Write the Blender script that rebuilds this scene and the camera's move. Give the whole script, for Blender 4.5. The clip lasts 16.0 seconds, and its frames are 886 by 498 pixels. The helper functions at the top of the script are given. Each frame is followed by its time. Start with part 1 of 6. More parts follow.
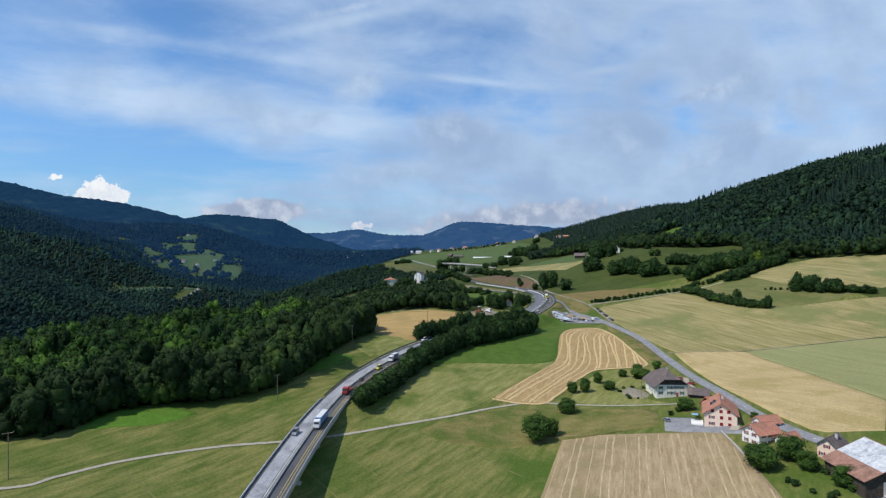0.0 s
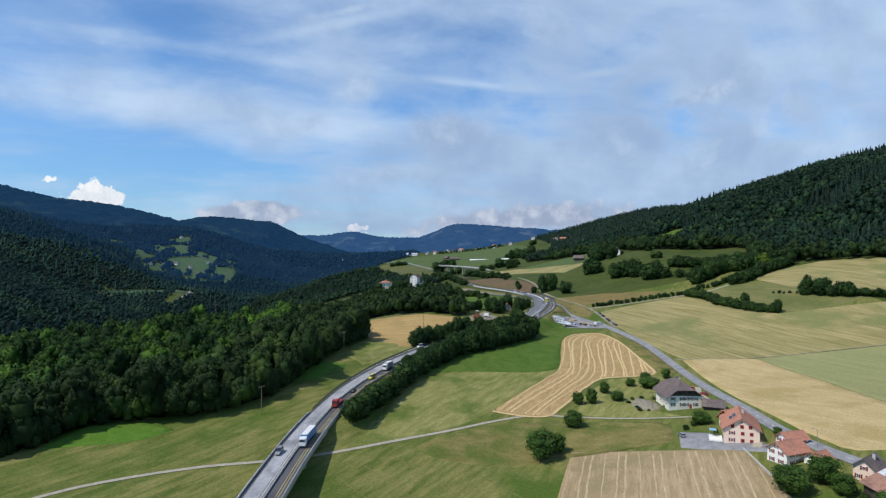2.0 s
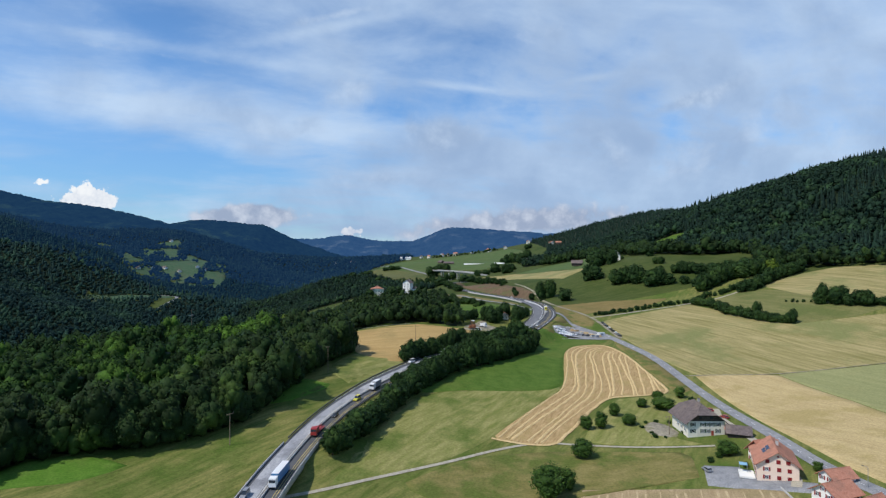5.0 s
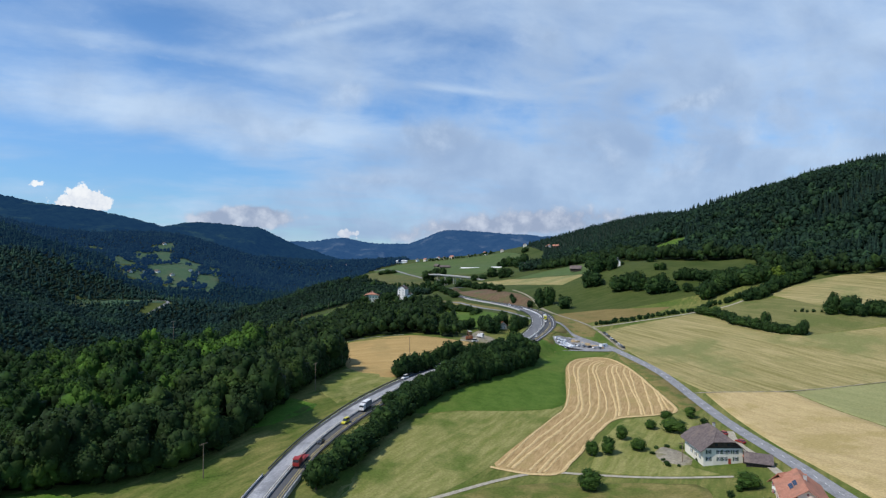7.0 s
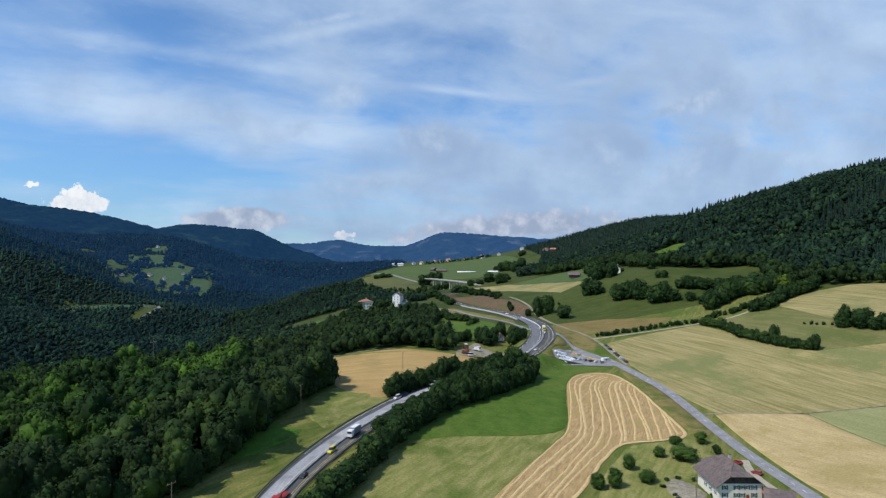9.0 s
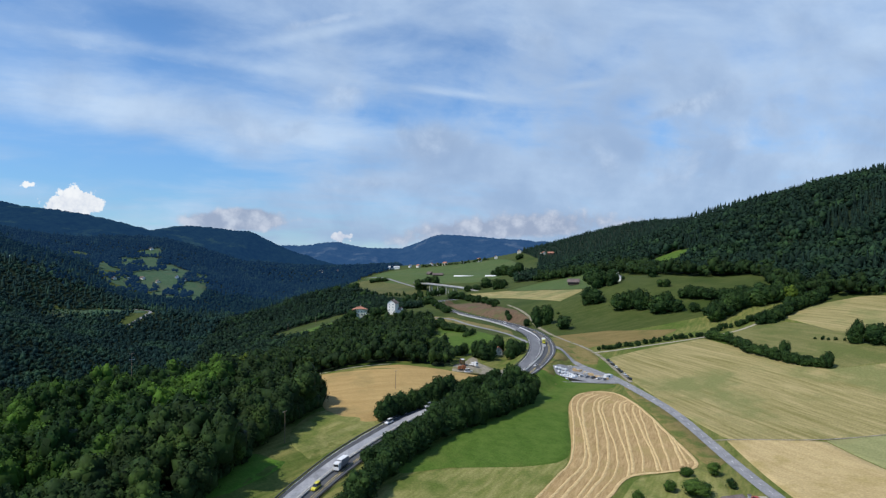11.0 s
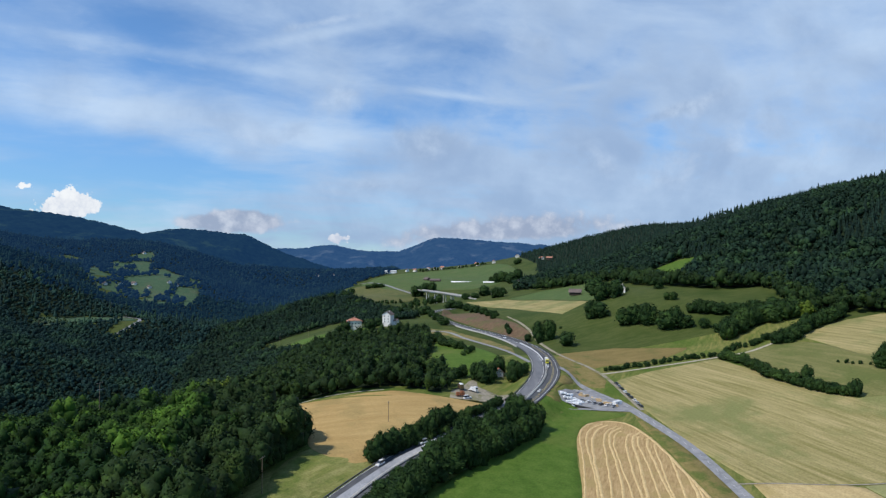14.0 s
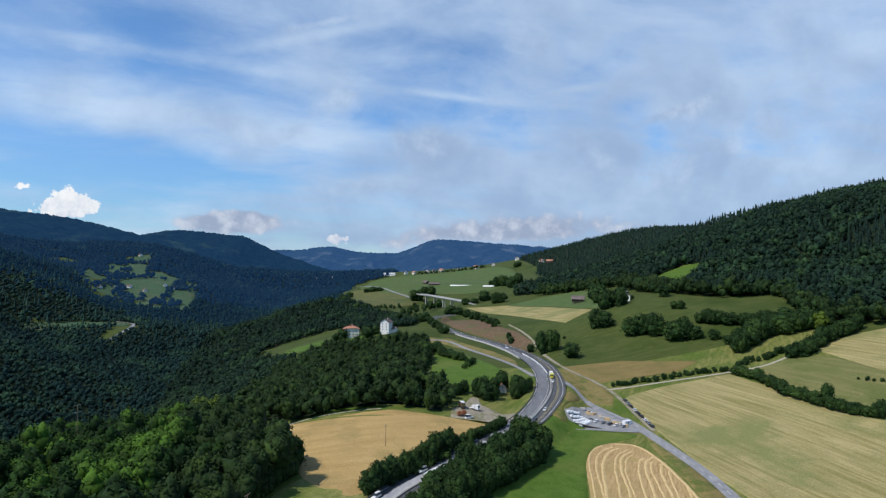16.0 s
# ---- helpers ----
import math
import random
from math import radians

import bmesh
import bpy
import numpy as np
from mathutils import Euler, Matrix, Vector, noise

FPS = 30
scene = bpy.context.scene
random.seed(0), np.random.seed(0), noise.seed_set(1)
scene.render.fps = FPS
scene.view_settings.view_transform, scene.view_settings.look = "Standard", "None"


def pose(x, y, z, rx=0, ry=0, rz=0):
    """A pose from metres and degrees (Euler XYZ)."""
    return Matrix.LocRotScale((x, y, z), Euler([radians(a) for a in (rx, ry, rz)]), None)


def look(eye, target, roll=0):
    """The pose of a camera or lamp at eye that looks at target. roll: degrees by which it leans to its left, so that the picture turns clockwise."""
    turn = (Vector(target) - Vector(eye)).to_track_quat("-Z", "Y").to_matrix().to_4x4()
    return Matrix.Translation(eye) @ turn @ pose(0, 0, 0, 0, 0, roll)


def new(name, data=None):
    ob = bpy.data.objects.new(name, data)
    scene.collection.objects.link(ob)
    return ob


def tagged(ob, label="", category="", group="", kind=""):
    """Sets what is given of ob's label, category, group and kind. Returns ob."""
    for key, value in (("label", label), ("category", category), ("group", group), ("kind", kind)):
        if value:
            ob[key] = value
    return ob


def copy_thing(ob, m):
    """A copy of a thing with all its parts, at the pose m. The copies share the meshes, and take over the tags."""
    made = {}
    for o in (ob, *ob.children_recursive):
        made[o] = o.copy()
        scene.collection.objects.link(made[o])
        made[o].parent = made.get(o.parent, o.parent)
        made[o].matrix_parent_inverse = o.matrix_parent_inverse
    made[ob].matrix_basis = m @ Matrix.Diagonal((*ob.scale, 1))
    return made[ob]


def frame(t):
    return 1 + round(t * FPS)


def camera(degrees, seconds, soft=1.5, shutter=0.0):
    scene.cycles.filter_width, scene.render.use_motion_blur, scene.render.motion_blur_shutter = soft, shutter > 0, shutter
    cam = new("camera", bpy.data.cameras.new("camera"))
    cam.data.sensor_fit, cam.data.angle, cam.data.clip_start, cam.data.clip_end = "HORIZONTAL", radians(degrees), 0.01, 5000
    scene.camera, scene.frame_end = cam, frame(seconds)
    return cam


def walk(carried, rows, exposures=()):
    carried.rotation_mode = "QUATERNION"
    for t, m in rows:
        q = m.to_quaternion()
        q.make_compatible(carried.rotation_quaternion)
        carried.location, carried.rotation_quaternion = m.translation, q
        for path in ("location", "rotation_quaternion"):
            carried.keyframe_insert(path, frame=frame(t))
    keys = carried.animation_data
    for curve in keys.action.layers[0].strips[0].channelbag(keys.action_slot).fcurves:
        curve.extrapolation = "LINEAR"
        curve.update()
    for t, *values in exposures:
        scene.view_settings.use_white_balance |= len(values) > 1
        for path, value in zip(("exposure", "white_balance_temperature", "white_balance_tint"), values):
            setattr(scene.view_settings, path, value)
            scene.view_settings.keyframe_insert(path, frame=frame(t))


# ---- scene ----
# ---------- camera and its walk ----------
cam = camera(73.5, 16.0, soft=1.3)
PATH = [
    (0.0, pose(0.00, 0.00, 72.00, 90.000, 0.061, 0.000)),
    (0.5, pose(-0.19, 4.98, 72.02, 90.064, 0.072, -0.101)),
    (1.0, pose(-0.36, 9.88, 71.97, 90.123, 0.078, -0.203)),
    (1.5, pose(-0.53, 14.82, 71.86, 90.174, 0.078, -0.304)),
    (2.0, pose(-0.65, 19.76, 71.76, 90.225, 0.074, -0.399)),
    (2.5, pose(-0.61, 24.71, 71.63, 90.277, 0.071, -0.498)),
    (3.0, pose(-0.54, 29.72, 71.74, 90.339, 0.066, -0.596)),
    (3.5, pose(-0.44, 34.72, 71.98, 90.396, 0.064, -0.691)),
    (4.0, pose(-0.32, 39.61, 72.40, 90.448, 0.059, -0.782)),
    (6.5, pose(0.61, 64.22, 76.91, 90.726, -0.002, -1.216)),
    (7.0, pose(0.90, 69.06, 78.08, 90.772, -0.006, -1.307)),
    (7.5, pose(1.25, 73.80, 79.46, 90.807, -0.013, -1.400)),
    (8.0, pose(1.59, 78.41, 80.97, 90.852, -0.029, -1.484)),
    (8.5, pose(1.97, 83.07, 82.59, 90.906, -0.055, -1.558)),
    (9.0, pose(2.36, 87.68, 84.05, 90.935, -0.086, -1.631)),
    (11.5, pose(4.03, 111.27, 92.88, 91.112, -0.261, -1.984)),
    (12.0, pose(4.24, 116.02, 94.56, 91.140, -0.284, -2.036)),
    (12.5, pose(4.42, 120.77, 96.32, 91.173, -0.297, -2.077)),
    (13.0, pose(4.54, 125.46, 98.04, 91.205, -0.299, -2.118)),
    (13.5, pose(4.63, 130.09, 99.68, 91.238, -0.298, -2.159)),
    (14.0, pose(4.64, 134.77, 101.27, 91.263, -0.301, -2.193)),
    (14.5, pose(4.61, 139.56, 102.83, 91.285, -0.316, -2.219)),
    (15.0, pose(4.55, 144.37, 104.51, 91.309, -0.336, -2.248)),
    (15.5, pose(4.42, 149.14, 106.20, 91.334, -0.358, -2.275)),
    (16.0, pose(4.25, 153.92, 107.98, 91.356, -0.377, -2.301)),
]
walk(cam, PATH)

# ---------- sun, sky and clouds ----------
SUN_DIR = Vector((-0.53, -0.27, 0.805)).normalized()      # towards the sun


def build_sky():
    world = bpy.data.worlds.new("sky")
    scene.world = world
    world.use_nodes = True
    nt = world.node_tree
    nt.nodes.clear()
    N, L = nt.nodes.new, nt.links.new

    def val(op, a, b=None, c=None, clamp=False):
        n = N("ShaderNodeMath")
        n.operation, n.use_clamp = op, clamp
        for i, v in enumerate((a, b, c)):
            if v is None:
                continue
            if isinstance(v, (int, float)):
                n.inputs[i].default_value = v
            else:
                L(v, n.inputs[i])
        return n.outputs[0]

    def smooth(x, lo, hi):
        n = N("ShaderNodeMapRange")
        n.interpolation_type = "SMOOTHSTEP"
        n.inputs[1].default_value, n.inputs[2].default_value = lo, hi
        L(x, n.inputs[0])
        return n.outputs[0]

    def fbm(vec, scale, detail=8.0, rough=0.55, distort=0.0):
        n = N("ShaderNodeTexNoise")
        n.inputs["Scale"].default_value, n.inputs["Detail"].default_value = scale, detail
        n.inputs["Roughness"].default_value, n.inputs["Distortion"].default_value = rough, distort
        L(vec, n.inputs["Vector"])
        return n.outputs["Fac"]

    def mix(fac, a, b):
        n = N("ShaderNodeMix")
        n.data_type = "RGBA"
        L(fac, n.inputs[0])
        for i, v in ((6, a), (7, b)):
            if isinstance(v, tuple):
                n.inputs[i].default_value = (*v, 1)
            else:
                L(v, n.inputs[i])
        return n.outputs[2]

    tc = N("ShaderNodeTexCoord")
    sep = N("ShaderNodeSeparateXYZ")
    L(tc.outputs["Generated"], sep.inputs[0])
    dx, dy, dz = sep.outputs
    # a high flat cloud layer seen in perspective
    down = val("ADD", val("MAXIMUM", dz, 0.0), 0.20)
    px, py = val("DIVIDE", dx, down), val("DIVIDE", dy, down)
    comb = N("ShaderNodeCombineXYZ")
    L(val("MULTIPLY_ADD", py, 0.35, val("MULTIPLY", px, 0.95)), comb.inputs[0])
    L(val("MULTIPLY_ADD", px, -0.42, val("MULTIPLY", py, 1.35)), comb.inputs[1])
    layer = comb.outputs[0]
    # tangents of bearing and height, for the broad banks of cloud up the valley
    ahead = val("MAXIMUM", dy, 0.05)
    u, v = val("DIVIDE", dx, ahead), val("DIVIDE", dz, ahead)
    uv = N("ShaderNodeCombineXYZ")
    L(u, uv.inputs[0]); L(v, uv.inputs[1])

    def bank(u0, v0, su, sv, h, tilt=0.0):
        a = val("MULTIPLY", val("SUBTRACT", u, u0), 1.0 / su)
        b = val("MULTIPLY", val("SUBTRACT", val("MULTIPLY_ADD", val("SUBTRACT", u, u0), tilt, v), v0), 1.0 / sv)
        r = val("ADD", val("MULTIPLY", a, a), val("MULTIPLY", b, b))
        return val("MULTIPLY", val("POWER", 2.718, val("MULTIPLY", r, -1.0)), h)

    n_big = fbm(layer, 0.62, 9.0, 0.52, 0.15)
    n_fine = fbm(layer, 2.1, 9.0, 0.58, 0.3)
    cover = val("ADD", val("MULTIPLY_ADD", n_big, 2.0, -1.0 + 0.20), val("MULTIPLY_ADD", n_fine, 1.5, -0.74))
    for b in (bank(-0.42, 0.235, 0.50, 0.045, 0.62, 0.13), bank(-0.48, 0.355, 0.34, 0.014, 0.32, 0.15), bank(-0.17, 0.385, 0.12, 0.012, 0.40, -0.20),
              bank(0.60, 0.22, 0.52, 0.34, 0.95), bank(0.10, 0.14, 0.25, 0.10, 0.38), bank(-0.50, 0.145, 0.36, 0.035, -0.32), bank(-0.45, 0.40, 0.12, 0.03, -0.22),
              bank(0.10, 0.43, 0.30, 0.05, 0.20), bank(-0.14, 0.268, 0.06, 0.034, 0.30), bank(-0.19, 0.207, 0.09, 0.028, 0.34), bank(0.03, 0.185, 0.10, 0.040, 0.30), bank(-0.07, 0.142, 0.10, 0.014, 0.30),
              bank(0.46, 0.285, 0.10, 0.026, 0.50, -0.4), bank(0.05, 0.283, 0.11, 0.007, 0.34, 0.1), bank(-0.15, 0.345, 0.12, 0.03, 0.30), bank(0.27, 0.30, 0.05, 0.006, 0.30, -0.15), bank(0.20, 0.03, 0.6, 0.04, 0.25), bank(-0.05, 0.05, 0.75, 0.075, 0.35)):
        cover = val("ADD", cover, b)
    n_lump = fbm(uv.outputs[0], 7.0, 9.0, 0.56, 0.25)
    cover = val("ADD", cover, val("MULTIPLY", val("MULTIPLY_ADD", n_lump, 2.6, -1.35), bank(0.36, 0.20, 0.52, 0.20, 1.0)))
    veil = smooth(cover, -0.10, 1.10)
    # shade: greyer bellies on the right, white crests elsewhere
    grey = val("ADD", val("MULTIPLY_ADD", n_lump, 1.1, val("MULTIPLY_ADD", fbm(layer, 1.0, 6.0, 0.5, 0.2), 0.6, -0.38)), val("ADD", val("ADD", bank(0.50, 0.15, 0.50, 0.24, 0.26), val("ADD", bank(0.02, 0.18, 0.11, 0.045, 0.30), bank(-0.10, 0.16, 0.08, 0.02, 0.2))), bank(0.0, 0.04, 0.8, 0.09, 0.22)), clamp=True)
    cloud = mix(smooth(grey, 0.20, 1.00), (0.575, 0.728, 0.930), (0.325, 0.450, 0.662))
    sky = N("ShaderNodeTexSky")
    sky.sky_type, sky.sun_disc = "NISHITA", False
    sky.sun_elevation = math.asin(SUN_DIR.z)
    sky.sun_rotation = math.atan2(SUN_DIR.x, SUN_DIR.y)
    sky.altitude, sky.air_density, sky.dust_density, sky.ozone_density = 900, 0.9, 0.15, 4.0
    scale = N("ShaderNodeVectorMath")
    scale.operation = "SCALE"
    L(sky.outputs[0], scale.inputs[0])
    L(val("MULTIPLY_ADD", smooth(dz, -0.02, 0.26), 0.055, 0.102), scale.inputs["Scale"])
    tint = N("ShaderNodeVectorMath")
    tint.operation = "MULTIPLY"
    L(scale.outputs[0], tint.inputs[0])
    tint.inputs[1].default_value = (0.730, 0.945, 1.060)      # thin clear air over the hills
    col = mix(val("MULTIPLY", veil, 0.92), tint.outputs[0], cloud)
    # soft grey and white puffs under the veil
    n_puff = fbm(uv.outputs[0], 8.0, 9.0, 0.60, 0.35)
    n_side = fbm(uv.outputs[0], 15.0, 8.0, 0.58, 0.2)
    pile = None
    for b in (bank(-0.143, 0.270, 0.062, 0.034, 0.85), bank(0.02, 0.205, 0.105, 0.042, 0.95), bank(-0.08, 0.128, 0.10, 0.017, 0.85), bank(0.02, 0.066, 0.16, 0.028, 0.75), bank(0.36, 0.16, 0.22, 0.07, 0.60),
              bank(0.62, 0.24, 0.15, 0.09, 0.55), bank(-0.22, 0.215, 0.085, 0.026, 0.70), bank(0.50, 0.285, 0.06, 0.022, 0.80, -0.5), bank(0.40, 0.250, 0.07, 0.012, 0.65, -0.4), bank(0.16, 0.37, 0.16, 0.04, 0.45), bank(-0.16, 0.405, 0.10, 0.010, 0.75, -0.22), bank(-0.45, 0.335, 0.22, 0.008, 0.60, 0.15)):
        pile = b if pile is None else val("ADD", pile, b)
    fluff = smooth(val("ADD", pile, val("MULTIPLY", val("SUBTRACT", n_puff, 0.52), 2.2)), 0.30, 1.10)
    col = mix(val("MULTIPLY", fluff, 0.72), col, mix(smooth(val("ADD", n_side, bank(0.10, 0.17, 0.25, 0.10, -0.10)), 0.34, 0.66), (0.328, 0.446, 0.645), (0.582, 0.708, 0.888)))
    # low cumulus: a bright heap over the ridge and smaller ones down the valley
    vor = N("ShaderNodeTexVoronoi")
    vor.feature, vor.normalize = "F1", True
    vor.inputs["Scale"].default_value, vor.inputs["Detail"].default_value, vor.inputs["Roughness"].default_value = 62.0, 3.0, 0.55
    L(uv.outputs[0], vor.inputs["Vector"])
    lump = val("SUBTRACT", 1.0, vor.outputs["Distance"])
    soft = fbm(uv.outputs[0], 26.0, 7.0, 0.60)
    heap = None
    for b in (bank(-0.585, 0.088, 0.050, 0.020, 1.15), bank(-0.575, 0.106, 0.024, 0.018, 0.75), bank(-0.545, 0.094, 0.018, 0.014, 0.4), bank(-0.655, 0.122, 0.018, 0.007, 0.55), bank(-0.14, 0.038, 0.022, 0.010, 0.8)):
        heap = b if heap is None else val("ADD", heap, b)
    puff = smooth(val("ADD", heap, val("MULTIPLY", val("MULTIPLY", val("SUBTRACT", lump, 0.70), 2.4), smooth(heap, 0.05, 0.30))), 0.40, 0.60)
    white = mix(smooth(val("MULTIPLY_ADD", lump, 0.8, val("MULTIPLY", v, 4.0)), 0.55, 1.10), (0.50, 0.57, 0.72), (0.93, 0.95, 0.97))
    col = mix(val("MULTIPLY", puff, 0.95), col, white)
    # grey scarves lying on the mountains
    scarf = None
    for b in (bank(-0.315, 0.064, 0.085, 0.018, 1.45), bank(-0.29, 0.078, 0.040, 0.012, 0.4), bank(-0.03, 0.032, 0.06, 0.014, 0.55), bank(0.12, 0.050, 0.15, 0.014, 1.0), bank(0.22, 0.070, 0.20, 0.020, 0.7)):
        scarf = b if scarf is None else val("ADD", scarf, b)
    drift = smooth(val("ADD", scarf, val("MULTIPLY", val("SUBTRACT", soft, 0.5), 1.5)), 0.34, 0.80)
    col = mix(val("MULTIPLY", drift, 0.92), col, mix(smooth(soft, 0.40, 0.70), (0.33, 0.40, 0.55), (0.58, 0.64, 0.76)))
    bg = N("ShaderNodeBackground")
    L(col, bg.inputs[0])
    bg.inputs[1].default_value = 1.0
    out = N("ShaderNodeOutputWorld")
    L(bg.outputs[0], out.inputs[0])


build_sky()
sun = new("sun", bpy.data.lights.new("sun", "SUN"))
sun.data.energy, sun.data.angle, sun.data.color = 3.75, radians(0.6), (1.0, 0.945, 0.86)
sun.matrix_world = look(SUN_DIR * 500, (0, 0, 0))
sun.location = (0, 0, 900)

# ---------- materials ----------


def mat(name, c1, c2, size=1.0, fine=None, rough=0.9, bump=0.0, metal=0.0, stretch=(1, 1, 1), turn=0.0, c3=None, size3=30.0,
        lo=0.35, hi=0.65, island=0.0, obrandom=0.0, spec=0.12, glow=None, cut3=(0.5, 0.62), coords="Position"):
    """Two colours mixed by grain of a size in metres, a third by broad patches; relief, and a random tint per piece."""
    m = bpy.data.materials.new(name)
    m.use_nodes = True
    nt = m.node_tree
    N, L = nt.nodes.new, nt.links.new
    bsdf = nt.nodes["Principled BSDF"]
    if coords == "Position":
        src = N("ShaderNodeNewGeometry").outputs["Position"]
    else:
        src = N("ShaderNodeTexCoord").outputs["Object"]
    mp = N("ShaderNodeMapping")
    mp.vector_type = "TEXTURE"
    mp.inputs["Rotation"].default_value = (0, 0, radians(turn))
    mp.inputs["Scale"].default_value = stretch
    L(src, mp.inputs[0])

    def fbm(scale, vec, detail=6.0, rough_=0.6):
        n = N("ShaderNodeTexNoise")
        n.inputs["Scale"].default_value, n.inputs["Detail"].default_value, n.inputs["Roughness"].default_value = scale, detail, rough_
        L(vec, n.inputs["Vector"])
        return n.outputs["Fac"]

    def ramp(x, a, b):
        n = N("ShaderNodeMapRange")
        n.inputs[1].default_value, n.inputs[2].default_value = a, b
        L(x, n.inputs[0])
        return n.outputs[0]

    def mix(f, a, b):
        n = N("ShaderNodeMix")
        n.data_type = "RGBA"
        if isinstance(f, float):
            n.inputs[0].default_value = f
        else:
            L(f, n.inputs[0])
        for i, v in ((6, a), (7, b)):
            if isinstance(v, tuple):
                n.inputs[i].default_value = (*v, 1)
            else:
                L(v, n.inputs[i])
        return n.outputs[2]

    g = fbm(1.0 / size, mp.outputs[0])
    col = mix(ramp(g, lo, hi), c1, c2)
    if c3:
        col = mix(ramp(fbm(1.0 / size3, src, 5.0), *cut3), col, c3)
    for amount, socket in ((island, "Random Per Island"), (obrandom, "Random")):
        if amount:
            r = N("ShaderNodeNewGeometry" if socket != "Random" else "ShaderNodeObjectInfo").outputs[socket]
            hsv = N("ShaderNodeHueSaturation")
            mr = N("ShaderNodeMapRange")
            mr.inputs[3].default_value, mr.inputs[4].default_value = 1 - amount, 1 + amount
            L(r, mr.inputs[0]); L(mr.outputs[0], hsv.inputs["Value"]); L(col, hsv.inputs["Color"])
            col = hsv.outputs[0]
    if fine:
        f = fbm(1.0 / fine, src, 4.0)
        hsv = N("ShaderNodeHueSaturation")
        mr = N("ShaderNodeMapRange")
        mr.inputs[1].default_value, mr.inputs[2].default_value, mr.inputs[3].default_value, mr.inputs[4].default_value = 0.3, 0.7, 0.78, 1.22
        L(f, mr.inputs[0]); L(mr.outputs[0], hsv.inputs["Value"]); L(col, hsv.inputs["Color"])
        col = hsv.outputs[0]
    L(col, bsdf.inputs["Base Color"])
    bsdf.inputs["Roughness"].default_value, bsdf.inputs["Metallic"].default_value = rough, metal
    bsdf.inputs["Specular IOR Level"].default_value = spec
    if bump:
        bp = N("ShaderNodeBump")
        bp.inputs["Strength"].default_value, bp.inputs["Distance"].default_value = min(1.0, bump * 2), bump
        L(fbm(1.0 / (fine or size), src, 4.0), bp.inputs["Height"])
        L(bp.outputs[0], bsdf.inputs["Normal"])
    # emission that paints blue air haze onto far slopes
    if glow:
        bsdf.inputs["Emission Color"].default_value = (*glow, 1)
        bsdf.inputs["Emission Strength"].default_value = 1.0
    return m


M = {}
M["meadow"] = mat("meadow", (0.082, 0.110, 0.022), (0.205, 0.194, 0.062), 2.6, 0.9, bump=0.08, c3=(0.070, 0.112, 0.018), size3=42, stretch=(1, 7, 1), turn=-32, cut3=(0.47, 0.64))
M["fresh"] = mat("fresh_grass", (0.066, 0.150, 0.016), (0.092, 0.180, 0.024), 5, 0.8, bump=0.08, c3=(0.100, 0.160, 0.030), size3=16, cut3=(0.54, 0.74))
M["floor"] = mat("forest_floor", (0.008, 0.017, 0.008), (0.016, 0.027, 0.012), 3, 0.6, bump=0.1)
M["bright"] = mat("lush_grass", (0.058, 0.112, 0.015), (0.086, 0.142, 0.024), 6, 0.8, bump=0.08, c3=(0.115, 0.145, 0.032), size3=40, cut3=(0.52, 0.7))
M["dull"] = mat("rank_grass", (0.135, 0.130, 0.036), (0.215, 0.182, 0.068), 5, 0.9, bump=0.1, c3=(0.095, 0.120, 0.026), size3=14, cut3=(0.46, 0.62), stretch=(2, 1, 1))
M["dry"] = mat("dry_rough_grass", (0.155, 0.135, 0.045), (0.225, 0.175, 0.070), 4, 0.8, bump=0.08, c3=(0.10, 0.12, 0.03), size3=12)
M["stripe"] = mat("mown_stubble", (0.285, 0.190, 0.084), (0.46, 0.325, 0.160), 1.1, 0.5, bump=0.06, stretch=(1, 7, 1), turn=-24, c3=(0.34, 0.25, 0.105), size3=18)
M["straw"] = mat("straw_windrow", (0.47, 0.335, 0.155), (0.60, 0.450, 0.235), 1.6, 0.4, bump=0.1)
M["stubble"] = mat("old_stubble", (0.27, 0.198, 0.108), (0.40, 0.305, 0.178), 1.3, 0.5, bump=0.06, stretch=(1, 16, 1), turn=-19, c3=(0.26, 0.205, 0.105), size3=20)
M["row"] = mat("stubble_row", (0.36, 0.275, 0.155), (0.47, 0.370, 0.222), 1.5, 0.4, bump=0.06, stretch=(1, 3, 1))
M["tan"] = mat("ripe_field", (0.40, 0.302, 0.145), (0.48, 0.372, 0.185), 3, 0.8, bump=0.08, stretch=(1, 9, 1), turn=20, c3=(0.36, 0.28, 0.118), size3=25)
M["pale"] = mat("pale_mown_field", (0.196, 0.176, 0.062), (0.355, 0.294, 0.138), 2.6, 0.8, bump=0.06, stretch=(1, 26, 1), turn=17.6, c3=(0.185, 0.190, 0.07), size3=45)
M["sage"] = mat("grey_green_crop", (0.218, 0.226, 0.094), (0.272, 0.272, 0.122), 4, 0.8, bump=0.06, c3=(0.255, 0.250, 0.108), size3=40, stretch=(1, 14, 1), turn=17)
M["orange"] = mat("ripe_barley", (0.35, 0.235, 0.092), (0.43, 0.300, 0.125), 6, 0.7, bump=0.08, stretch=(6, 1, 1), turn=15, c3=(0.31, 0.225, 0.09), size3=22)
M["pasture"] = mat("hill_pasture", (0.043, 0.065, 0.013), (0.072, 0.088, 0.024), 5, 1.0, bump=0.08, c3=(0.036, 0.058, 0.011), size3=70, stretch=(4, 1, 1), turn=12)
M["earth"] = mat("bare_bank", (0.105, 0.070, 0.042), (0.16, 0.108, 0.066), 4, 0.8, bump=0.15, c3=(0.10, 0.10, 0.04), size3=16, cut3=(0.50, 0.64))
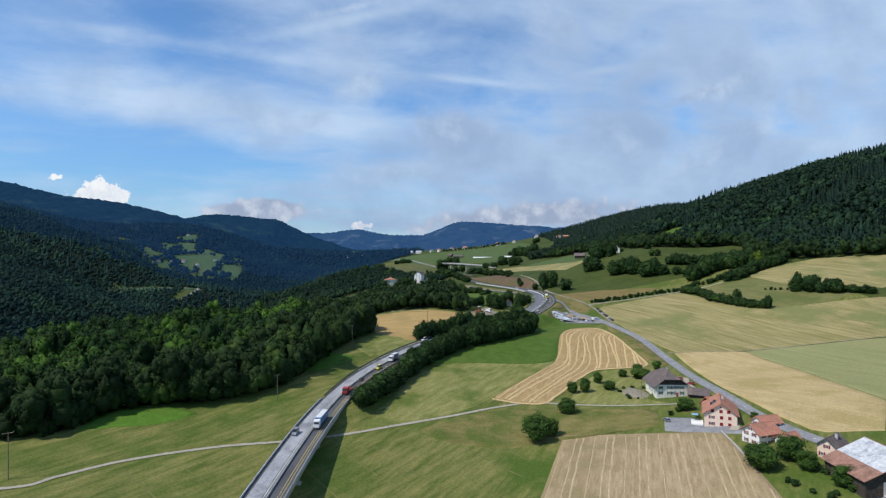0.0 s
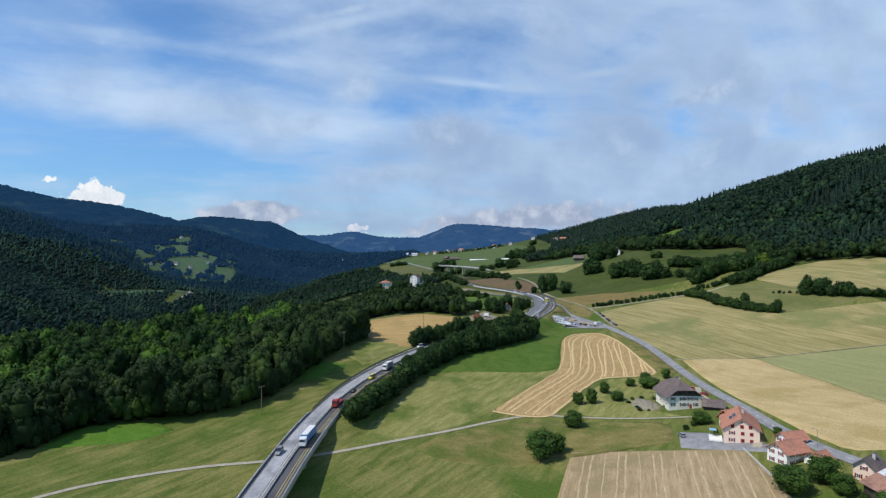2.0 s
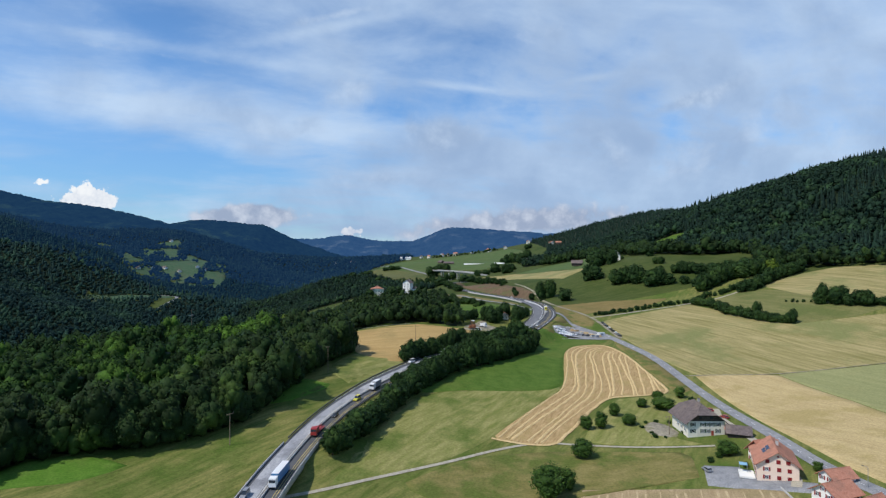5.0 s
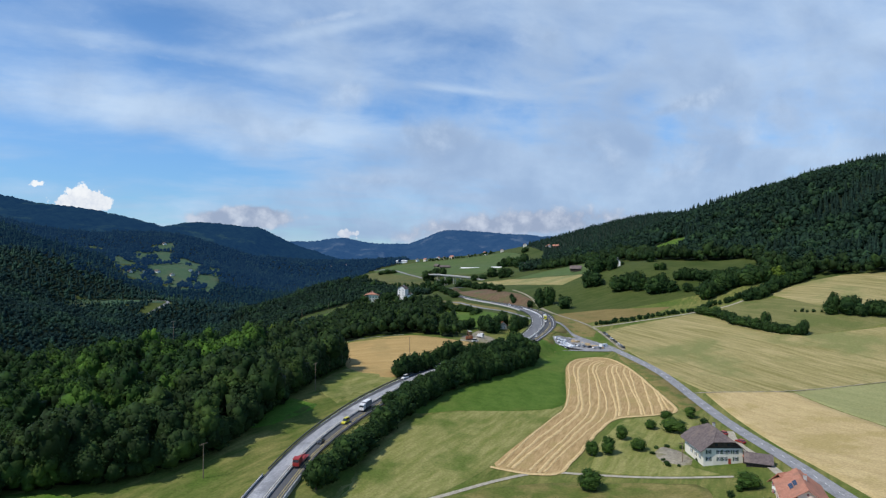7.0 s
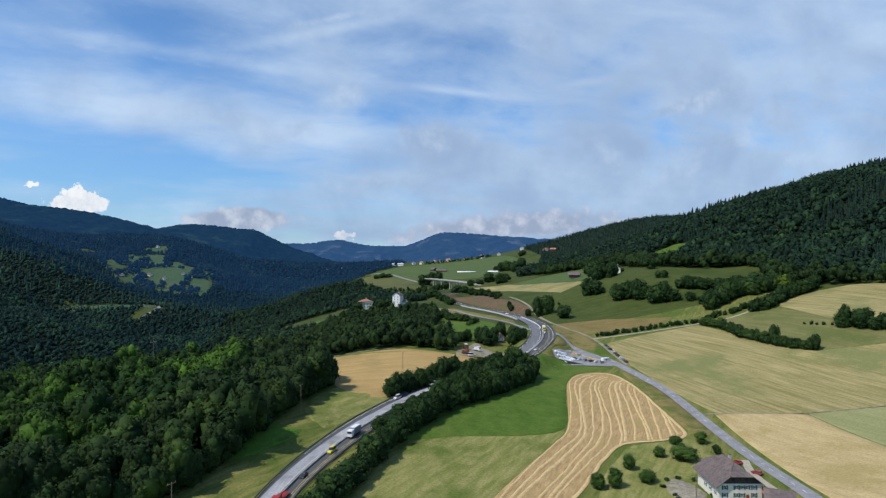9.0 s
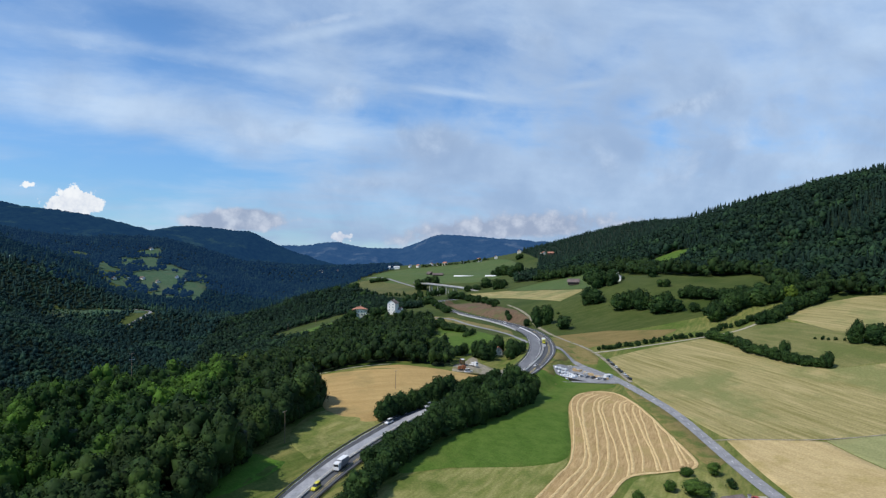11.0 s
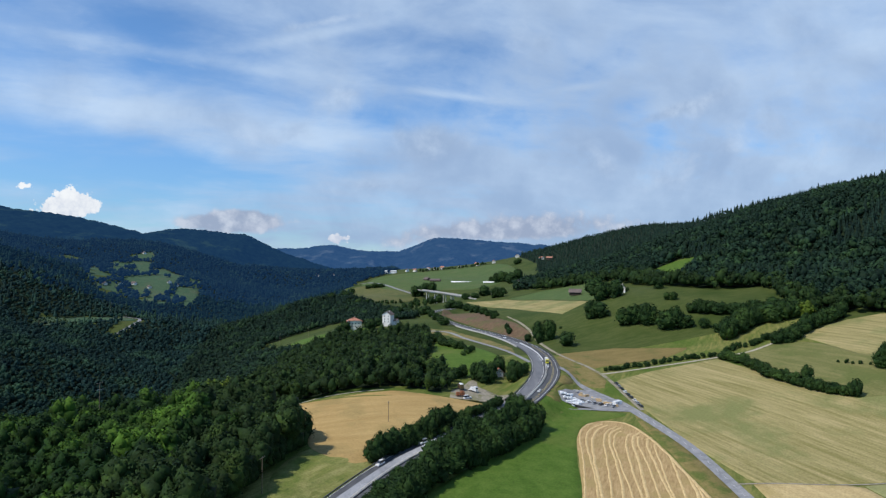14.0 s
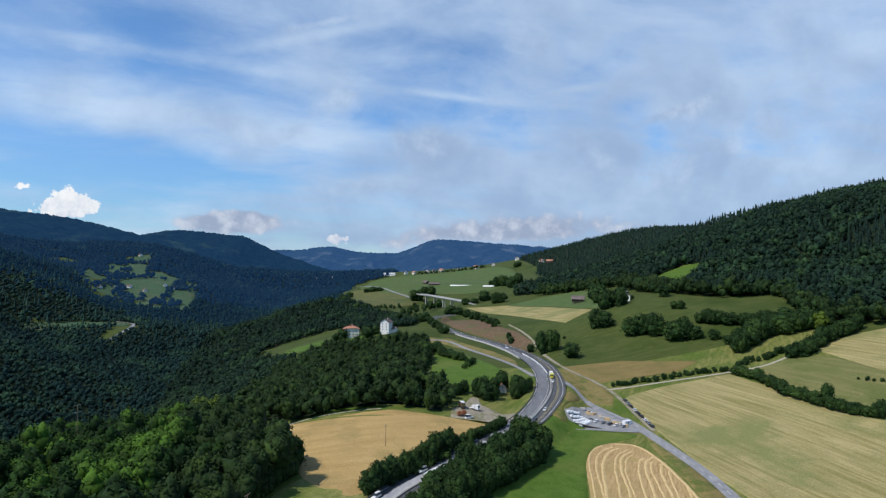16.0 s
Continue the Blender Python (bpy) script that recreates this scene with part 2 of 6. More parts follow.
M["leaf"] = mat("leaves", (0.006, 0.019, 0.004), (0.016, 0.041, 0.008), 9, 0.8, rough=0.75, bump=0.3, island=0.32, c3=(0.066, 0.136, 0.016), size3=26, cut3=(0.47, 0.68), spec=0.10)
M["leaf_fresh"] = mat("garden_leaves", (0.022, 0.050, 0.008), (0.044, 0.088, 0.013), 4, 0.6, rough=0.7, bump=0.3, island=0.35, c3=(0.064, 0.112, 0.018), size3=11, spec=0.15)
M["leaf_hill"] = mat("hillside_leaves", (0.0065, 0.019, 0.0125), (0.0175, 0.039, 0.020), 7, 0.9, rough=0.75, bump=0.3, island=0.34, c3=(0.034, 0.072, 0.024), size3=40, cut3=(0.52, 0.72), spec=0.10)
M["leaf_dark"] = mat("dark_leaves", (0.010, 0.027, 0.007), (0.025, 0.052, 0.012), 6, 0.8, rough=0.75, bump=0.3, island=0.30, c3=(0.046, 0.086, 0.018), size3=26, cut3=(0.54, 0.7), spec=0.12)
# the extra blue in these greens stands for haze across the gorge
M["leaf_far"] = mat("haze_tinted_forest", (0.0072, 0.0240, 0.0225), (0.0175, 0.0445, 0.0360), 16, 2.0, rough=0.8, bump=0.4, island=0.34, c3=(0.034, 0.076, 0.040), size3=62, cut3=(0.50, 0.68), spec=0.10)
M["needle"] = mat("needles", (0.0065, 0.0180, 0.0140), (0.0140, 0.0315, 0.0210), 11, None, rough=0.8, island=0.36, c3=(0.021, 0.044, 0.024), size3=40, cut3=(0.5, 0.7), spec=0.10)
M["leaf_mid"] = mat("spur_and_rim_shade_leaves", (0.009, 0.023, 0.006), (0.021, 0.042, 0.010), 6, 0.8, rough=0.75, bump=0.3, island=0.36, c3=(0.040, 0.072, 0.013), size3=18, cut3=(0.54, 0.70), spec=0.12)
M["bark"] = mat("bark", (0.07, 0.052, 0.036), (0.14, 0.105, 0.075), 0.4, 0.1, bump=0.03)
M["asphalt"] = mat("asphalt", (0.070, 0.074, 0.082), (0.105, 0.108, 0.116), 3, 0.4, stretch=(1, 4, 1))
M["asphalt_old"] = mat("worn_asphalt", (0.200, 0.205, 0.215), (0.285, 0.285, 0.290), 4, 0.5)
M["milled"] = mat("milled_concrete", (0.27, 0.28, 0.30), (0.38, 0.385, 0.40), 5, 0.7, stretch=(1, 6, 1), c3=(0.22, 0.225, 0.24), size3=14)
M["worn"] = mat("worn_lane_asphalt", (0.130, 0.135, 0.147), (0.19, 0.195, 0.205), 4, 0.5, stretch=(1, 5, 1))
M["light"] = mat("light_mown_grass", (0.150, 0.168, 0.042), (0.265, 0.250, 0.092), 2.6, 0.9, bump=0.08, c3=(0.10, 0.135, 0.028), size3=22, stretch=(1, 7, 1), turn=-32, cut3=(0.5, 0.66))
M["concrete"] = mat("concrete", (0.40, 0.39, 0.37), (0.52, 0.505, 0.475), 2.5, 0.3, bump=0.01)
M["gravel"] = mat("gravel", (0.31, 0.28, 0.215), (0.42, 0.385, 0.31), 1.5, 0.3, bump=0.03)
M["track"] = mat("trodden_track", (0.20, 0.18, 0.135), (0.33, 0.295, 0.23), 1.5, 0.4, bump=0.03, c3=(0.17, 0.165, 0.08), size3=9)
M["white"] = mat("white_paint", (0.74, 0.74, 0.73), (0.82, 0.82, 0.81), 0.8, rough=0.6)
M["yellow"] = mat("yellow_marking", (0.44, 0.35, 0.13), (0.56, 0.45, 0.17), 1.5, rough=0.7)
M["steel"] = mat("galvanised_steel", (0.30, 0.31, 0.32), (0.42, 0.43, 0.44), 0.6, rough=0.45, metal=0.7)
M["rail_dark"] = mat("weathered_rail", (0.10, 0.105, 0.11), (0.15, 0.155, 0.16), 0.8, rough=0.6, metal=0.4)
M["wood"] = mat("weathered_wood", (0.17, 0.125, 0.085), (0.27, 0.21, 0.15), 0.5, 0.1, bump=0.02)
# air haze over the mountain slopes, put in as blue emission
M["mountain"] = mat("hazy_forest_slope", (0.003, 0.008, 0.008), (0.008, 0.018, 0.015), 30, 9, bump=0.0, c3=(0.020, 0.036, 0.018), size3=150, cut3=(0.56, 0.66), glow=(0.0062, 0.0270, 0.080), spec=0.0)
# blue emission on these two stands for haze before the distant trees
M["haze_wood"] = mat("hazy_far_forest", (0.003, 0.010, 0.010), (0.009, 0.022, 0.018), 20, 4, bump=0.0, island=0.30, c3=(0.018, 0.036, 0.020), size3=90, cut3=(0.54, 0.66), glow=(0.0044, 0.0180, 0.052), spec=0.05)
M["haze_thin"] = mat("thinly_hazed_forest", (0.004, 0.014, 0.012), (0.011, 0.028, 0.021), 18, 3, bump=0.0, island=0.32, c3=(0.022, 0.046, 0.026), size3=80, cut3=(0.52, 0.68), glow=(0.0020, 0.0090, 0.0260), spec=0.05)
M["far_green"] = mat("far_hill_grass", (0.060, 0.100, 0.030), (0.086, 0.124, 0.040), 9, 2.0, bump=0.06, c3=(0.098, 0.118, 0.044), size3=60, cut3=(0.5, 0.68), stretch=(3, 1, 1), turn=20)
M["far_olive"] = mat("far_olive_pasture", (0.088, 0.098, 0.032), (0.125, 0.124, 0.046), 9, 2.0, bump=0.06, c3=(0.070, 0.092, 0.030), size3=50, cut3=(0.5, 0.68))
M["leaf_yellow"] = mat("yellowing_leaves", (0.070, 0.112, 0.014), (0.108, 0.152, 0.018), 3, 0.6, rough=0.7, bump=0.3, island=0.30, spec=0.12)
# grass green with some blue mixed in for the distance haze
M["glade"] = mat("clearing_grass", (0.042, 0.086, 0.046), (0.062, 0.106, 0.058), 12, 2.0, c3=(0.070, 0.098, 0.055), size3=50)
M["olive"] = mat("olive_mown_grass", (0.125, 0.132, 0.042), (0.185, 0.176, 0.068), 4, 0.9, bump=0.06, c3=(0.110, 0.128, 0.038), size3=30, stretch=(1, 9, 1), turn=17)
M["tawny"] = mat("tawny_strip", (0.165, 0.128, 0.046), (0.215, 0.162, 0.062), 5, 0.9, bump=0.08, c3=(0.140, 0.126, 0.042), size3=20, cut3=(0.52, 0.7), stretch=(4, 1, 1), turn=8)
# the same painted haze, strongest on this farthest range
M["range"] = mat("far_range_haze_glow", (0.006, 0.012, 0.014), (0.016, 0.026, 0.028), 70, 20, c3=(0.05, 0.06, 0.06), size3=200, cut3=(0.56, 0.66), glow=(0.018, 0.060, 0.165), spec=0.0)

# ---------- mesh helpers ----------


def tri_mesh(name, V, F, material, slots=None, smooth=False):
    """A mesh from arrays of corners and triangles."""
    V, F = np.asarray(V, np.float32), np.asarray(F, np.int32)
    me = bpy.data.meshes.new(name)
    me.vertices.add(len(V))
    me.vertices.foreach_set("co", V.ravel())
    me.loops.add(F.size)
    me.loops.foreach_set("vertex_index", F.ravel())
    me.polygons.add(len(F))
    me.polygons.foreach_set("loop_start", np.arange(0, F.size, F.shape[1], dtype=np.int32))
    for m_ in (material if isinstance(material, (list, tuple)) else [material]):
        me.materials.append(m_)
    if slots is not None:
        me.polygons.foreach_set("material_index", np.asarray(slots, np.int32))
    if smooth:
        me.polygons.foreach_set("use_smooth", np.ones(len(F), bool))
    me.update(calc_edges=True)
    return me


def part(name, bm, material, parent, label=""):
    """Links a bmesh as one mesh object under a thing or a part."""
    me = bpy.data.meshes.new(name)
    bmesh.ops.recalc_face_normals(bm, faces=bm.faces)
    bm.to_mesh(me)
    bm.free()
    me.materials.append(material)
    ob = new(name, me)
    ob.parent = parent
    if label:
        tagged(ob, label)
    return ob


def thing(name, x, y, z, turn=0.0, label="", category="", group=""):
    e = new(name)
    e.empty_display_size = 0.5
    e.matrix_basis = pose(x, y, z, 0, 0, turn)
    return tagged(e, label, category, group)


def box(bm, x0, x1, y0, y1, z0, z1, bevel=0.0, m=None):
    v = bmesh.ops.create_cube(bm, size=1.0, matrix=Matrix.LocRotScale(((x0 + x1) / 2, (y0 + y1) / 2, (z0 + z1) / 2), None, (x1 - x0, y1 - y0, z1 - z0)))["verts"]
    if bevel:
        es = list({e for w in v for e in w.link_edges})
        v = bmesh.ops.bevel(bm, geom=es, offset=bevel, segments=1, affect="EDGES")["verts"]
    if m is not None:
        bmesh.ops.transform(bm, matrix=m, verts=v)
    return bm


def tube(bm, p, q, r0, r1=None, n=8):
    p, q = Vector(p), Vector(q)
    d = q - p
    m = Matrix.Translation((p + q) / 2) @ d.to_track_quat("Z", "Y").to_matrix().to_4x4()
    bmesh.ops.create_cone(bm, cap_ends=True, segments=n, radius1=r0, radius2=r0 if r1 is None else r1, depth=d.length, matrix=m)
    return bm


def spline(pts, step):
    """A smooth curve through plan points, at even steps."""
    P = np.array(pts, float)
    Q = np.vstack([2 * P[0] - P[1], P, 2 * P[-1] - P[-2]])
    out = []
    for i in range(1, len(Q) - 2):
        a, b, c, d = Q[i - 1:i + 3]
        k = max(2, int(np.linalg.norm(c - b) / 1.0))
        s = np.linspace(0, 1, k, endpoint=False)[:, None]
        out.append(0.5 * (2 * b + (c - a) * s + (2 * a - 5 * b + 4 * c - d) * s ** 2 + (3 * b - a - 3 * c + d) * s ** 3))
    C = np.vstack(out + [P[-1:]])
    L_ = np.r_[0, np.cumsum(np.linalg.norm(np.diff(C, axis=0), axis=1))]
    n = max(2, int(L_[-1] / step) + 1)
    s = np.linspace(0, L_[-1], n)
    return np.stack([np.interp(s, L_, C[:, k]) for k in range(C.shape[1])], 1)


def sides(C):
    """Unit vectors to the right of a plan curve."""
    t = np.gradient(C[:, :2], axis=0)
    t /= np.linalg.norm(t, axis=1)[:, None] + 1e-9
    return np.stack([t[:, 1], -t[:, 0]], 1)


# ---------- the lie of the land ----------
RISES = []


def rise(x, y, spread, h):
    RISES.append((x, y, spread, h))


BASE = 18.70
rise(0, 180, 110, -16.7); rise(-40, 300, 55, 3.6); rise(40, 260, 60, -5.4); rise(110, 230, 70, 5.0)
rise(110, 350, 70, -6.6); rise(190, 380, 80, -8.8); rise(100, 520, 60, -7.8); rise(-10, 420, 55, 1.7)
rise(-20, 510, 55, 9.4); rise(60, 640, 70, 7.2); rise(150, 700, 70, -5.3); rise(240, 600, 65, -1.0)
rise(250, 780, 80, 22.3); rise(330, 520, 75, 7.8); rise(400, 620, 100, 7.4); rise(-100, 380, 70, 5.9)
rise(-180, 230, 110, 11.3); rise(-230, 420, 90, 26.5); rise(-100, 620, 90, 13.0); rise(-250, 750, 140, -5.9)
rise(-60, 930, 90, 18.5); rise(60, 1050, 130, -9.1); rise(220, 950, 110, 11.2); rise(-380, 1000, 200, -71.0)
rise(-600, 1250, 200, -17.4); rise(-1000, 1300, 260, -17.1); rise(-800, 1000, 200, 4.3); rise(620, 950, 200, 38.1)
rise(700, 1300, 260, 32.4); rise(420, 1200, 200, 16.5); rise(150, 1600, 300, 5.5); rise(450, 2300, 450, -17.1)
rise(-350, 1900, 350, -33.9); rise(-1100, 2700, 600, 135.9); rise(-700, 3600, 700, -61.1); rise(0, 3000, 600, 51.4)
rise(1000, 1000, 350, 155.3); rise(500, 300, 200, -6.3); rise(-500, 500, 250, -88.6); rise(0, -50, 200, -33.5)
rise(900, 2000, 450, 133.0); rise(-1300, 1000, 350, 55.9); rise(700, 650, 180, 73.0); rise(-800, 400, 300, 15.9)
rise(-450, 1550, 220, -62.3); rise(-350, 2350, 300, -57.6); rise(1050, 2700, 450, 180.6); rise(1050, 1450, 280, 93.5)
rise(330, 2050, 200, -19.9); rise(-1350, 1700, 400, 108.6); rise(-950, 2000, 300, -58.5); rise(-150, 1950, 180, 47.5)
rise(820, 950, 180, 11.2); rise(-1350, 1000, 250, 51.1); rise(520, 780, 110, -15.8); rise(-250, 1000, 140, 12.9)
rise(-650, 450, 150, 0.4); rise(750, 1600, 150, 6.8); rise(560, 2500, 220, -6.0); rise(40, 1450, 90, -19.5)
rise(-420, 900, 110, -53.4); rise(-330, 700, 90, -29.0); rise(-480, 1250, 120, -25.1); rise(-250, 620, 80, -8.1)
rise(-560, 1330, 90, 41.1); rise(-1000, 2250, 180, 15.4); rise(-750, 1900, 150, -4.8); rise(-1270, 2280, 250, -142.0)
rise(-1100, 2550, 250, 57.2); rise(-700, 2250, 180, -13.7); rise(-850, 1520, 110, 20.9); rise(-520, 1800, 150, -5.9)
rise(-690, 1270, 100, -36.3); rise(-700, 1600, 90, -16.8); rise(-1600, 2200, 350, 160.1); rise(-620, 2700, 250, -110.1)
rise(860, 1280, 140, -12.9); rise(-720, 2060, 120, 27.7); rise(-840, 1780, 100, -40.1); rise(-400, 2000, 130, -38.5)
rise(700, 1460, 110, -8.0); rise(770, 1590, 120, 18.4); rise(-230, 1500, 110, 37.3)

# the motorway: plan and level along its middle
MOTORWAY = spline([(-52, 20, -13), (-54.5, 110, -8.6), (-55, 183, -4.7), (-54, 236, -1.7), (-51.5, 272, 0.4), (-46, 310, 2.9), (-37, 343, 5.1), (-24.5, 375, 7.2),
                   (-4, 412, 9.7), (17, 438, 11.3), (57, 488, 14.4), (77, 517, 16.8), (95, 560, 20.4), (105, 615, 22.1), (107, 673, 22.2),
                   (101, 738, 21.4), (86, 800, 20.9), (63, 860, 21.0), (43, 915, 22.6), (28, 968, 25.0), (22, 1010, 26.0), (34, 1060, 26.0), (60, 1110, 25.0)], 4.0)
MW_SIDE = sides(MOTORWAY)
MW_WIDE = np.interp(MOTORWAY[:, 1], [0, 420, 500, 560, 700, 800, 880], [0, 0, 2.8, 3.8, 3.4, 1.6, 0])     # extra width on either hand
MW_MORE = np.interp(MOTORWAY[:, 1], [300, 375, 450, 520], [0, 4.2, 4.2, 0])                                # extra width on the right hand alone
ABUTMENT = 281.0


def land(x, y):
    """Height of the open land, before the motorway's banks."""
    x, y = np.asarray(x, float), np.asarray(y, float)
    z = np.full(x.shape, BASE)
    for a, b, s, h in RISES:
        z = z + h * np.exp(-((x - a) ** 2 + (y - b) ** 2) / (2.0 * s * s))
    return z


def height(x, y):
    x, y = np.atleast_1d(np.asarray(x, float)), np.atleast_1d(np.asarray(y, float))
    z = land(x, y)
    near = np.where((x > -110) & (x < 170) & (y > 240) & (y < 1150))[0]
    on = np.where(MOTORWAY[:, 1] > ABUTMENT - 4)[0]
    for k in range(0, len(near), 20000):
        i = near[k:k + 20000]
        d = np.hypot(x[i, None] - MOTORWAY[None, on, 0], y[i, None] - MOTORWAY[None, on, 1])
        j = d.argmin(1)
        dist, lvl, wide = d[np.arange(len(i)), j], MOTORWAY[on[j], 2], MW_WIDE[on[j]]
        w = 1 - np.clip((dist - (8.5 + wide)) / 13.0, 0, 1)
        w = w * w * (3 - 2 * w)
        z[i] = z[i] * (1 - w) + (lvl - 0.35) * w
    # the bank ends under the viaduct's deck
    deck = np.where((MOTORWAY[:, 1] > 200) & (MOTORWAY[:, 1] <= ABUTMENT))[0]
    i = np.where((x > -90) & (x < -20) & (y > 190) & (y < 286))[0]
    if len(i):
        d = np.hypot(x[i, None] - MOTORWAY[None, deck, 0], y[i, None] - MOTORWAY[None, deck, 1])
        j = d.argmin(1)
        z[i] = np.where(d.min(1) < 11, np.minimum(z[i], MOTORWAY[deck[j], 2] - 0.8), z[i])
    return z


def height1(x, y):
    return float(height(np.array([x]), np.array([y]))[0])


# ---------- where the woods stand ----------


def inside(poly, x, y):
    poly = np.array(poly, float)
    r = np.zeros(np.shape(x), bool)
    for (x0, y0), (x1, y1) in zip(poly, np.roll(poly, -1, 0)):
        hit = (y0 > y) != (y1 > y)
        r ^= hit & (x < (x1 - x0) * (y - y0) / (y1 - y0 + 1e-12) + x0)
    return r


NEAR_WOOD = [(-151, 230), (-144, 250), (-135, 260), (-114, 267), (-90, 281), (-77, 300), (-69, 345), (-57, 405), (-50, 432), (-62, 448), (-98, 488), (-115, 540), (-210, 560), (-300, 470),
             (-330, 330), (-300, 235), (-200, 220)]
MID_WOOD = [(-74, 506), (-42, 511), (-13, 522), (21, 512), (31, 540), (24, 560), (6, 574), (9, 621), (14, 700), (18, 790), (4, 835), (-24, 832), (-45, 822), (-75, 838),
            (-110, 868), (-150, 820), (-140, 640), (-110, 540)]
GORGE_WOOD = [(-110, 545), (-140, 640), (-150, 780), (-140, 868), (-200, 965), (-235, 1030), (-240, 1100), (-130, 1170), (-60, 1020), (-10, 960), (5, 1080), (-20, 1180), (-60, 1290),
              (-110, 1420), (-160, 1500), (-205, 1836), (-250, 2200), (-285, 2600), (-215, 2670), (-120, 2740), (-100, 3500), (-1500, 3500), (-2300, 2200), (-1900, 600), (-900, 200), (-560, 160), (-300, 225), (-330, 330), (-300, 470), (-210, 560)]
HILL_WOOD = [(175, 1250), (215, 1180), (280, 1050), (305, 1000), (300, 870), (318, 792), (380, 768), (362, 690), (360, 640), (382, 600), (425, 566), (600, 500), (1000, 420), (1500, 700), (1500, 1800),
             (1400, 2900), (480, 2900), (400, 2500), (400, 2150), (330, 1800), (330, 1480), (230, 1420)]
GLADES = [[(-1010, 1940), (-1060, 2135), (-1075, 2290), (-955, 2320), (-835, 2200), (-705, 2095), (-680, 2015), (-655, 1933), (-630, 1850), (-625, 1760), (-740, 1745), (-800, 1780), (-850, 1790), (-920, 1850)],
          [(-1270, 2180), (-1255, 2310), (-1170, 2270), (-1175, 2180)], [(-1074, 2390), (-1030, 2475), (-980, 2385), (-1005, 2335)],
          [(-560, 1250), (-545, 1330), (-568, 1390), (-625, 1428), (-645, 1412), (-590, 1372), (-578, 1260)], [(-730, 1290), (-738, 1330), (-650, 1385), (-585, 1372), (-572, 1345), (-650, 1335)],
          [(312, 900), (330, 960), (352, 1005), (398, 1020), (412, 985), (372, 935), (336, 896)]]


def wooded(x, y):
    r = inside(NEAR_WOOD, x, y) | inside(MID_WOOD, x, y) | inside(GORGE_WOOD, x, y) | inside(HILL_WOOD, x, y)
    for g in GLADES:
        r &= ~inside(g, x, y)
    return r


# ---------- the ground, one sheet to the horizon ----------


def stations(parts_):
    out = [parts_[0][0]]
    for a, b, d in parts_:
        n = max(1, int(round((b - a) / d)))
        out += list(np.linspace(a, b, n + 1)[1:])
    return np.array(out)


def build_ground():
    X = stations([(-5000, -2400, 260), (-2400, -900, 60), (-900, -220, 22), (-220, 330, 4.5), (330, 620, 12), (620, 1600, 40), (1600, 5000, 260)])
    Y = stations([(-1200, -100, 120), (-100, 140, 20), (140, 640, 4.5), (640, 1150, 8.5), (1150, 1700, 20), (1700, 3000, 50), (3000, 5200, 150)])
    gx, gy = np.meshgrid(X, Y)
    gz = height(gx.ravel(), gy.ravel())
    V = np.stack([gx.ravel(), gy.ravel(), gz], 1)
    nx, ny = len(X), len(Y)
    i = (np.arange(ny - 1)[:, None] * nx + np.arange(nx - 1)[None]).ravel()
    Q = np.stack([i, i + 1, i + nx + 1, i + nx], 1)
    c = V[Q].mean(1)
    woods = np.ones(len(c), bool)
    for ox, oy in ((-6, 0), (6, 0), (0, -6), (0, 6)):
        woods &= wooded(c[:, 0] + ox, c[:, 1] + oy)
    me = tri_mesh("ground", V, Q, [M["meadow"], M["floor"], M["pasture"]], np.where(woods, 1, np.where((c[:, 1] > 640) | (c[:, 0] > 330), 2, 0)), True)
    tagged(new("ground", me), "valley meadows, pasture and woodland floor", "ground", kind="structure")


build_ground()


def mountain(name, crest, slope, material, depth, label):
    """A wooded range: a crest line, with spurs down both sides."""
    C = spline(crest, 9.0)
    rows = np.r_[np.arange(-depth, 1, 13.0), 0.0, 150.0]
    V = []
    rnd = random.Random(len(name))
    ph = [rnd.uniform(0, 6.28) for _ in range(6)]
    s = np.arange(len(C)) * 9.0
    for r in rows:
        fall = abs(r) * slope
        spur = (np.sin(s / 170 + ph[0]) + 0.6 * np.sin(s / 83 + ph[1]) + 0.35 * np.sin(s / 37 + ph[2])) * min(1.0, abs(r) / 400.0) * 22.0
        rough = np.array([noise.noise(Vector((a / 60.0, r / 60.0, ph[3]))) for a in s]) * 6.0 + np.array([noise.noise(Vector((a / 14.0, r / 11.0, ph[4]))) for a in s]) * 8.0
        V.append(np.stack([C[:, 0], C[:, 1] + r, C[:, 2] + 10.0 - fall + spur + rough], 1))
    V = np.vstack(V)
    n = len(C)
    i = (np.arange(len(rows) - 1)[:, None] * n + np.arange(n - 1)[None]).ravel()
    me = tri_mesh(name, V, np.stack([i, i + 1, i + n + 1, i + n], 1), material, smooth=True)
    tagged(new(name, me), label, "mountain", kind="structure")


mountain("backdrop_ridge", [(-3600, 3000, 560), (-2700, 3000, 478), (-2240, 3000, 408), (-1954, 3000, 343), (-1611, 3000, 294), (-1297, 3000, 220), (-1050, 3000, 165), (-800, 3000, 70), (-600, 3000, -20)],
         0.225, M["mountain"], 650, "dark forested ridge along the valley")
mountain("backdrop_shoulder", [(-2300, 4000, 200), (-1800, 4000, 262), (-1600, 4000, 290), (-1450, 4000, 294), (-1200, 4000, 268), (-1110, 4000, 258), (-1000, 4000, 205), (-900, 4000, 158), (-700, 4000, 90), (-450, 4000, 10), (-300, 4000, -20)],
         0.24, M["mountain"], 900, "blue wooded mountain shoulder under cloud")
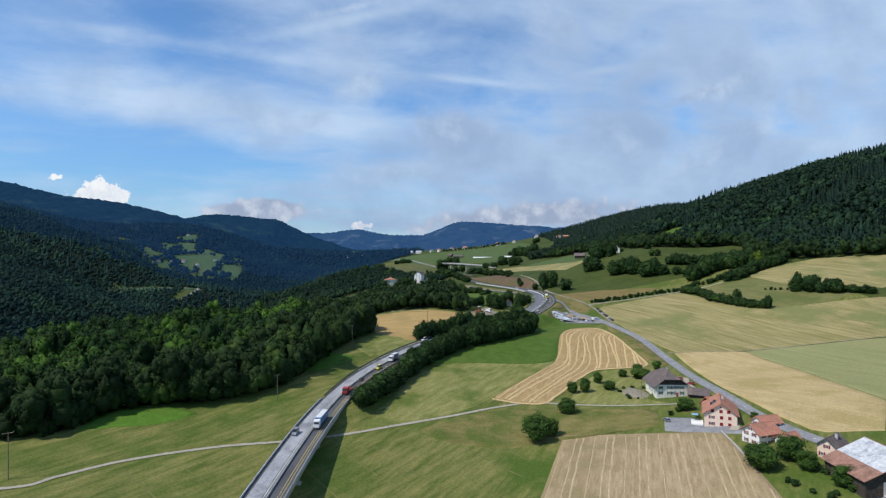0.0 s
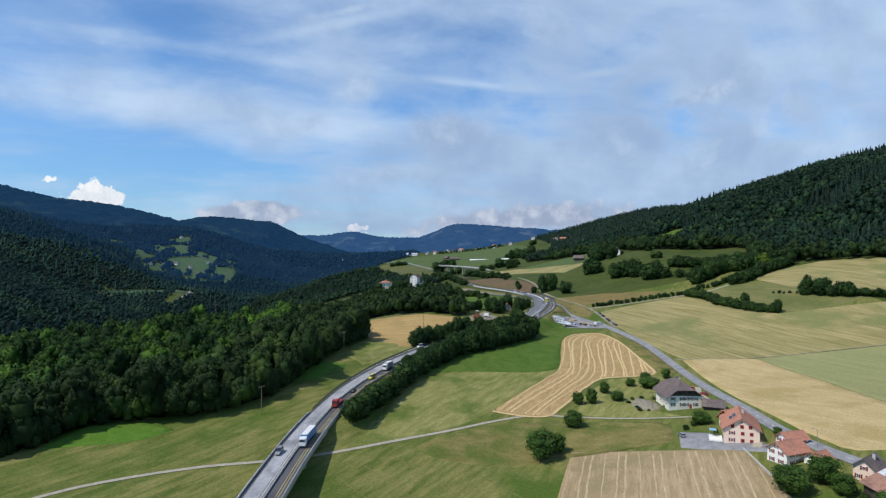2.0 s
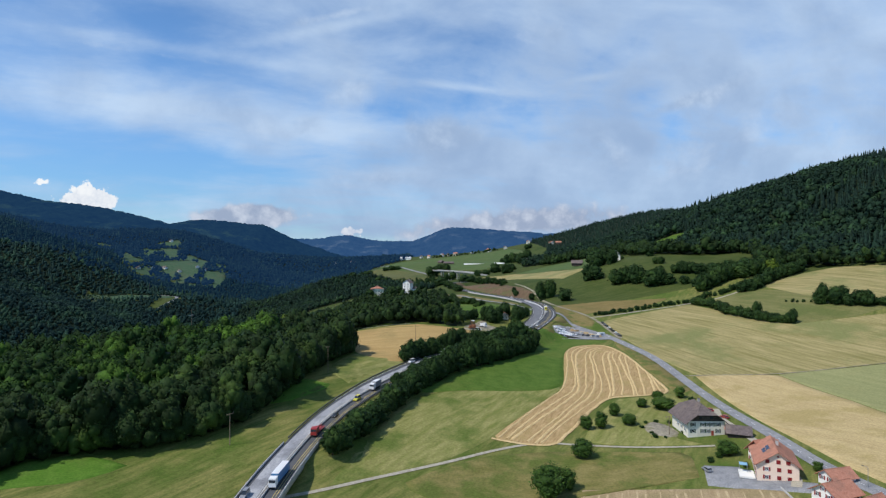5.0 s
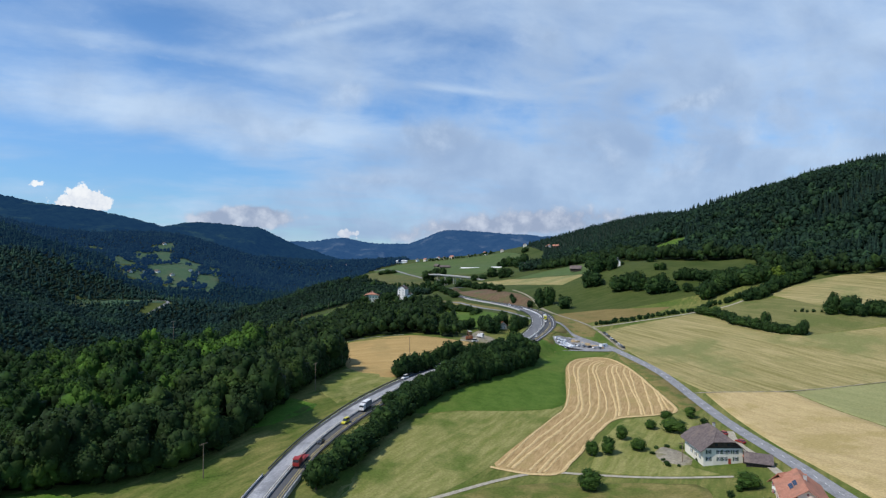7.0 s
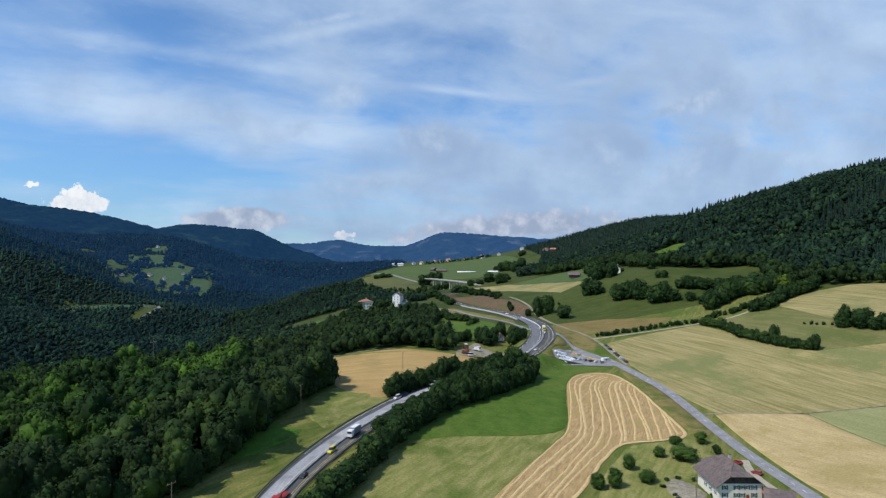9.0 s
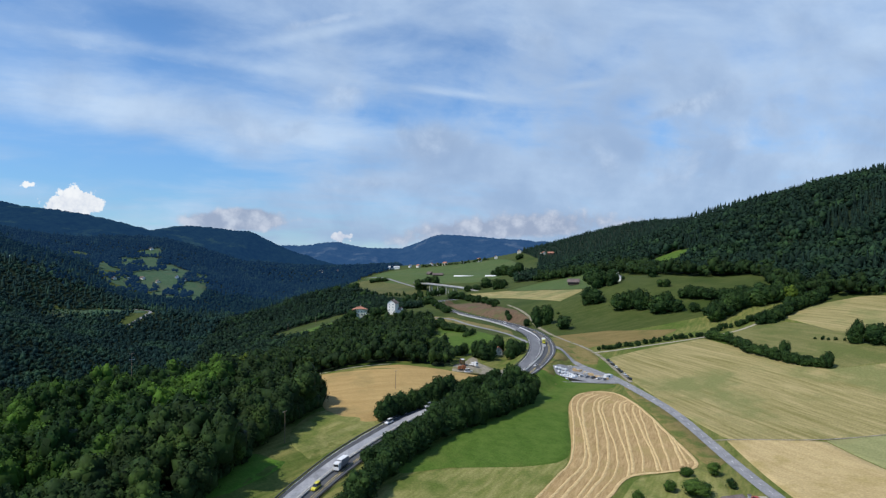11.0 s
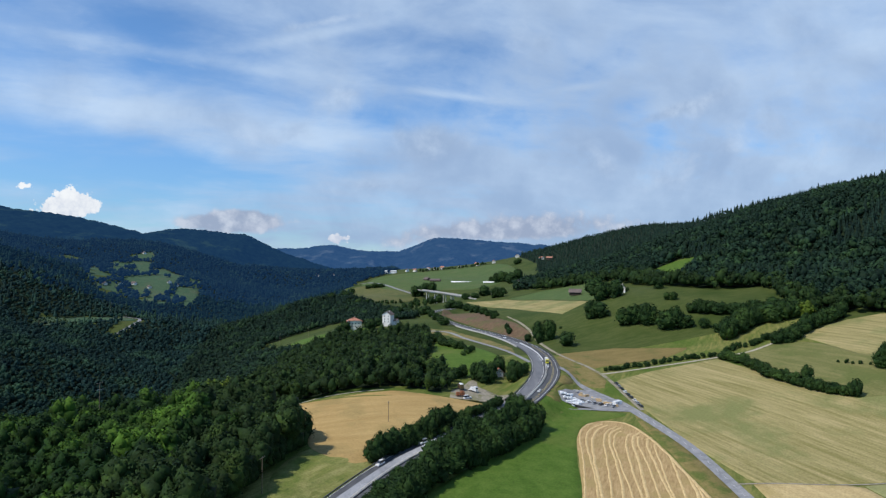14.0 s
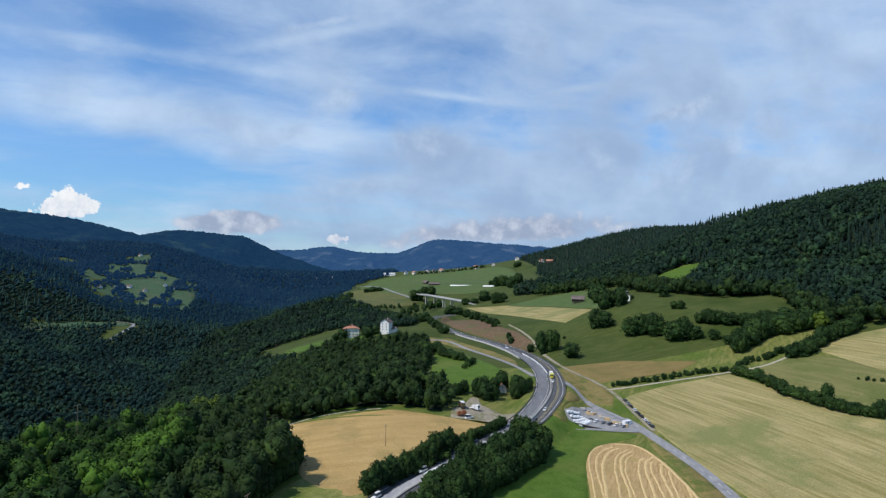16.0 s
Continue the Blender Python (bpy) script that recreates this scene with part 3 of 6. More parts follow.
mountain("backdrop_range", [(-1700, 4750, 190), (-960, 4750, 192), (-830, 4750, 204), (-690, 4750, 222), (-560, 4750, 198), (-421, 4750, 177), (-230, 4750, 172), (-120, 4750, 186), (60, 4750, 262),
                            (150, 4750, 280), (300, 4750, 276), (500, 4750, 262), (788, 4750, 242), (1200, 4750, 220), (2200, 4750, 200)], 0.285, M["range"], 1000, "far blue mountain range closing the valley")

# ---------- fields laid over the land ----------


def field(name, outline, material, label, lift=0.14, step=4.0, smooth_edge=True):
    P = spline(list(outline) + [outline[0]], 2.0) if smooth_edge else np.array(list(outline) + [outline[0]], float)
    y0, y1 = P[:, 1].min() + 0.2, P[:, 1].max() - 0.2
    rows = np.linspace(y0, y1, max(3, int((y1 - y0) / step)))
    a, b = P[:-1], P[1:]
    span = []
    for y in rows:
        hit = (a[:, 1] > y) != (b[:, 1] > y)
        xs = a[hit, 0] + (b[hit, 0] - a[hit, 0]) * (y - a[hit, 1]) / (b[hit, 1] - a[hit, 1])
        span.append((xs.min(), xs.max()))
    span = np.array(span)
    n = max(3, int((span[:, 1] - span[:, 0]).max() / step) + 1)
    f = np.linspace(0, 1, n)
    X = span[:, :1] * (1 - f) + span[:, 1:] * f
    X = np.hstack([X[:, :1] - 0.4, X, X[:, -1:] + 0.4])           # the rim runs into the soil
    X = np.vstack([X[:1], X, X[-1:]])
    rows = np.r_[rows[0] - 0.4, rows, rows[-1] + 0.4]
    n += 2
    Yy = np.repeat(rows[:, None], n, 1)
    Z = height(X.ravel(), Yy.ravel()).reshape(X.shape) + lift
    Z[0] -= 0.4
    Z[-1] -= 0.4
    Z[:, 0] -= 0.4
    Z[:, -1] -= 0.4
    Z = Z.ravel()
    i = (np.arange(len(rows) - 1)[:, None] * n + np.arange(n - 1)[None]).ravel()
    me = tri_mesh(name, np.stack([X.ravel(), Yy.ravel(), Z], 1), np.stack([i, i + 1, i + n + 1, i + n], 1), material, smooth=True)
    return tagged(new(name, me), label, "field", kind="structure")


def draped(name, pts, width, material, label, lift=0.2, step=3.0, category="road", parent=None, wobble=0.0, high=0.0):
    """A ribbon over the land: a road, a path, a row of straw."""
    C = spline(pts, step)
    S = sides(C)
    if wobble:
        w = np.array([noise.noise(Vector((c[0] / 7.0, c[1] / 7.0, 3.3))) for c in C])
        C = C + S * (w * wobble)[:, None]
    offs = np.array([-0.5, -0.25, 0.0, 0.25, 0.5]) * width
    up = np.array([0.0, 0.75, 1.0, 0.75, 0.0]) * high
    V = []
    for o, h in zip(offs, up):
        p = C + S * o
        V.append(np.column_stack([p, height(p[:, 0], p[:, 1]) + lift + h]))
    n = len(C)
    V = np.vstack(V)
    i = (np.arange(len(offs) - 1)[:, None] * n + np.arange(n - 1)[None]).ravel()
    me = tri_mesh(name, V, np.stack([i, i + 1, i + n + 1, i + n], 1), material, smooth=True)
    ob = new(name, me)
    if parent is not None:
        ob.parent = parent
        return ob
    return tagged(ob, label, category, kind="structure")


STRIPE_OUTLINE = [(25, 304), (35, 320), (60, 358), (72, 379), (83, 424), (90, 455), (99, 476), (110, 486), (125, 482), (131, 457), (131, 410), (129, 373), (112, 366), (95, 362), (81, 346), (59, 311), (48, 299)]
field("field_lush", [(82, 518), (110, 508), (133, 496), (120, 490), (99, 478), (84, 433), (71, 380), (45, 366), (20, 362), (-6, 352), (6, 378), (40, 425), (66, 470)], M["bright"], "bright green aftermath meadow beside the hedge")
stripe = field("field_straw", STRIPE_OUTLINE, M["stripe"], "harvested golden field with curved rows of straw", lift=0.22)
stubble = field("field_stubble", [(53, 260), (80, 254), (114, 242), (111, 222), (107, 190), (100, 150), (92, 110), (-5, 110), (20, 170), (34, 207)], M["stubble"], "brown stubble field with faint straw rows", smooth_edge=False)
field("field_tan", [(155, 398), (176, 396), (197, 387), (200, 330), (193, 258), (166, 223), (144, 228), (142, 251), (146, 309)], M["tan"], "ripe tan cereal field beside the road", smooth_edge=False)
field("field_sage", [(198, 387), (240, 382), (282, 377), (330, 360), (330, 280), (250, 240), (194, 258), (201, 330)], M["sage"], "grey-green crop field", smooth_edge=False)
field("field_pale", [(147, 561), (186, 575), (229, 576), (236, 530), (243, 492), (258, 468), (300, 462), (345, 456), (330, 400), (282, 379), (240, 383), (199, 389), (156, 400), (148, 440), (145, 497)], M["pale"],
      "large pale mown field with diagonal swaths", smooth_edge=False)
field("field_upper", [(301, 588), (340, 604), (376, 600), (421, 562), (450, 520), (353, 476), (330, 500), (302, 528)], M["pale"], "pale hillside hay meadow", smooth_edge=False)
field("field_olive", [(239, 577), (262, 574), (278, 588), (292, 577), (300, 560), (303, 528), (330, 498), (340, 474), (300, 464), (262, 468), (252, 484), (246, 500), (242, 520), (241, 545)], M["olive"], "dull olive mown meadow between the hedges", 0.16, smooth_edge=False)
field("field_barley", [(-76, 490), (-70, 501), (-42, 505), (-13, 514), (11, 510), (41, 506), (45, 492), (28, 474), (11, 454), (-4, 436), (-13, 419), (-26, 407), (-46, 420), (-55, 448)], M["orange"], "ripe orange barley field above the motorway")
field("field_far_lush", [(154, 1135), (192, 952), (206, 828), (226, 830), (250, 930), (268, 1068), (215, 1130)], M["far_green"], "bright green strip of hill meadow below the wood", lift=0.2, smooth_edge=False)
field("field_dry", [(-28, 409), (-14, 418), (-18, 404), (-30, 384), (-42, 362), (-54, 372), (-57, 395), (-48, 420)], M["light"], "dry yellowish grass between the barley and the motorway", lift=0.08)
field("field_far_tan", [(88, 1210), (150, 1138), (188, 952), (202, 824), (165, 800), (148, 872), (122, 1040)], M["pale"], "dry hillside stubble field", smooth_edge=False)
field("field_strip", [(122, 645), (174, 649), (227, 617), (200, 600), (154, 600), (141, 592)], M["tawny"], "narrow dry tawny strip above the hedge", smooth_edge=False)
field("bank_earth", [(42, 1080), (85, 1009), (101, 880), (115, 815), (120, 758), (114, 728), (109, 748), (93, 812), (72, 868), (50, 930), (36, 1000)], M["earth"], "brown bare cutting bank above the motorway", lift=0.7, smooth_edge=False)
field("verge_dry", [(110, 596), (120, 632), (126, 640), (139, 594), (140, 562), (134, 548), (122, 553), (115, 578)], M["dry"], "dry tawny rough grass between the slip lane and the track", lift=0.12, smooth_edge=False)
field("verge_yard", [(85, 512), (92, 526), (100, 545), (107, 559), (114, 558), (110, 548), (100, 535), (94, 523), (95, 513), (90, 508)], M["dry"], "tawny grass bank between motorway and building yard", lift=0.4, step=2.0)
field("verge_road", [(136, 494), (140, 494), (143, 440), (143, 380), (140, 372), (132, 376), (133, 440), (133, 474)], M["dry"], "tawny roadside verge", lift=0.12)
field("verge_slip", [(-26, 868), (10, 858), (40, 835), (58, 790), (78, 735), (90, 680), (86, 640), (80, 670), (68, 722), (50, 770), (30, 812), (0, 838)], M["dry"], "tawny bank between side road and motorway", lift=0.12, smooth_edge=False)
field("field_light", [(-36, 258), (-30, 282), (-24, 304), (-14, 332), (-4, 348), (20, 361), (45, 365), (70, 379), (60, 358), (35, 320), (25, 305), (6, 284), (-18, 268)], M["light"], "light yellow-green mown meadow below the copse", lift=0.05)
field("field_orchard", [(64, 302), (76, 330), (86, 345), (97, 360), (113, 364), (127, 369), (131, 352), (116, 326), (104, 312), (104, 298), (110, 290), (88, 294)], M["light"], "light mown grass under the orchard", lift=0.06)
field("field_rank", [(-12, 262), (2, 275), (24, 289), (46, 293), (62, 292), (84, 288), (99, 282), (97, 268), (92, 257), (75, 260.5), (56, 264), (48, 258), (34, 250), (16, 250), (0, 254)], M["dull"], "rough brownish grass below the lane", lift=0.06)

field("garden_plot", [(94, 310), (97, 321), (104, 322), (107, 309), (105, 302), (97, 303)], M["track"], "bare vegetable plot beside the farmhouse", lift=0.16)
field("field_slope", [(8, 576), (14, 630), (18, 700), (22, 762), (32, 784), (46, 744), (57, 694), (70, 642), (72, 606), (54, 580), (34, 566)], M["bright"], "bright green bank between wood and side road", lift=0.12)
field("meadow_villa", [(-200, 1000), (-165, 1020), (-125, 975), (-85, 930), (-55, 897), (-65, 880), (-118, 895), (-170, 955)], M["bright"], "green hill meadow below the villa", lift=0.15)
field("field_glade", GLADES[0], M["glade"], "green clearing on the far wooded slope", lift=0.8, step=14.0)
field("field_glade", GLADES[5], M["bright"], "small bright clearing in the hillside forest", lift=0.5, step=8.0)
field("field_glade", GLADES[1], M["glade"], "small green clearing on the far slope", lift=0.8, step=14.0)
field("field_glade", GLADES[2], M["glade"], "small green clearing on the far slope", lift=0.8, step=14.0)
field("field_far_meadow", [(-160, 1850), (-60, 1700), (60, 1620), (190, 1560), (300, 1900), (330, 2300), (250, 2500), (0, 2640), (-90, 2680), (-190, 2640), (-225, 2300)], M["far_green"], "green meadow on the far rounded hill", lift=0.8, step=18.0)
field("field_far_olive", [(-205, 1740), (-170, 1850), (-60, 1700), (20, 1640), (10, 1560), (-40, 1470), (-110, 1430), (-160, 1440)], M["far_olive"], "olive rough pasture beside the far viaduct", lift=0.9, step=14.0)
field("field_terrace", [(-730, 1290), (-738, 1330), (-650, 1385), (-585, 1372), (-572, 1345), (-650, 1335)], M["glade"], "grassy terrace along the far wooded slope", lift=0.6, step=8.0)
field("field_terrace", [(-700, 1440), (-690, 1480), (-640, 1545), (-618, 1520), (-650, 1450)], M["glade"], "grassy terrace above the far road", lift=0.6, step=8.0)
field("field_scree", [(-690, 1150), (-760, 1235), (-750, 1262), (-700, 1215), (-660, 1165)], M["earth"], "bare stony patch in the far wood", lift=0.6, step=8.0)
field("field_barley_edge", [(-82, 497), (-58, 516), (-40, 526), (-17, 522), (-13, 517), (-37, 511), (-58, 506)], M["bright"], "green grass strip between the barley and the wood", lift=0.1)
field("field_wood_edge", [(-146, 236), (-146, 256), (-134, 264), (-113, 264), (-107, 261), (-112, 253), (-120, 246), (-132, 242)], M["fresh"], "bright green grass along the edge of the wood", lift=0.06)
field("field_wood_edge", [(-84, 340), (-76, 356), (-66, 359), (-53, 355), (-55, 345), (-62, 332), (-69, 322), (-78, 322)], M["fresh"], "bright green grass in the wood's shadow", lift=0.06)

# rows of straw that follow the long side of the golden field
LONG = spline([(25, 304), (35, 320), (60, 358), (72, 379), (83, 424), (90, 455), (99, 476), (110, 486)], 2.0)
LSIDE = sides(LONG)


def straw_rows():
    count = 0
    for k in range(17):
        d = 1.2 + 3.9 * k + 0.8 * math.sin(2.3 * k)
        P = LONG + LSIDE * d
        P[:, 0] += 0.9 * np.sin(P[:, 1] / 21.0 + 1.7 * k)
        keep = inside(STRIPE_OUTLINE, P[:, 0], P[:, 1])
        idx = np.where(keep)[0]
        if len(idx) < 6:
            continue
        for run in np.split(idx, np.where(np.diff(idx) > 1)[0] + 1):
            if len(run) > 5:
                draped("straw_row", P[run[::3]], 1.0 + 0.5 * ((k * 7) % 5) / 4.0, M["straw"], "", lift=0.26, parent=stripe, wobble=0.5, high=0.25)
                count += 1
    edge = spline([(25, 304), (48, 299), (59, 311), (81, 346), (95, 362), (112, 366), (128, 373), (130, 410), (130, 457), (124, 481), (110, 485)], 2.0)
    draped("straw_row", edge[::3], 1.6, M["straw"], "", lift=0.26, parent=stripe, wobble=0.6, high=0.25)


straw_rows()
STUBBLE_OUTLINE = [(53, 259), (80, 253), (113, 241), (110, 222), (106, 190), (99, 150), (91, 112), (-4, 112), (21, 170), (35, 207)]
for k in range(24):
    y = np.arange(258.0, 112.0, -3.0)
    x = 54 + 4.4 * k + 0.9 * math.sin(2.1 * k) - (0.345 - 0.004 * k) * (260 - y)
    keep = np.where(inside(STUBBLE_OUTLINE, x, y))[0]
    if len(keep) > 8:
        draped("stubble_row", np.stack([x[keep], y[keep]], 1)[::4], 0.40 + 0.35 * (k % 3) / 2.0, M["row"], "", lift=0.2, parent=stubble, wobble=0.45, high=0.06)

# ---------- roads ----------


def mw_strip(name, left, right, lift, material, y0, y1, parent=None, label="", thick=0.0, high=None):
    """A strip along the motorway between two offsets from its middle (numbers, or one for each station)."""
    i = np.where((MOTORWAY[:, 1] >= y0) & (MOTORWAY[:, 1] <= y1) & (np.arange(len(MOTORWAY)) < len(MOTORWAY) - 0))[0]
    C, S = MOTORWAY[i], MW_SIDE[i]
    l = (left if np.ndim(left) else np.full(len(MOTORWAY), left))[i]
    r = (right if np.ndim(right) else np.full(len(MOTORWAY), right))[i]
    top = lift if high is None else lift + high
    n = len(i)

    def line(o, dz):
        return np.column_stack([C[:, :2] + S * o[:, None], C[:, 2] + dz])
    if high is None:
        rows = [line(l, top), line(r, top)]
        quads = [(0, 1)]
    else:
        rows = [line(l, lift), line(l, top), line(r, top), line(r, lift)]
        quads = [(0, 1), (1, 2), (2, 3), (3, 0)]
    V = np.vstack(rows)
    k = np.arange(n - 1)
    F = np.vstack([np.stack([a * n + k, b * n + k, b * n + k + 1, a * n + k + 1], 1) for a, b in quads])
    if high is not None:
        F = np.vstack([F, [[0, n, 2 * n, 3 * n]], [[n - 1, 4 * n - 1, 3 * n - 1, 2 * n - 1]]])
    ob = new(name, tri_mesh(name, V, F, material))
    if parent is not None:
        ob.parent = parent
        if label:
            tagged(ob, label)
        return ob
    return tagged(ob, label, "road", kind="structure")


W = MW_WIDE
D = MW_MORE * 0.62                               # how far the lanes step over to the right
MILLED_L = np.interp(MOTORWAY[:, 1], [0, 285, 345, 385], [-5.9, -5.9, -4.4, -2.9])
motorway = mw_strip("road_motorway", -7.0 - W, 6.2 + W + MW_MORE, 0.0, M["asphalt"], 0, 1200, label="two-lane motorway with grey asphalt and a milled carriageway")
mw_strip("milled_lane", MILLED_L - W * 0.75, -1.0 - W * 0.1 + D, 0.05, M["milled"], 0, 470, motorway, "pale milled concrete carriageway")
mw_strip("worn_lane", -6.2 - W * 0.75, -0.4 - W * 0.5, 0.05, M["worn"], 474, 900, motorway, "lighter worn asphalt lane")
mw_strip("edge_line", -6.6 - W * 0.92, -6.4 - W * 0.92, 0.06, M["white"], 330, 1200, motorway)
mw_strip("edge_line", 4.9 + W * 0.85 + D, 5.1 + W * 0.85 + D, 0.06, M["white"], 380, 1200, motorway)
mw_strip("yellow_line", 3.8 + W * 0.2 + D, 4.0 + W * 0.2 + D, 0.06, M["yellow"], 0, 700, motorway)
mw_strip("yellow_line", 4.7 + W * 0.2 + D, 4.9 + W * 0.2 + D, 0.06, M["yellow"], 0, 700, motorway)
mw_strip("centre_line", -0.3 - W * 0.45, -0.1 - W * 0.45, 0.07, M["white"], 480, 1200, motorway)
for a, b in ((-0.25, 0.25), (0.65, 0.95)):
    mw_strip("median_barrier", a + D, b + D, 0.0, M["concrete"], 0, 600, motorway, "low concrete median barrier", high=0.8)
mw_strip("median_barrier", -0.2 - W * 0.15, 0.3 - W * 0.15, 0.0, M["white"], 612, 720, motorway, "white-painted concrete median barrier", high=0.8)
mw_strip("guard_rail", -7.1 - W, -6.95 - W, 0.35, M["rail_dark"], ABUTMENT, 900, motorway, "weathered steel guard rail", high=0.65)
mw_strip("guard_rail", 6.3 + W + MW_MORE, 6.45 + W + MW_MORE, 0.35, M["rail_dark"], ABUTMENT, 700, motorway, "weathered steel guard rail", high=0.55)
mw_strip("kerb_wall", -8.0 - W, -7.2 - W, -0.6, M["concrete"], 690, 880, motorway, "pale concrete retaining wall", high=1.6)


def build_viaduct():
    v = thing("viaduct", -54, 180, height1(-54, 180), 0, "grey concrete motorway viaduct on slender piers over the meadow", "viaduct")
    inv = v.matrix_basis.inverted()

    def under(name, l, r, lift, high, material, label=""):
        ob = mw_strip(name, l, r, lift, material, 0, ABUTMENT + 2, v, label, high=high)
        ob.matrix_parent_inverse = inv
        return ob
    under("deck_slab", -7.4, 6.6, -0.75, 0.70, M["concrete"])
    under("girder", -5.8, 5.7, -3.0, 2.25, M["concrete"])
    under("parapet", -7.4, -7.05, -0.05, 0.75, M["concrete"])
    under("parapet", 6.25, 6.6, -0.05, 0.95, M["concrete"])
    under("hand_rail", -7.28, -7.2, 0.95, 0.12, M["rail_dark"])
    under("hand_rail", 6.40, 6.48, 1.15, 0.12, M["rail_dark"])
    for y in (51, 78, 105, 132, 159, 186, 213, 238, 260):
        k = int(np.abs(MOTORWAY[:, 1] - y).argmin())
        c, s = MOTORWAY[k], MW_SIDE[k]
        for o in (-3.0, 2.6):
            px_, py_ = c[0] + s[0] * o, c[1] + s[1] * o
            g = height1(px_, py_)
            bm = bmesh.new()
            tube(bm, (px_, py_, g - 0.6), (px_, py_, c[2] - 2.4), 0.75, 0.75, 14)
            box(bm, px_ - 1.3, px_ + 1.3, py_ - 1.3, py_ + 1.3, g - 0.6, g + 0.25, 0.08)
            p = part("pier", bm, M["concrete"], v)
            p.matrix_parent_inverse = inv
    bm = bmesh.new()
    g = height1(-51, ABUTMENT)
    box(bm, -58.5, -44.3, ABUTMENT - 1.5, ABUTMENT + 1.5, g - 6, MOTORWAY[int(np.abs(MOTORWAY[:, 1] - ABUTMENT).argmin())][2] - 0.8, 0.1)
    p = part("abutment", bm, M["concrete"], v)
    p.matrix_parent_inverse = inv


build_viaduct()
ROAD = [(133, 524), (137, 505), (142, 470), (145.5, 440), (146, 410), (144.5, 365), (141, 310), (138.5, 285), (135.5, 255), (138, 228), (146, 205), (160, 180), (185, 140)]
draped("road_country", ROAD, 6.0, M["asphalt_old"], "grey country road through the fields", 0.22)
def dashes():
    C = spline(ROAD, 1.0)
    road = [o for o in scene.collection.objects if o.name == "road_country"][0]
    for k in range(6, len(C) - 8, 8):
        draped("lane_dash", C[k:k + 4], 0.13, M["white"], "", 0.30, 1.0, parent=road)


dashes()
draped("road_ramp", [(137, 505), (131, 525), (121, 550), (114, 575), (110, 590)], 5.0, M["asphalt_old"], "grey slip lane beside the motorway", 0.25)
draped("road_access", [(139, 500), (119, 507), (109, 510), (99, 511)], 4.0, M["asphalt_old"], "grey access lane to the building yard", 0.3)
draped("track_gravel", [(143, 500), (143, 530), (142, 569), (136, 598), (125, 636), (122, 697), (121, 787), (114, 880)], 2.8, M["track"], "trodden grey-brown track up the slope", 0.25)
draped("path_field", [(141, 577), (186, 581), (231, 579), (255, 578), (280, 586)], 2.6, M["gravel"], "pale farm track along the hedge", 0.25)
draped("lane_farm", [(-190, 172), (-140, 189), (-130, 199), (-118, 212), (-103, 223), (-85, 233), (-65, 241), (-44, 251), (-21, 265), (4, 280), (27, 294), (45, 301), (61, 299), (88, 292), (113, 286)], 1.7, M["gravel"],
       "pale gravel farm lane across the meadow", 0.2)
draped("lane_slip", [(-29, 856), (5, 845), (36, 822), (52, 775), (66, 725), (78, 675), (88, 634), (93, 606)], 4.0, M["asphalt_old"], "narrow grey side road below the motorway", 0.3)
draped("path_barley", [(-84, 492), (-57, 508.5), (-37, 513), (-18, 516)], 1.6, M["gravel"], "pale farm path along the barley field", 0.24)
draped("path_boundary", [(148, 399), (165, 397), (199, 388), (240, 383), (284, 378)], 1.0, M["track"], "trodden pale field boundary", 0.26)
field("yard_ground", [(95, 522), (104, 534), (117, 547), (125, 540), (133, 519), (137, 504), (117, 509), (97, 512)], M["asphalt_old"], "grey gravelled building yard", lift=0.45, smooth_edge=False)
field("layby_ground", [(24, 509), (26, 526), (34, 540), (41, 558), (45, 556), (45, 543), (53, 533), (62, 519), (70, 512), (60, 500), (46, 507), (34, 505)], M["track"], "brown gravel lay-by beside the motorway", lift=0.3)
field("court_ground", [(94, 251), (100, 268), (110, 264), (113, 250), (122, 244), (130, 238), (120, 236), (110, 242)], M["asphalt_old"], "grey asphalt farm court", lift=0.2, smooth_edge=False)
field("barn_forecourt", [(126, 178), (129, 180), (140, 178), (156, 177), (156, 168), (140, 166), (130, 168)], M["asphalt_old"], "grey concrete forecourt of the barn", lift=0.12, smooth_edge=False)
draped("lane_village", [(138, 338), (133, 322), (131, 300), (128, 280), (124, 262), (122, 248), (118, 241)], 3.2, M["gravel"], "pale village lane behind the houses", 0.26)

for k, (x, y, x2, y2) in enumerate(((-40, 238, -2, 196), (-30, 246, 14, 198), (-18, 254, 24, 206), (-4, 262, 30, 224), (8, 268, 34, 238), (-52, 222, -22, 186), (-96, 216, -64, 190), (-112, 208, -76, 176))):
    draped("mowing_track", [(x, y), (x + (x2 - x) * 0.5 + 1.5, y + (y2 - y) * 0.5), (x2, y2)], 0.35 + 0.2 * (k % 2), M["olive"], "pale mowing line in the meadow", 0.05, category="track", wobble=0.2)

# ---------- trees ----------
RNG = np.random.default_rng(7)


def ico(level):
    bm = bmesh.new()
    bmesh.ops.create_icosphere(bm, subdivisions=level, radius=1.0)
    bm.verts.ensure_lookup_table()
    V = np.array([v.co[:] for v in bm.verts])
    F = np.array([[v.index for v in f.verts] for f in bm.faces])
    bm.free()
    return V, F


ICO0, ICO1 = ico(1), ico(2)


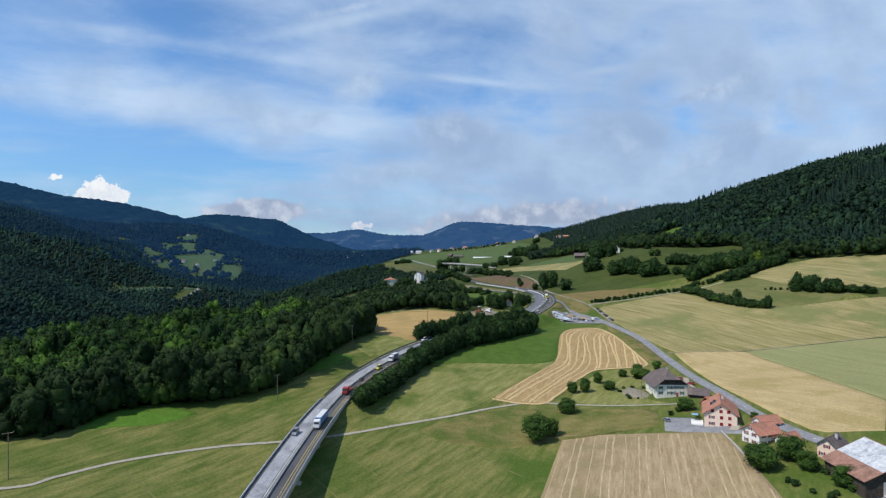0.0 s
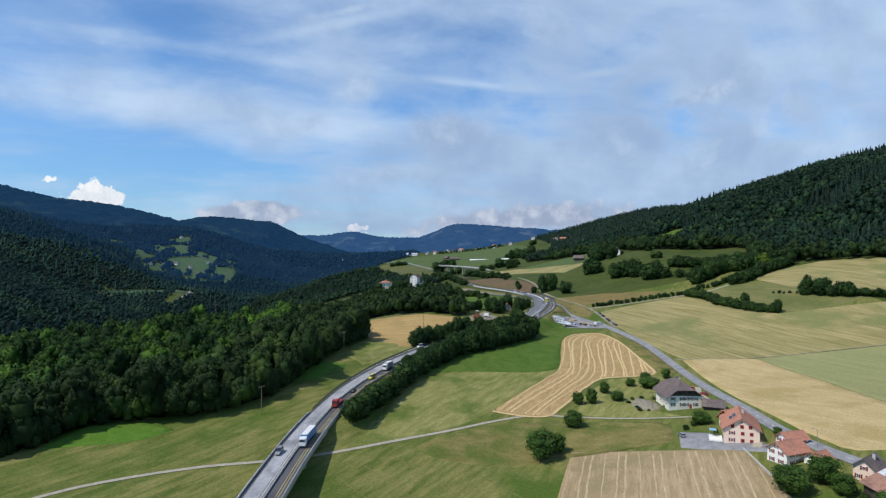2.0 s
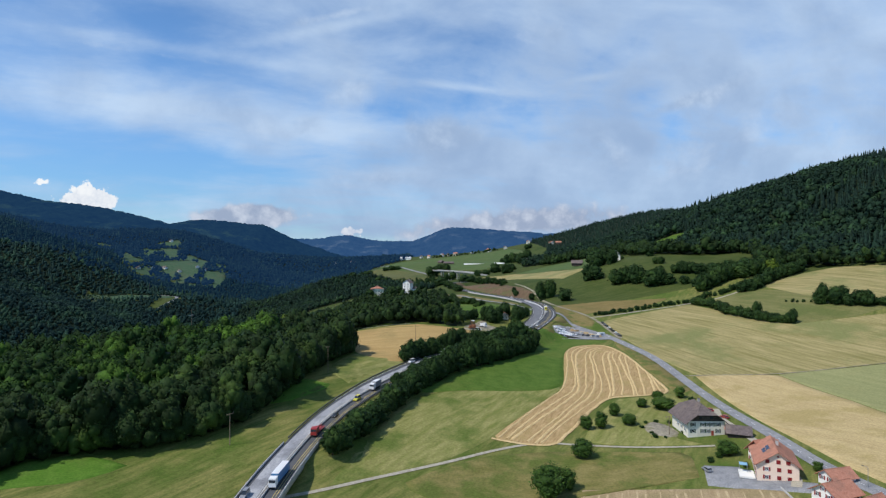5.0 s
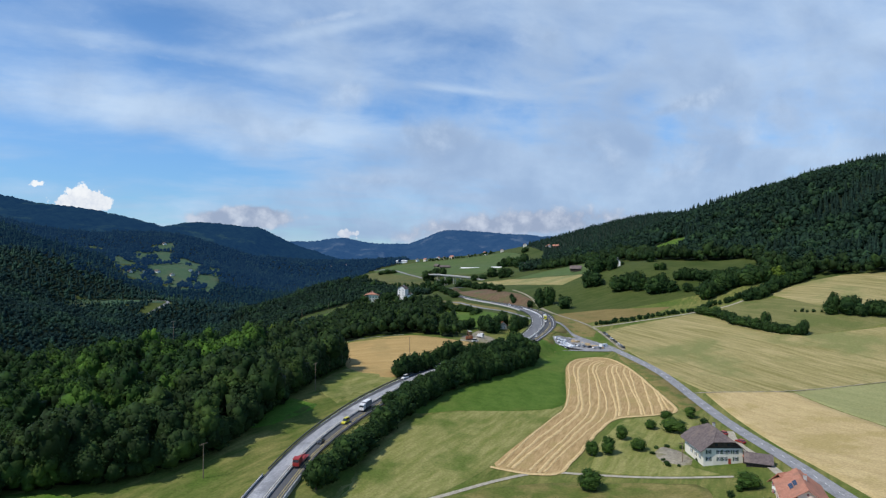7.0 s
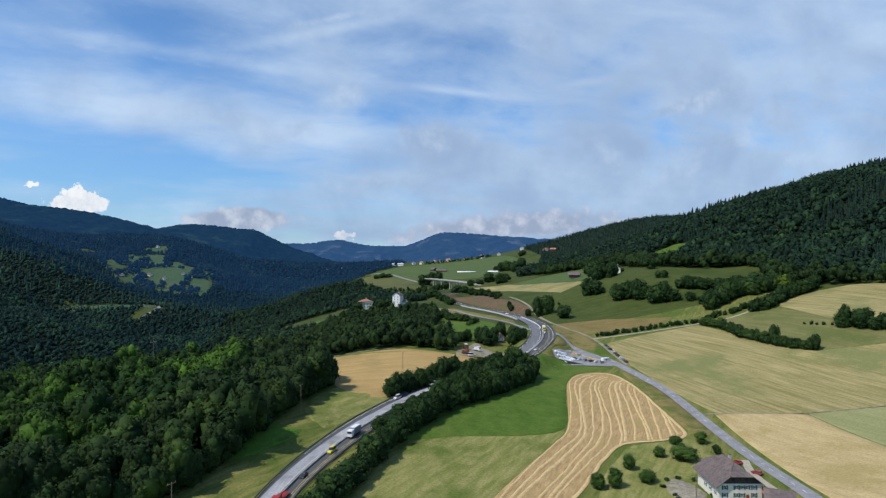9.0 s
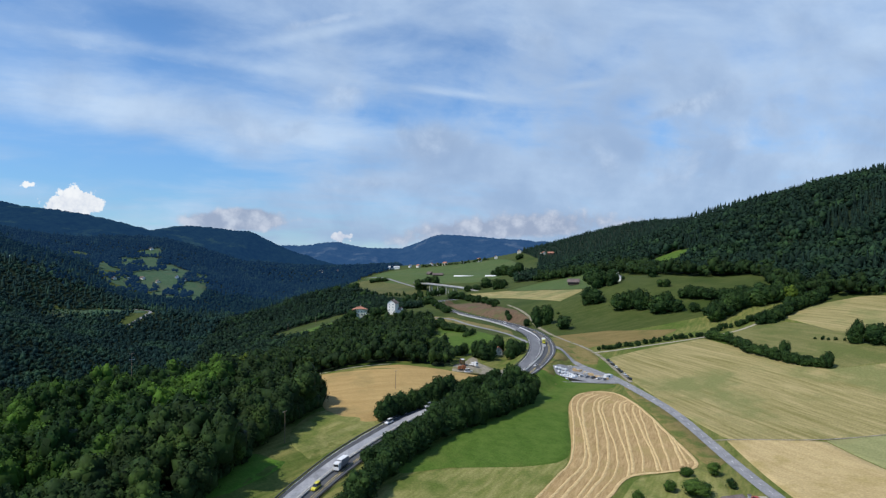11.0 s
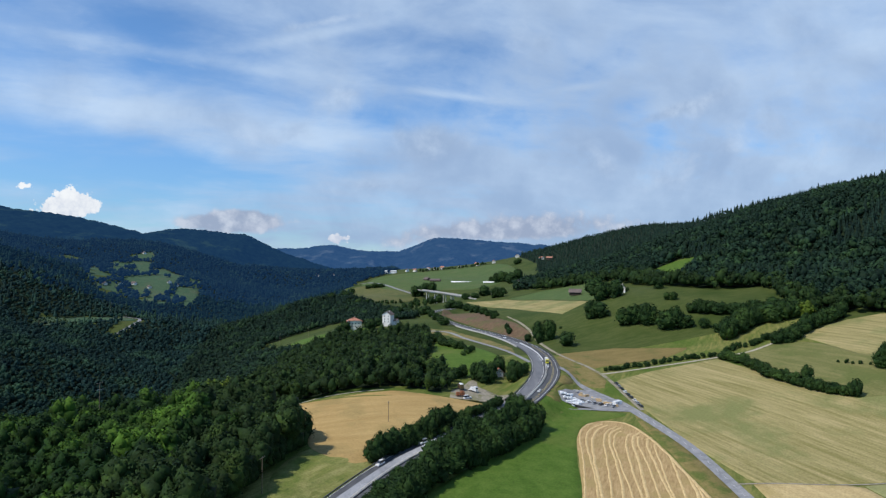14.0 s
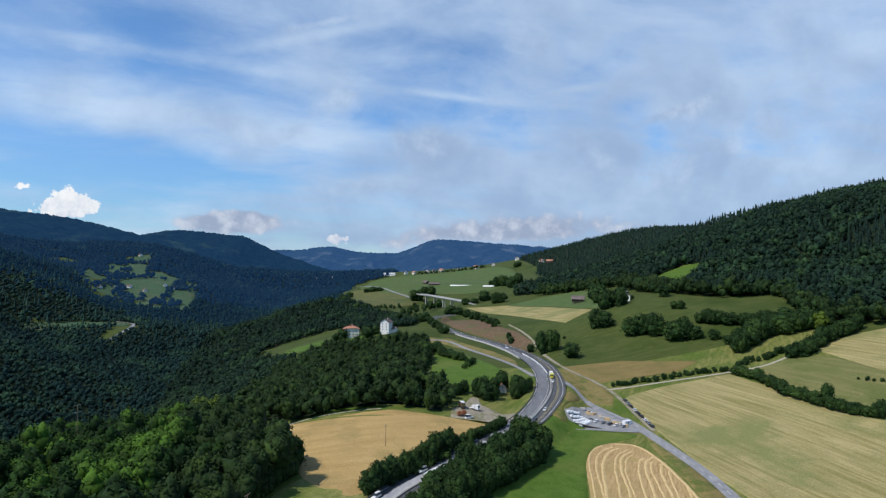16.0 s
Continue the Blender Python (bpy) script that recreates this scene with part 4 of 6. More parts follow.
def crown_arrays(lobes, leaves, rx, rz, leaf, seed, level=1, zc=0.0, flat=0.75, up=0.55, loose=0.45):
    """A crown: ragged lobes inside, and many leaf sprays lying over their outsides. Unit: metres, centre at zc."""
    g = np.random.default_rng(seed)
    base, bf = ICO1 if level else ICO0
    Vs, Fs, n = [], [], 0
    cen, rad = [], []
    for k in range(lobes):
        if k == 0:
            c, r = np.array([0, 0, 0.0]), 0.86
        else:
            a = 2.4 * k + g.uniform(-0.5, 0.5)
            el = g.uniform(-0.95, 1.0)
            q = math.cos(el * 1.2)
            c = np.array([math.cos(a) * q * 0.52 * rx, math.sin(a) * q * 0.52 * rx, math.sin(el * 1.2) * 0.52 * rz])
            r = g.uniform(0.34, 0.52)
        cen.append(c)
        rad.append(r)
        d = 1 + 0.26 * g.standard_normal(len(base)).clip(-1.6, 1.6)
        v = base * d[:, None] * np.array([r * rx, r * rx, r * rz * flat / 0.75 * 0.9]) * 0.80 + c
        Vs.append(v)
        Fs.append(bf + n)
        n += len(v)
    if leaves:
        k = g.integers(0, lobes, leaves)
        d = g.standard_normal((leaves, 3))
        d /= np.linalg.norm(d, axis=1)[:, None]
        d[:, 2] = np.where(d[:, 2] < -0.5, -d[:, 2], d[:, 2])
        rr = np.array(rad)[k]
        p = np.array(cen)[k] + d * np.stack([rr * rx, rr * rx, rr * rz * 0.9], 1) * g.uniform(0.80, 1.16, (leaves, 1))
        nrm = 0.7 * d + np.array([0, 0, up]) + loose * g.standard_normal((leaves, 3))
        nrm /= np.linalg.norm(nrm, axis=1)[:, None]
        t1 = np.cross(nrm, g.standard_normal((leaves, 3)))
        t1 /= np.linalg.norm(t1, axis=1)[:, None]
        t2 = np.cross(nrm, t1)
        s = leaf * g.uniform(0.55, 1.25, (leaves, 1))
        A, B, C = p + t1 * s, p - t1 * s * 0.6 + t2 * s * 0.8, p - t1 * s * 0.5 - t2 * s * g.uniform(0.5, 1.0, (leaves, 1))
        Vs.append(np.stack([A, B, C], 1).reshape(-1, 3))
        Fs.append(np.arange(leaves * 3).reshape(-1, 3) + n)
    V = np.vstack(Vs)
    V[:, 2] += zc
    return V, np.vstack(Fs)


def conifer_arrays(tiers, sides_, r, h, seed, base=0.12):
    """A spruce: drooping ragged skirts one over another, from base * h to the tip."""
    g = np.random.default_rng(seed)
    Vs, Fs, n = [], [], 0
    for k in range(tiers):
        f0 = base + (1 - base) * k / tiers
        f1 = min(1.0, base + (1 - base) * (k + 1.75) / tiers)
        rr = r * (1 - f0) ** 0.85 + 0.05 * r
        a = np.arange(2 * sides_) * math.pi / sides_ + g.uniform(0, 3)
        q = np.where(np.arange(2 * sides_) % 2 == 0, 1.0, 0.58) * rr * g.uniform(0.78, 1.2, 2 * sides_)
        ring = np.stack([np.cos(a) * q, np.sin(a) * q, f0 * h - np.where(np.arange(2 * sides_) % 2 == 0, 0.035, 0.0) * h + g.uniform(-0.01, 0.01, 2 * sides_) * h], 1)
        V = np.vstack([ring, [[0, 0, f1 * h]]])
        m_ = 2 * sides_
        Fs.append(np.stack([np.arange(m_), (np.arange(m_) + 1) % m_, np.full(m_, m_)], 1) + n)
        Vs.append(V)
        n += len(V)
    return np.vstack(Vs), np.vstack(Fs)


def trunk_arrays(r, h, limbs, seed, spread):
    bm = bmesh.new()
    g = random.Random(seed)
    tube(bm, (0, 0, -0.4), (0.02 * h, 0, h * 0.55), r, r * 0.62, 9)
    tube(bm, (0.02 * h, 0, h * 0.55), (0, 0.02 * h, h), r * 0.62, r * 0.25, 7)
    for k in range(limbs):
        a = 6.28 * k / limbs + g.uniform(-0.4, 0.4)
        z = h * g.uniform(0.42, 0.75)
        tube(bm, (0.015 * h, 0, z), (math.cos(a) * spread, math.sin(a) * spread, z + spread * g.uniform(0.7, 1.1)), r * 0.42, r * 0.12, 6)
    return bm


def tree_model(name, kind, seed, label, height_=10.0, rx=4.0):
    """One tree with a trunk and a crown, to be copied."""
    root = new(name)
    root.empty_display_size = 0.5
    tagged(root, label, "bush" if kind == "bush" else "tree")
    if kind == "bush":
        part("trunk", trunk_arrays(0.10, height_ * 0.5, 5, seed, rx * 0.4), M["bark"], root)
        V, F = crown_arrays(7, 480, rx, height_ * 0.60, 0.30, seed, 0, height_ * 0.46)
        material = M["leaf_dark"]
    else:
        part("trunk", trunk_arrays(0.035 * height_, height_ * 0.60, 5, seed, rx * 0.45), M["bark"], root)
        V, F = crown_arrays(17, 1900 if kind == "tree" else 800, rx, height_ * 0.52, 0.27 if kind == "tree" else 0.40, seed, 0, height_ * 0.52, up=0.35)
        material = M[{"tree": "leaf_fresh", "yellow": "leaf_yellow"}.get(kind, "leaf_dark")]
    V[:, :2] *= rx / np.percentile(np.hypot(V[:, 0], V[:, 1]), 97.5)
    lo, hi = np.percentile(V[:, 2], 0.7), np.percentile(V[:, 2], 99.6)
    foot = 0.13 if kind == "tree" else 0.04
    V[:, 2] = (V[:, 2] - lo) / (hi - lo) * (1 - foot) * height_ + foot * height_
    ob = new("crown", tri_mesh("crown", V, F, material, smooth=True))
    ob.parent = root
    return root


TREES = [tree_model("tree", "tree", 20 + k, "broad leafy green tree in the meadow") for k in range(4)]
DARKS = [tree_model("tree", "dark", 40 + k, "dense dark green broadleaved tree in a hedge") for k in range(4)]
YELLOWS = [tree_model("tree", "yellow", 50, "yellow-green tree among darker ones")]
BUSHES = [tree_model("bush", "bush", 60 + k, "dark green bush in a field hedge", 5.0, 2.8) for k in range(3)]
USED = set()


def plant(models, x, y, tall, wide=None, label="", group="", sink=0.0):
    m0 = models[int(RNG.integers(0, len(models)))]
    base_h = {"tree": 10.0, "bush": 5.0}[m0.name.split(".")[0]]
    base_r = {"tree": 4.0, "bush": 2.8}[m0.name.split(".")[0]]
    s = tall / base_h
    w = (wide / 2 / base_r) if wide else s * RNG.uniform(0.9, 1.12)
    m = Matrix.LocRotScale((x, y, height1(x, y) - 0.05 - sink), Euler((0, 0, RNG.uniform(0, 6.28))), (w, w * RNG.uniform(0.92, 1.08), s))
    if m0.name in USED:
        ob = copy_thing(m0, m)
    else:
        USED.add(m0.name)
        m0.matrix_basis = m
        ob = m0
    return tagged(ob, label, "", group)


def row(models, pts, gap, tall, jitter=1.0, group="", wide=None, label=""):
    for c in spline(pts, gap):
        plant(models, c[0] + RNG.uniform(-jitter, jitter), c[1] + RNG.uniform(-jitter, jitter), tall * RNG.uniform(0.75, 1.2), wide and wide * RNG.uniform(0.85, 1.2), label, group)


# hedges and copses along the motorway
row(DARKS, [(-38, 273), (-33.5, 286), (-28, 303), (-21, 322), (-14.5, 340), (-9, 353)], 3.8, 9.8, 0.8, "trees along the motorway", 8.6)
row(BUSHES, [(-41, 277), (-36, 295), (-29, 312), (-22, 330)], 4.0, 4.0, 0.8, "bushes along the motorway")
row(DARKS, [(-6, 358), (3, 376), (14, 396), (33, 413), (47, 430), (58, 445), (68, 460)], 4.4, 11.5, 1.0, "trees of the roadside copse", 9.0)
row(DARKS, [(-5, 364), (5, 385), (18, 405)], 4.8, 11.0, 1.2, "trees of the roadside copse", 9.5)
row(DARKS, [(20, 407), (33, 424), (48, 446), (61, 466)], 4.8, 14.5, 1.2, "trees of the roadside copse", 10.5)
row(DARKS, [(24, 414), (38, 433), (52, 455), (64, 472)], 5.0, 14.0, 1.2, "trees of the roadside copse", 10)
for x, y, h, w in ((70, 466, 14, 12), (64, 462, 14, 12), (57, 455, 13, 11), (68, 474, 11, 9), (42, 427, 14, 11)):
    plant(DARKS, x, y, h, w, "broad dark tree at the end of the copse", "trees of the roadside copse")
row(DARKS, [(30, 426), (42, 445), (54, 463)], 5.0, 12.5, 1.0, "trees of the roadside copse", 8)
SHOULDER = MOTORWAY[:, :2] + MW_SIDE * (12.6 + MW_WIDE + 0.3 * MW_MORE)[:, None]
row(DARKS, SHOULDER[(MOTORWAY[:, 1] > 358) & (MOTORWAY[:, 1] < 414)][::4], 4.4, 8.5, 0.8, "trees of the roadside copse", 8.0)
row(DARKS, SHOULDER[(MOTORWAY[:, 1] > 416) & (MOTORWAY[:, 1] < 484)][::4], 4.2, 13.0, 0.8, "trees of the roadside copse", 9.0)
row(BUSHES, [(6, 393), (18, 410), (33, 432), (48, 456), (60, 476)], 4.2, 6.0, 1.0, "bushes of the roadside copse", 6)
row(DARKS, [(-17, 411), (-11, 419), (-3, 429), (9, 445), (20, 459)], 3.6, 10.5, 1.0, "trees of the upper motorway hedge", 8.4)
row(BUSHES, [(-8, 418), (4, 433), (18, 449)], 4.0, 5.0, 0.8, "bushes of the upper motorway hedge", 6)
row(DARKS, [(22, 459), (32, 472), (42, 484), (51, 494)], 3.6, 6.5, 1.0, "trees of the upper motorway hedge", 6)
plant(DARKS, 21, 466, 9.5, 4.6, "dark columnar tree at the hedge")
# orchard and single trees round the farm
plant(TREES, 40, 256, 12.0, 13.0, "large round leafy tree on the rough grass")
plant(TREES, 47.5, 261, 8, 7.5, "leafy tree beside a larger one")
plant(TREES, 60, 287, 9.4, 10.0, "leafy tree at the farm lane")
for x, y, h, w in ((69, 317, 6.5, 6), (76, 318, 9.5, 7), (87, 334, 6.5, 5.5), (90, 321, 8, 8.5), (105, 347, 7, 7), (114, 342, 5.5, 6.5), (118, 361, 3.5, 3.5)):
    plant(TREES, x, y, h * 1.0, w * 1.05, "small orchard tree on mown grass", "orchard trees")
plant(TREES, 130, 361, 9.0, 9.0, "leafy tree beside the country road")
plant(BUSHES, 131, 348, 5, 5.5, "green bush beside the country road")
for x, y, h, w in ((110.2, 206, 13.5, 18.0), (122.5, 209, 10.5, 12.5), (123.2, 200.5, 8.0, 8.4), (126.8, 187.2, 8.5, 8.8), (127, 183.5, 4.0, 5.0), (112.5, 276, 8.5, 12.5), (131.5, 251, 4.0, 4.0), (108.5, 274, 3.5, 4.5)):
    plant(TREES, x, y, h, w, "leafy garden tree between the houses", "garden trees")
for x, y in ((114, 192), (113, 194.5), (116, 186), (119, 182), (121.5, 183), (117, 177), (126.5, 196), (104, 271), (95, 303), (108, 320), (120.5, 234), (112.5, 262)):
    plant(BUSHES, x, y, 2.4, 3.5, "low green garden shrub", "garden shrubs")
for x, y in ((95.5, 308), (99, 301), (103, 323), (108, 305), (94, 316), (98, 322)):
    plant(BUSHES, x, y, 1.6, 2.6, "low garden shrub round the vegetable plot", "garden shrubs")
# hedges across the right-hand slope
row(BUSHES, [(147, 584), (176, 587), (205, 588), (232, 583)], 3.0, 5.2, 1.5, "hedge along the farm track", 5.6)
row(DARKS, [(232, 574), (236, 563), (236.5, 546), (236.5, 530), (237.5, 516), (241, 504), (244, 491), (249, 481), (256, 472)], 4.0, 7.2, 1.0, "field hedge trees", 7.6)
plant(DARKS, 247.5, 499, 13, 8, "tall pointed tree in the field hedge")
plant(DARKS, 258, 471, 10, 7, "taller tree at the hedge's end")
row(DARKS, [(296, 500), (304, 494), (311, 487), (317, 480)], 4.5, 13.0, 2.0, "trees of the field copse", 10.5)
row(DARKS, [(320, 480), (330, 472), (338, 466)], 4.5, 7.0, 1.0, "trees of the field copse", 8)
row(BUSHES, [(282, 520), (290, 512), (298, 505)], 4.0, 3.4, 1.0, "bushes of the field copse")
row(DARKS, [(257, 618), (264, 622), (273, 628), (288, 639), (302, 643), (313, 640), (323, 638), (334, 640), (346, 640)], 6.0, 15.0, 1.6, "slope hedge trees", 14)
row(DARKS, [(262, 628), (280, 640), (298, 652), (316, 654), (334, 652)], 7.0, 15.0, 1.8, "slope hedge trees", 13)
row(DARKS, [(267, 702), (277, 693), (286, 685), (294, 680), (304, 670), (317, 674), (330, 668)], 6.0, 12.5, 1.2, "upper slope hedge trees", 12)
row(BUSHES, [(240, 586), (252, 592), (260, 591), (270, 593), (282, 599)], 4.0, 6.5, 1.2, "light green bushes of the gully", 7)
row(DARKS, [(279, 583), (288, 579), (297, 588), (309, 595), (322, 600), (337, 606), (352, 612)], 5.0, 11.5, 1.4, "gully hedge trees", 10.5)
plant(YELLOWS, 337, 634, 14, 13, "yellow-green tree at the head of the hedge")
plant(YELLOWS, -119, 522, 15, 9, "yellow-green tree standing out of the wood", sink=-1.0)
plant(YELLOWS, -134, 537, 15, 10, "yellow-green tree standing out of the wood", sink=-1.0)
for x, y, h, w in ((122, 714, 24, 16), (131, 712, 23, 16), (140, 676, 15.5, 15.5), (184, 750, 19, 17), (192, 748, 17, 16), (211, 727, 7, 8), (206, 708, 19, 16), (215, 704, 21, 17), (223, 696, 23, 20), (232, 674, 20, 16), (239, 672, 20, 15), (247, 670, 13, 13),
                   (260, 659, 10, 12), (264, 643, 8.5, 11), (278, 810, 16, 16), (263, 748, 8, 8), (269, 745, 10, 9), (241, 952, 20, 15), (236, 905, 23, 18), (226, 880, 20, 17), (218, 812, 22, 15), (211, 808, 20, 14), (225, 802, 18, 13), (232, 806, 14, 12), (248, 862, 16, 15), (255, 880, 15, 14),
                   (150, 745, 3, 4), (236, 832, 6, 7), (252, 838, 5, 5)):
    plant(DARKS, x, y, h, w, "broad dark tree on the hill pasture", "pasture trees", 0.04 * h)
for x, y, h, w in ((58, 1150, 17, 18), (70, 1118, 14, 14), (79, 1086, 13.5, 14), (84, 1040, 12, 12), (88, 1002, 13, 12), (92, 952, 11, 11), (95, 915, 9, 10), (97.5, 880, 12, 12.5), (103, 803, 9, 6.5), (103.5, 790, 8, 6), (113.5, 731, 9.5, 8),
                   (8, 1016, 12, 14), (13, 998, 13, 14), (20, 966, 10, 13), (26, 934, 11, 13), (31, 900, 9, 12), (35, 872, 9, 12)):
    plant(DARKS, x, y, h, w, "round dark tree on the motorway cutting", "trees on the cutting")
for x, y, h, w in ((40, 1462, 18, 24), (28, 1470, 17, 18), (-8, 1560, 27, 24), (4, 1562, 26, 24), (18, 1625, 26, 25), (34, 1622, 27, 25), (92, 1262, 14, 18), (108, 1252, 12, 16), (128, 1268, 22, 22), (140, 1196, 22, 20), (150, 1190, 20, 18), (190, 1667, 16, 17),
                   (196, 1606, 28, 24), (210, 1602, 29, 26), (218, 1506, 28, 24), (231, 1502, 30, 26), (352, 2276, 20, 22), (366, 2290, 20, 22), (-120, 1782, 14, 22), (-105, 1780, 12, 20), (-138, 1786, 13, 22), (-180, 1752, 18, 21), (-203, 1755, 17, 21), (-190, 1450, 17, 20),
                   (-160, 1470, 16, 20), (-215, 1700, 16, 20)):
    plant(DARKS, x, y, h, w, "broad dark tree on the far green hill", "trees of the far hill", 0.04 * h)
for x, y, h, w in ((44, 560, 12, 9), (50, 556, 12, 9), (56, 556.5, 11, 8), (57, 566, 14, 9), (64, 576, 14, 11), (71, 560, 12, 9), (77, 563, 12, 9), (74, 571, 14, 10), (49, 568, 13, 10), (82, 570, 9, 7), (36, 566, 10, 8), (31, 561, 9, 8)):
    plant(DARKS, x, y, h, w, "dense dark tree round the cottage", "trees round the cottage")
row(BUSHES, [(44, 640), (50, 670), (40, 705), (30, 750), (24, 800)], 6.5, 6.0, 2.5, "bushes beside the side road", 8)
row(DARKS, [(40, 690), (30, 730), (22, 790)], 7.0, 8.0, 2.5, "bushes beside the side road", 9)
for x, y, h, w in ((-90, 905, 14, 16), (-56, 880, 14, 15), (-62, 905, 12, 11), (-100, 912, 11, 12), (-50, 905, 11, 11)):
    plant(DARKS, x, y, h, w, "dark tree beside the hillside houses", "trees by the far houses")

for m0 in TREES + DARKS + YELLOWS + BUSHES:
    if m0.name not in USED:
        for c in list(m0.children):
            bpy.data.objects.remove(c)
        bpy.data.objects.remove(m0)

# ---------- woods ----------


def scatter(n, box_, keep, spacing):
    """Places for trees: a jittered grid, thinned to where keep says."""
    x0, x1, y0, y1 = box_
    gx, gy = np.meshgrid(np.arange(x0, x1, spacing), np.arange(y0, y1, spacing))
    p = np.stack([gx.ravel(), gy.ravel()], 1) + RNG.uniform(-0.48, 0.48, (gx.size, 2)) * spacing
    p = p[keep(p[:, 0], p[:, 1])]
    if n and len(p) > n:
        p = p[RNG.permutation(len(p))[:n]]
    return p


def wood(name, places, models, material, size, label, smooth=False, sink=0.0):
    """One mesh of many trees."""
    Vs, Fs, n = [], [], 0
    z = height(places[:, 0], places[:, 1]) - sink
    pick = RNG.integers(0, len(models), len(places))
    patch = np.array([noise.noise(Vector((p[0] / 45.0, p[1] / 45.0, 5.1))) for p in places])
    for k, (V, F) in enumerate(models):
        i = np.where(pick == k)[0]
        if not len(i):
            continue
        a = RNG.uniform(0, 6.28, len(i))
        s = RNG.uniform(size[0], size[1], len(i)) * (1.0 + 0.30 * patch[i])
        t = s * RNG.uniform(0.85, 1.2, len(i))
        ca, sa = np.cos(a)[:, None] * s[:, None], np.sin(a)[:, None] * s[:, None]
        X = V[None, :, 0] * ca - V[None, :, 1] * sa + places[i, 0][:, None]
        Y = V[None, :, 0] * sa + V[None, :, 1] * ca + places[i, 1][:, None]
        Z = V[None, :, 2] * t[:, None] + z[i][:, None]
        Vs.append(np.stack([X, Y, Z], 2).reshape(-1, 3))
        Fs.append((F[None] + (np.arange(len(i)) * len(V))[:, None, None]).reshape(-1, 3) + n)
        n += len(i) * len(V)
    me = tri_mesh(name, np.vstack(Vs), np.vstack(Fs), material, smooth=smooth)
    return tagged(new(name, me), label, "woodland", kind="stuff")


OAK = [crown_arrays(12, 400, 5.7, 7.6, 0.52, 100 + k, 0, 8.4, up=0.15, loose=0.40) for k in range(6)]
ASH = [crown_arrays(5, 90, 5.4, 7.0, 0.80, 120 + k, 0, 7.2) for k in range(5)]
FARSMALL = [crown_arrays(1, 20, 4.9, 6.2, 1.35, 170 + k, 0, 6.0) for k in range(6)]
FARTHEST = [crown_arrays(1, 8, 5.6, 6.2, 1.6, 150 + k, 0, 5.4) for k in range(6)]
SPRUCE = [conifer_arrays(4, 5, 3.6, 21.0, 160 + k, 0.10) for k in range(4)]
SPRUCE_FAR = [conifer_arrays(2, 5, 3.8, 19.0, 190 + k, 0.10) for k in range(4)]


def edge_gap(x, y):
    return np.array([noise.noise(Vector((a / 40.0, b / 40.0, 0.7))) for a, b in zip(x, y)])


def not_glade(x, y):
    r = np.ones(np.shape(x), bool)
    for g_ in GLADES:
        r &= ~inside(g_, x, y)
    return r


EDGE = spline([(-175, 222), (-152, 231), (-145, 250), (-136, 261), (-114, 268), (-91, 282), (-78, 301), (-69, 345), (-57, 405), (-50, 432), (-62, 448), (-98, 488), (-122, 530)], 4.2)
EDGE = EDGE + RNG.uniform(-1.2, 1.2, EDGE.shape) - 2.0 * sides(EDGE)
# these darker leaves paint in the shaded face of the wood
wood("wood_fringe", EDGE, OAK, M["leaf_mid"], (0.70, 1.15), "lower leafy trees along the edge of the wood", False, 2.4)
NEAR = scatter(0, (-335, -40, 215, 570), lambda x, y: inside(NEAR_WOOD, x, y) & (x > -0.78 * y - 20), 8.0)
RIM = np.hypot(NEAR[:, None, 0] - EDGE[None, :, 0], NEAR[:, None, 1] - EDGE[None, :, 1]).min(1) + 16 * edge_gap(NEAR[:, 0] * 2.2, NEAR[:, 1] * 2.2)
# the rim takes the same shade-darkened leaves, the interior stays brighter
wood("near_wood_rim", NEAR[RIM < 24], OAK, M["leaf_mid"], (0.92, 1.50), "dense rim trees of the wood, shade put into their leaf colour")
wood("near_wood", NEAR[RIM >= 24], OAK, M["leaf"], (0.78, 1.40), "dense green broadleaved wood beside the motorway")
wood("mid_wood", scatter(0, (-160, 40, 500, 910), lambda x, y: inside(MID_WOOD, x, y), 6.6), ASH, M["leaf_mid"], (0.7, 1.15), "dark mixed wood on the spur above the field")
def right_bank(x, y):
    return x > np.interp(y, [200, 600, 900, 1200, 1500], [-330, -330, -330, -390, -440])


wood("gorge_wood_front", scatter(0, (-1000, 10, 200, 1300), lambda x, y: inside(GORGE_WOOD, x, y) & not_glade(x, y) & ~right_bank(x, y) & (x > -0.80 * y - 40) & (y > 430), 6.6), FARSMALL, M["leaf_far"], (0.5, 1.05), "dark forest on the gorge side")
wood("gorge_wood_bank", scatter(0, (-450, 10, 200, 1500), lambda x, y: inside(GORGE_WOOD, x, y) & right_bank(x, y), 7.0), FARSMALL, M["leaf_hill"], (0.5, 1.15), "green broadleaved forest on the near side of the gorge")
GORGE_FAR = scatter(0, (-2100, -190, 1300, 2620), lambda x, y: inside(GORGE_WOOD, x + 70 * edge_gap(x * 0.5, y * 0.5), y) & not_glade(x, y) & (x > -0.80 * y - 60) & ~((y < 1500) & right_bank(x, y)), 9.4)
# painted haze glow steps up with distance, over ragged borders
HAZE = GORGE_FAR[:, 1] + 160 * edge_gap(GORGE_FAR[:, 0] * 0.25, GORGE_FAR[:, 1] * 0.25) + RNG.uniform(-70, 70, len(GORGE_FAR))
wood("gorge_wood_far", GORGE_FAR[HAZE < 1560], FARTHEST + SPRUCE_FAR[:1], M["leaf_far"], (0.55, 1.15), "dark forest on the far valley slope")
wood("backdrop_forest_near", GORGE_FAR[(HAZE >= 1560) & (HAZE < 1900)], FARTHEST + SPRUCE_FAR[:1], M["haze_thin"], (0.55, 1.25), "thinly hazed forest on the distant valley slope")
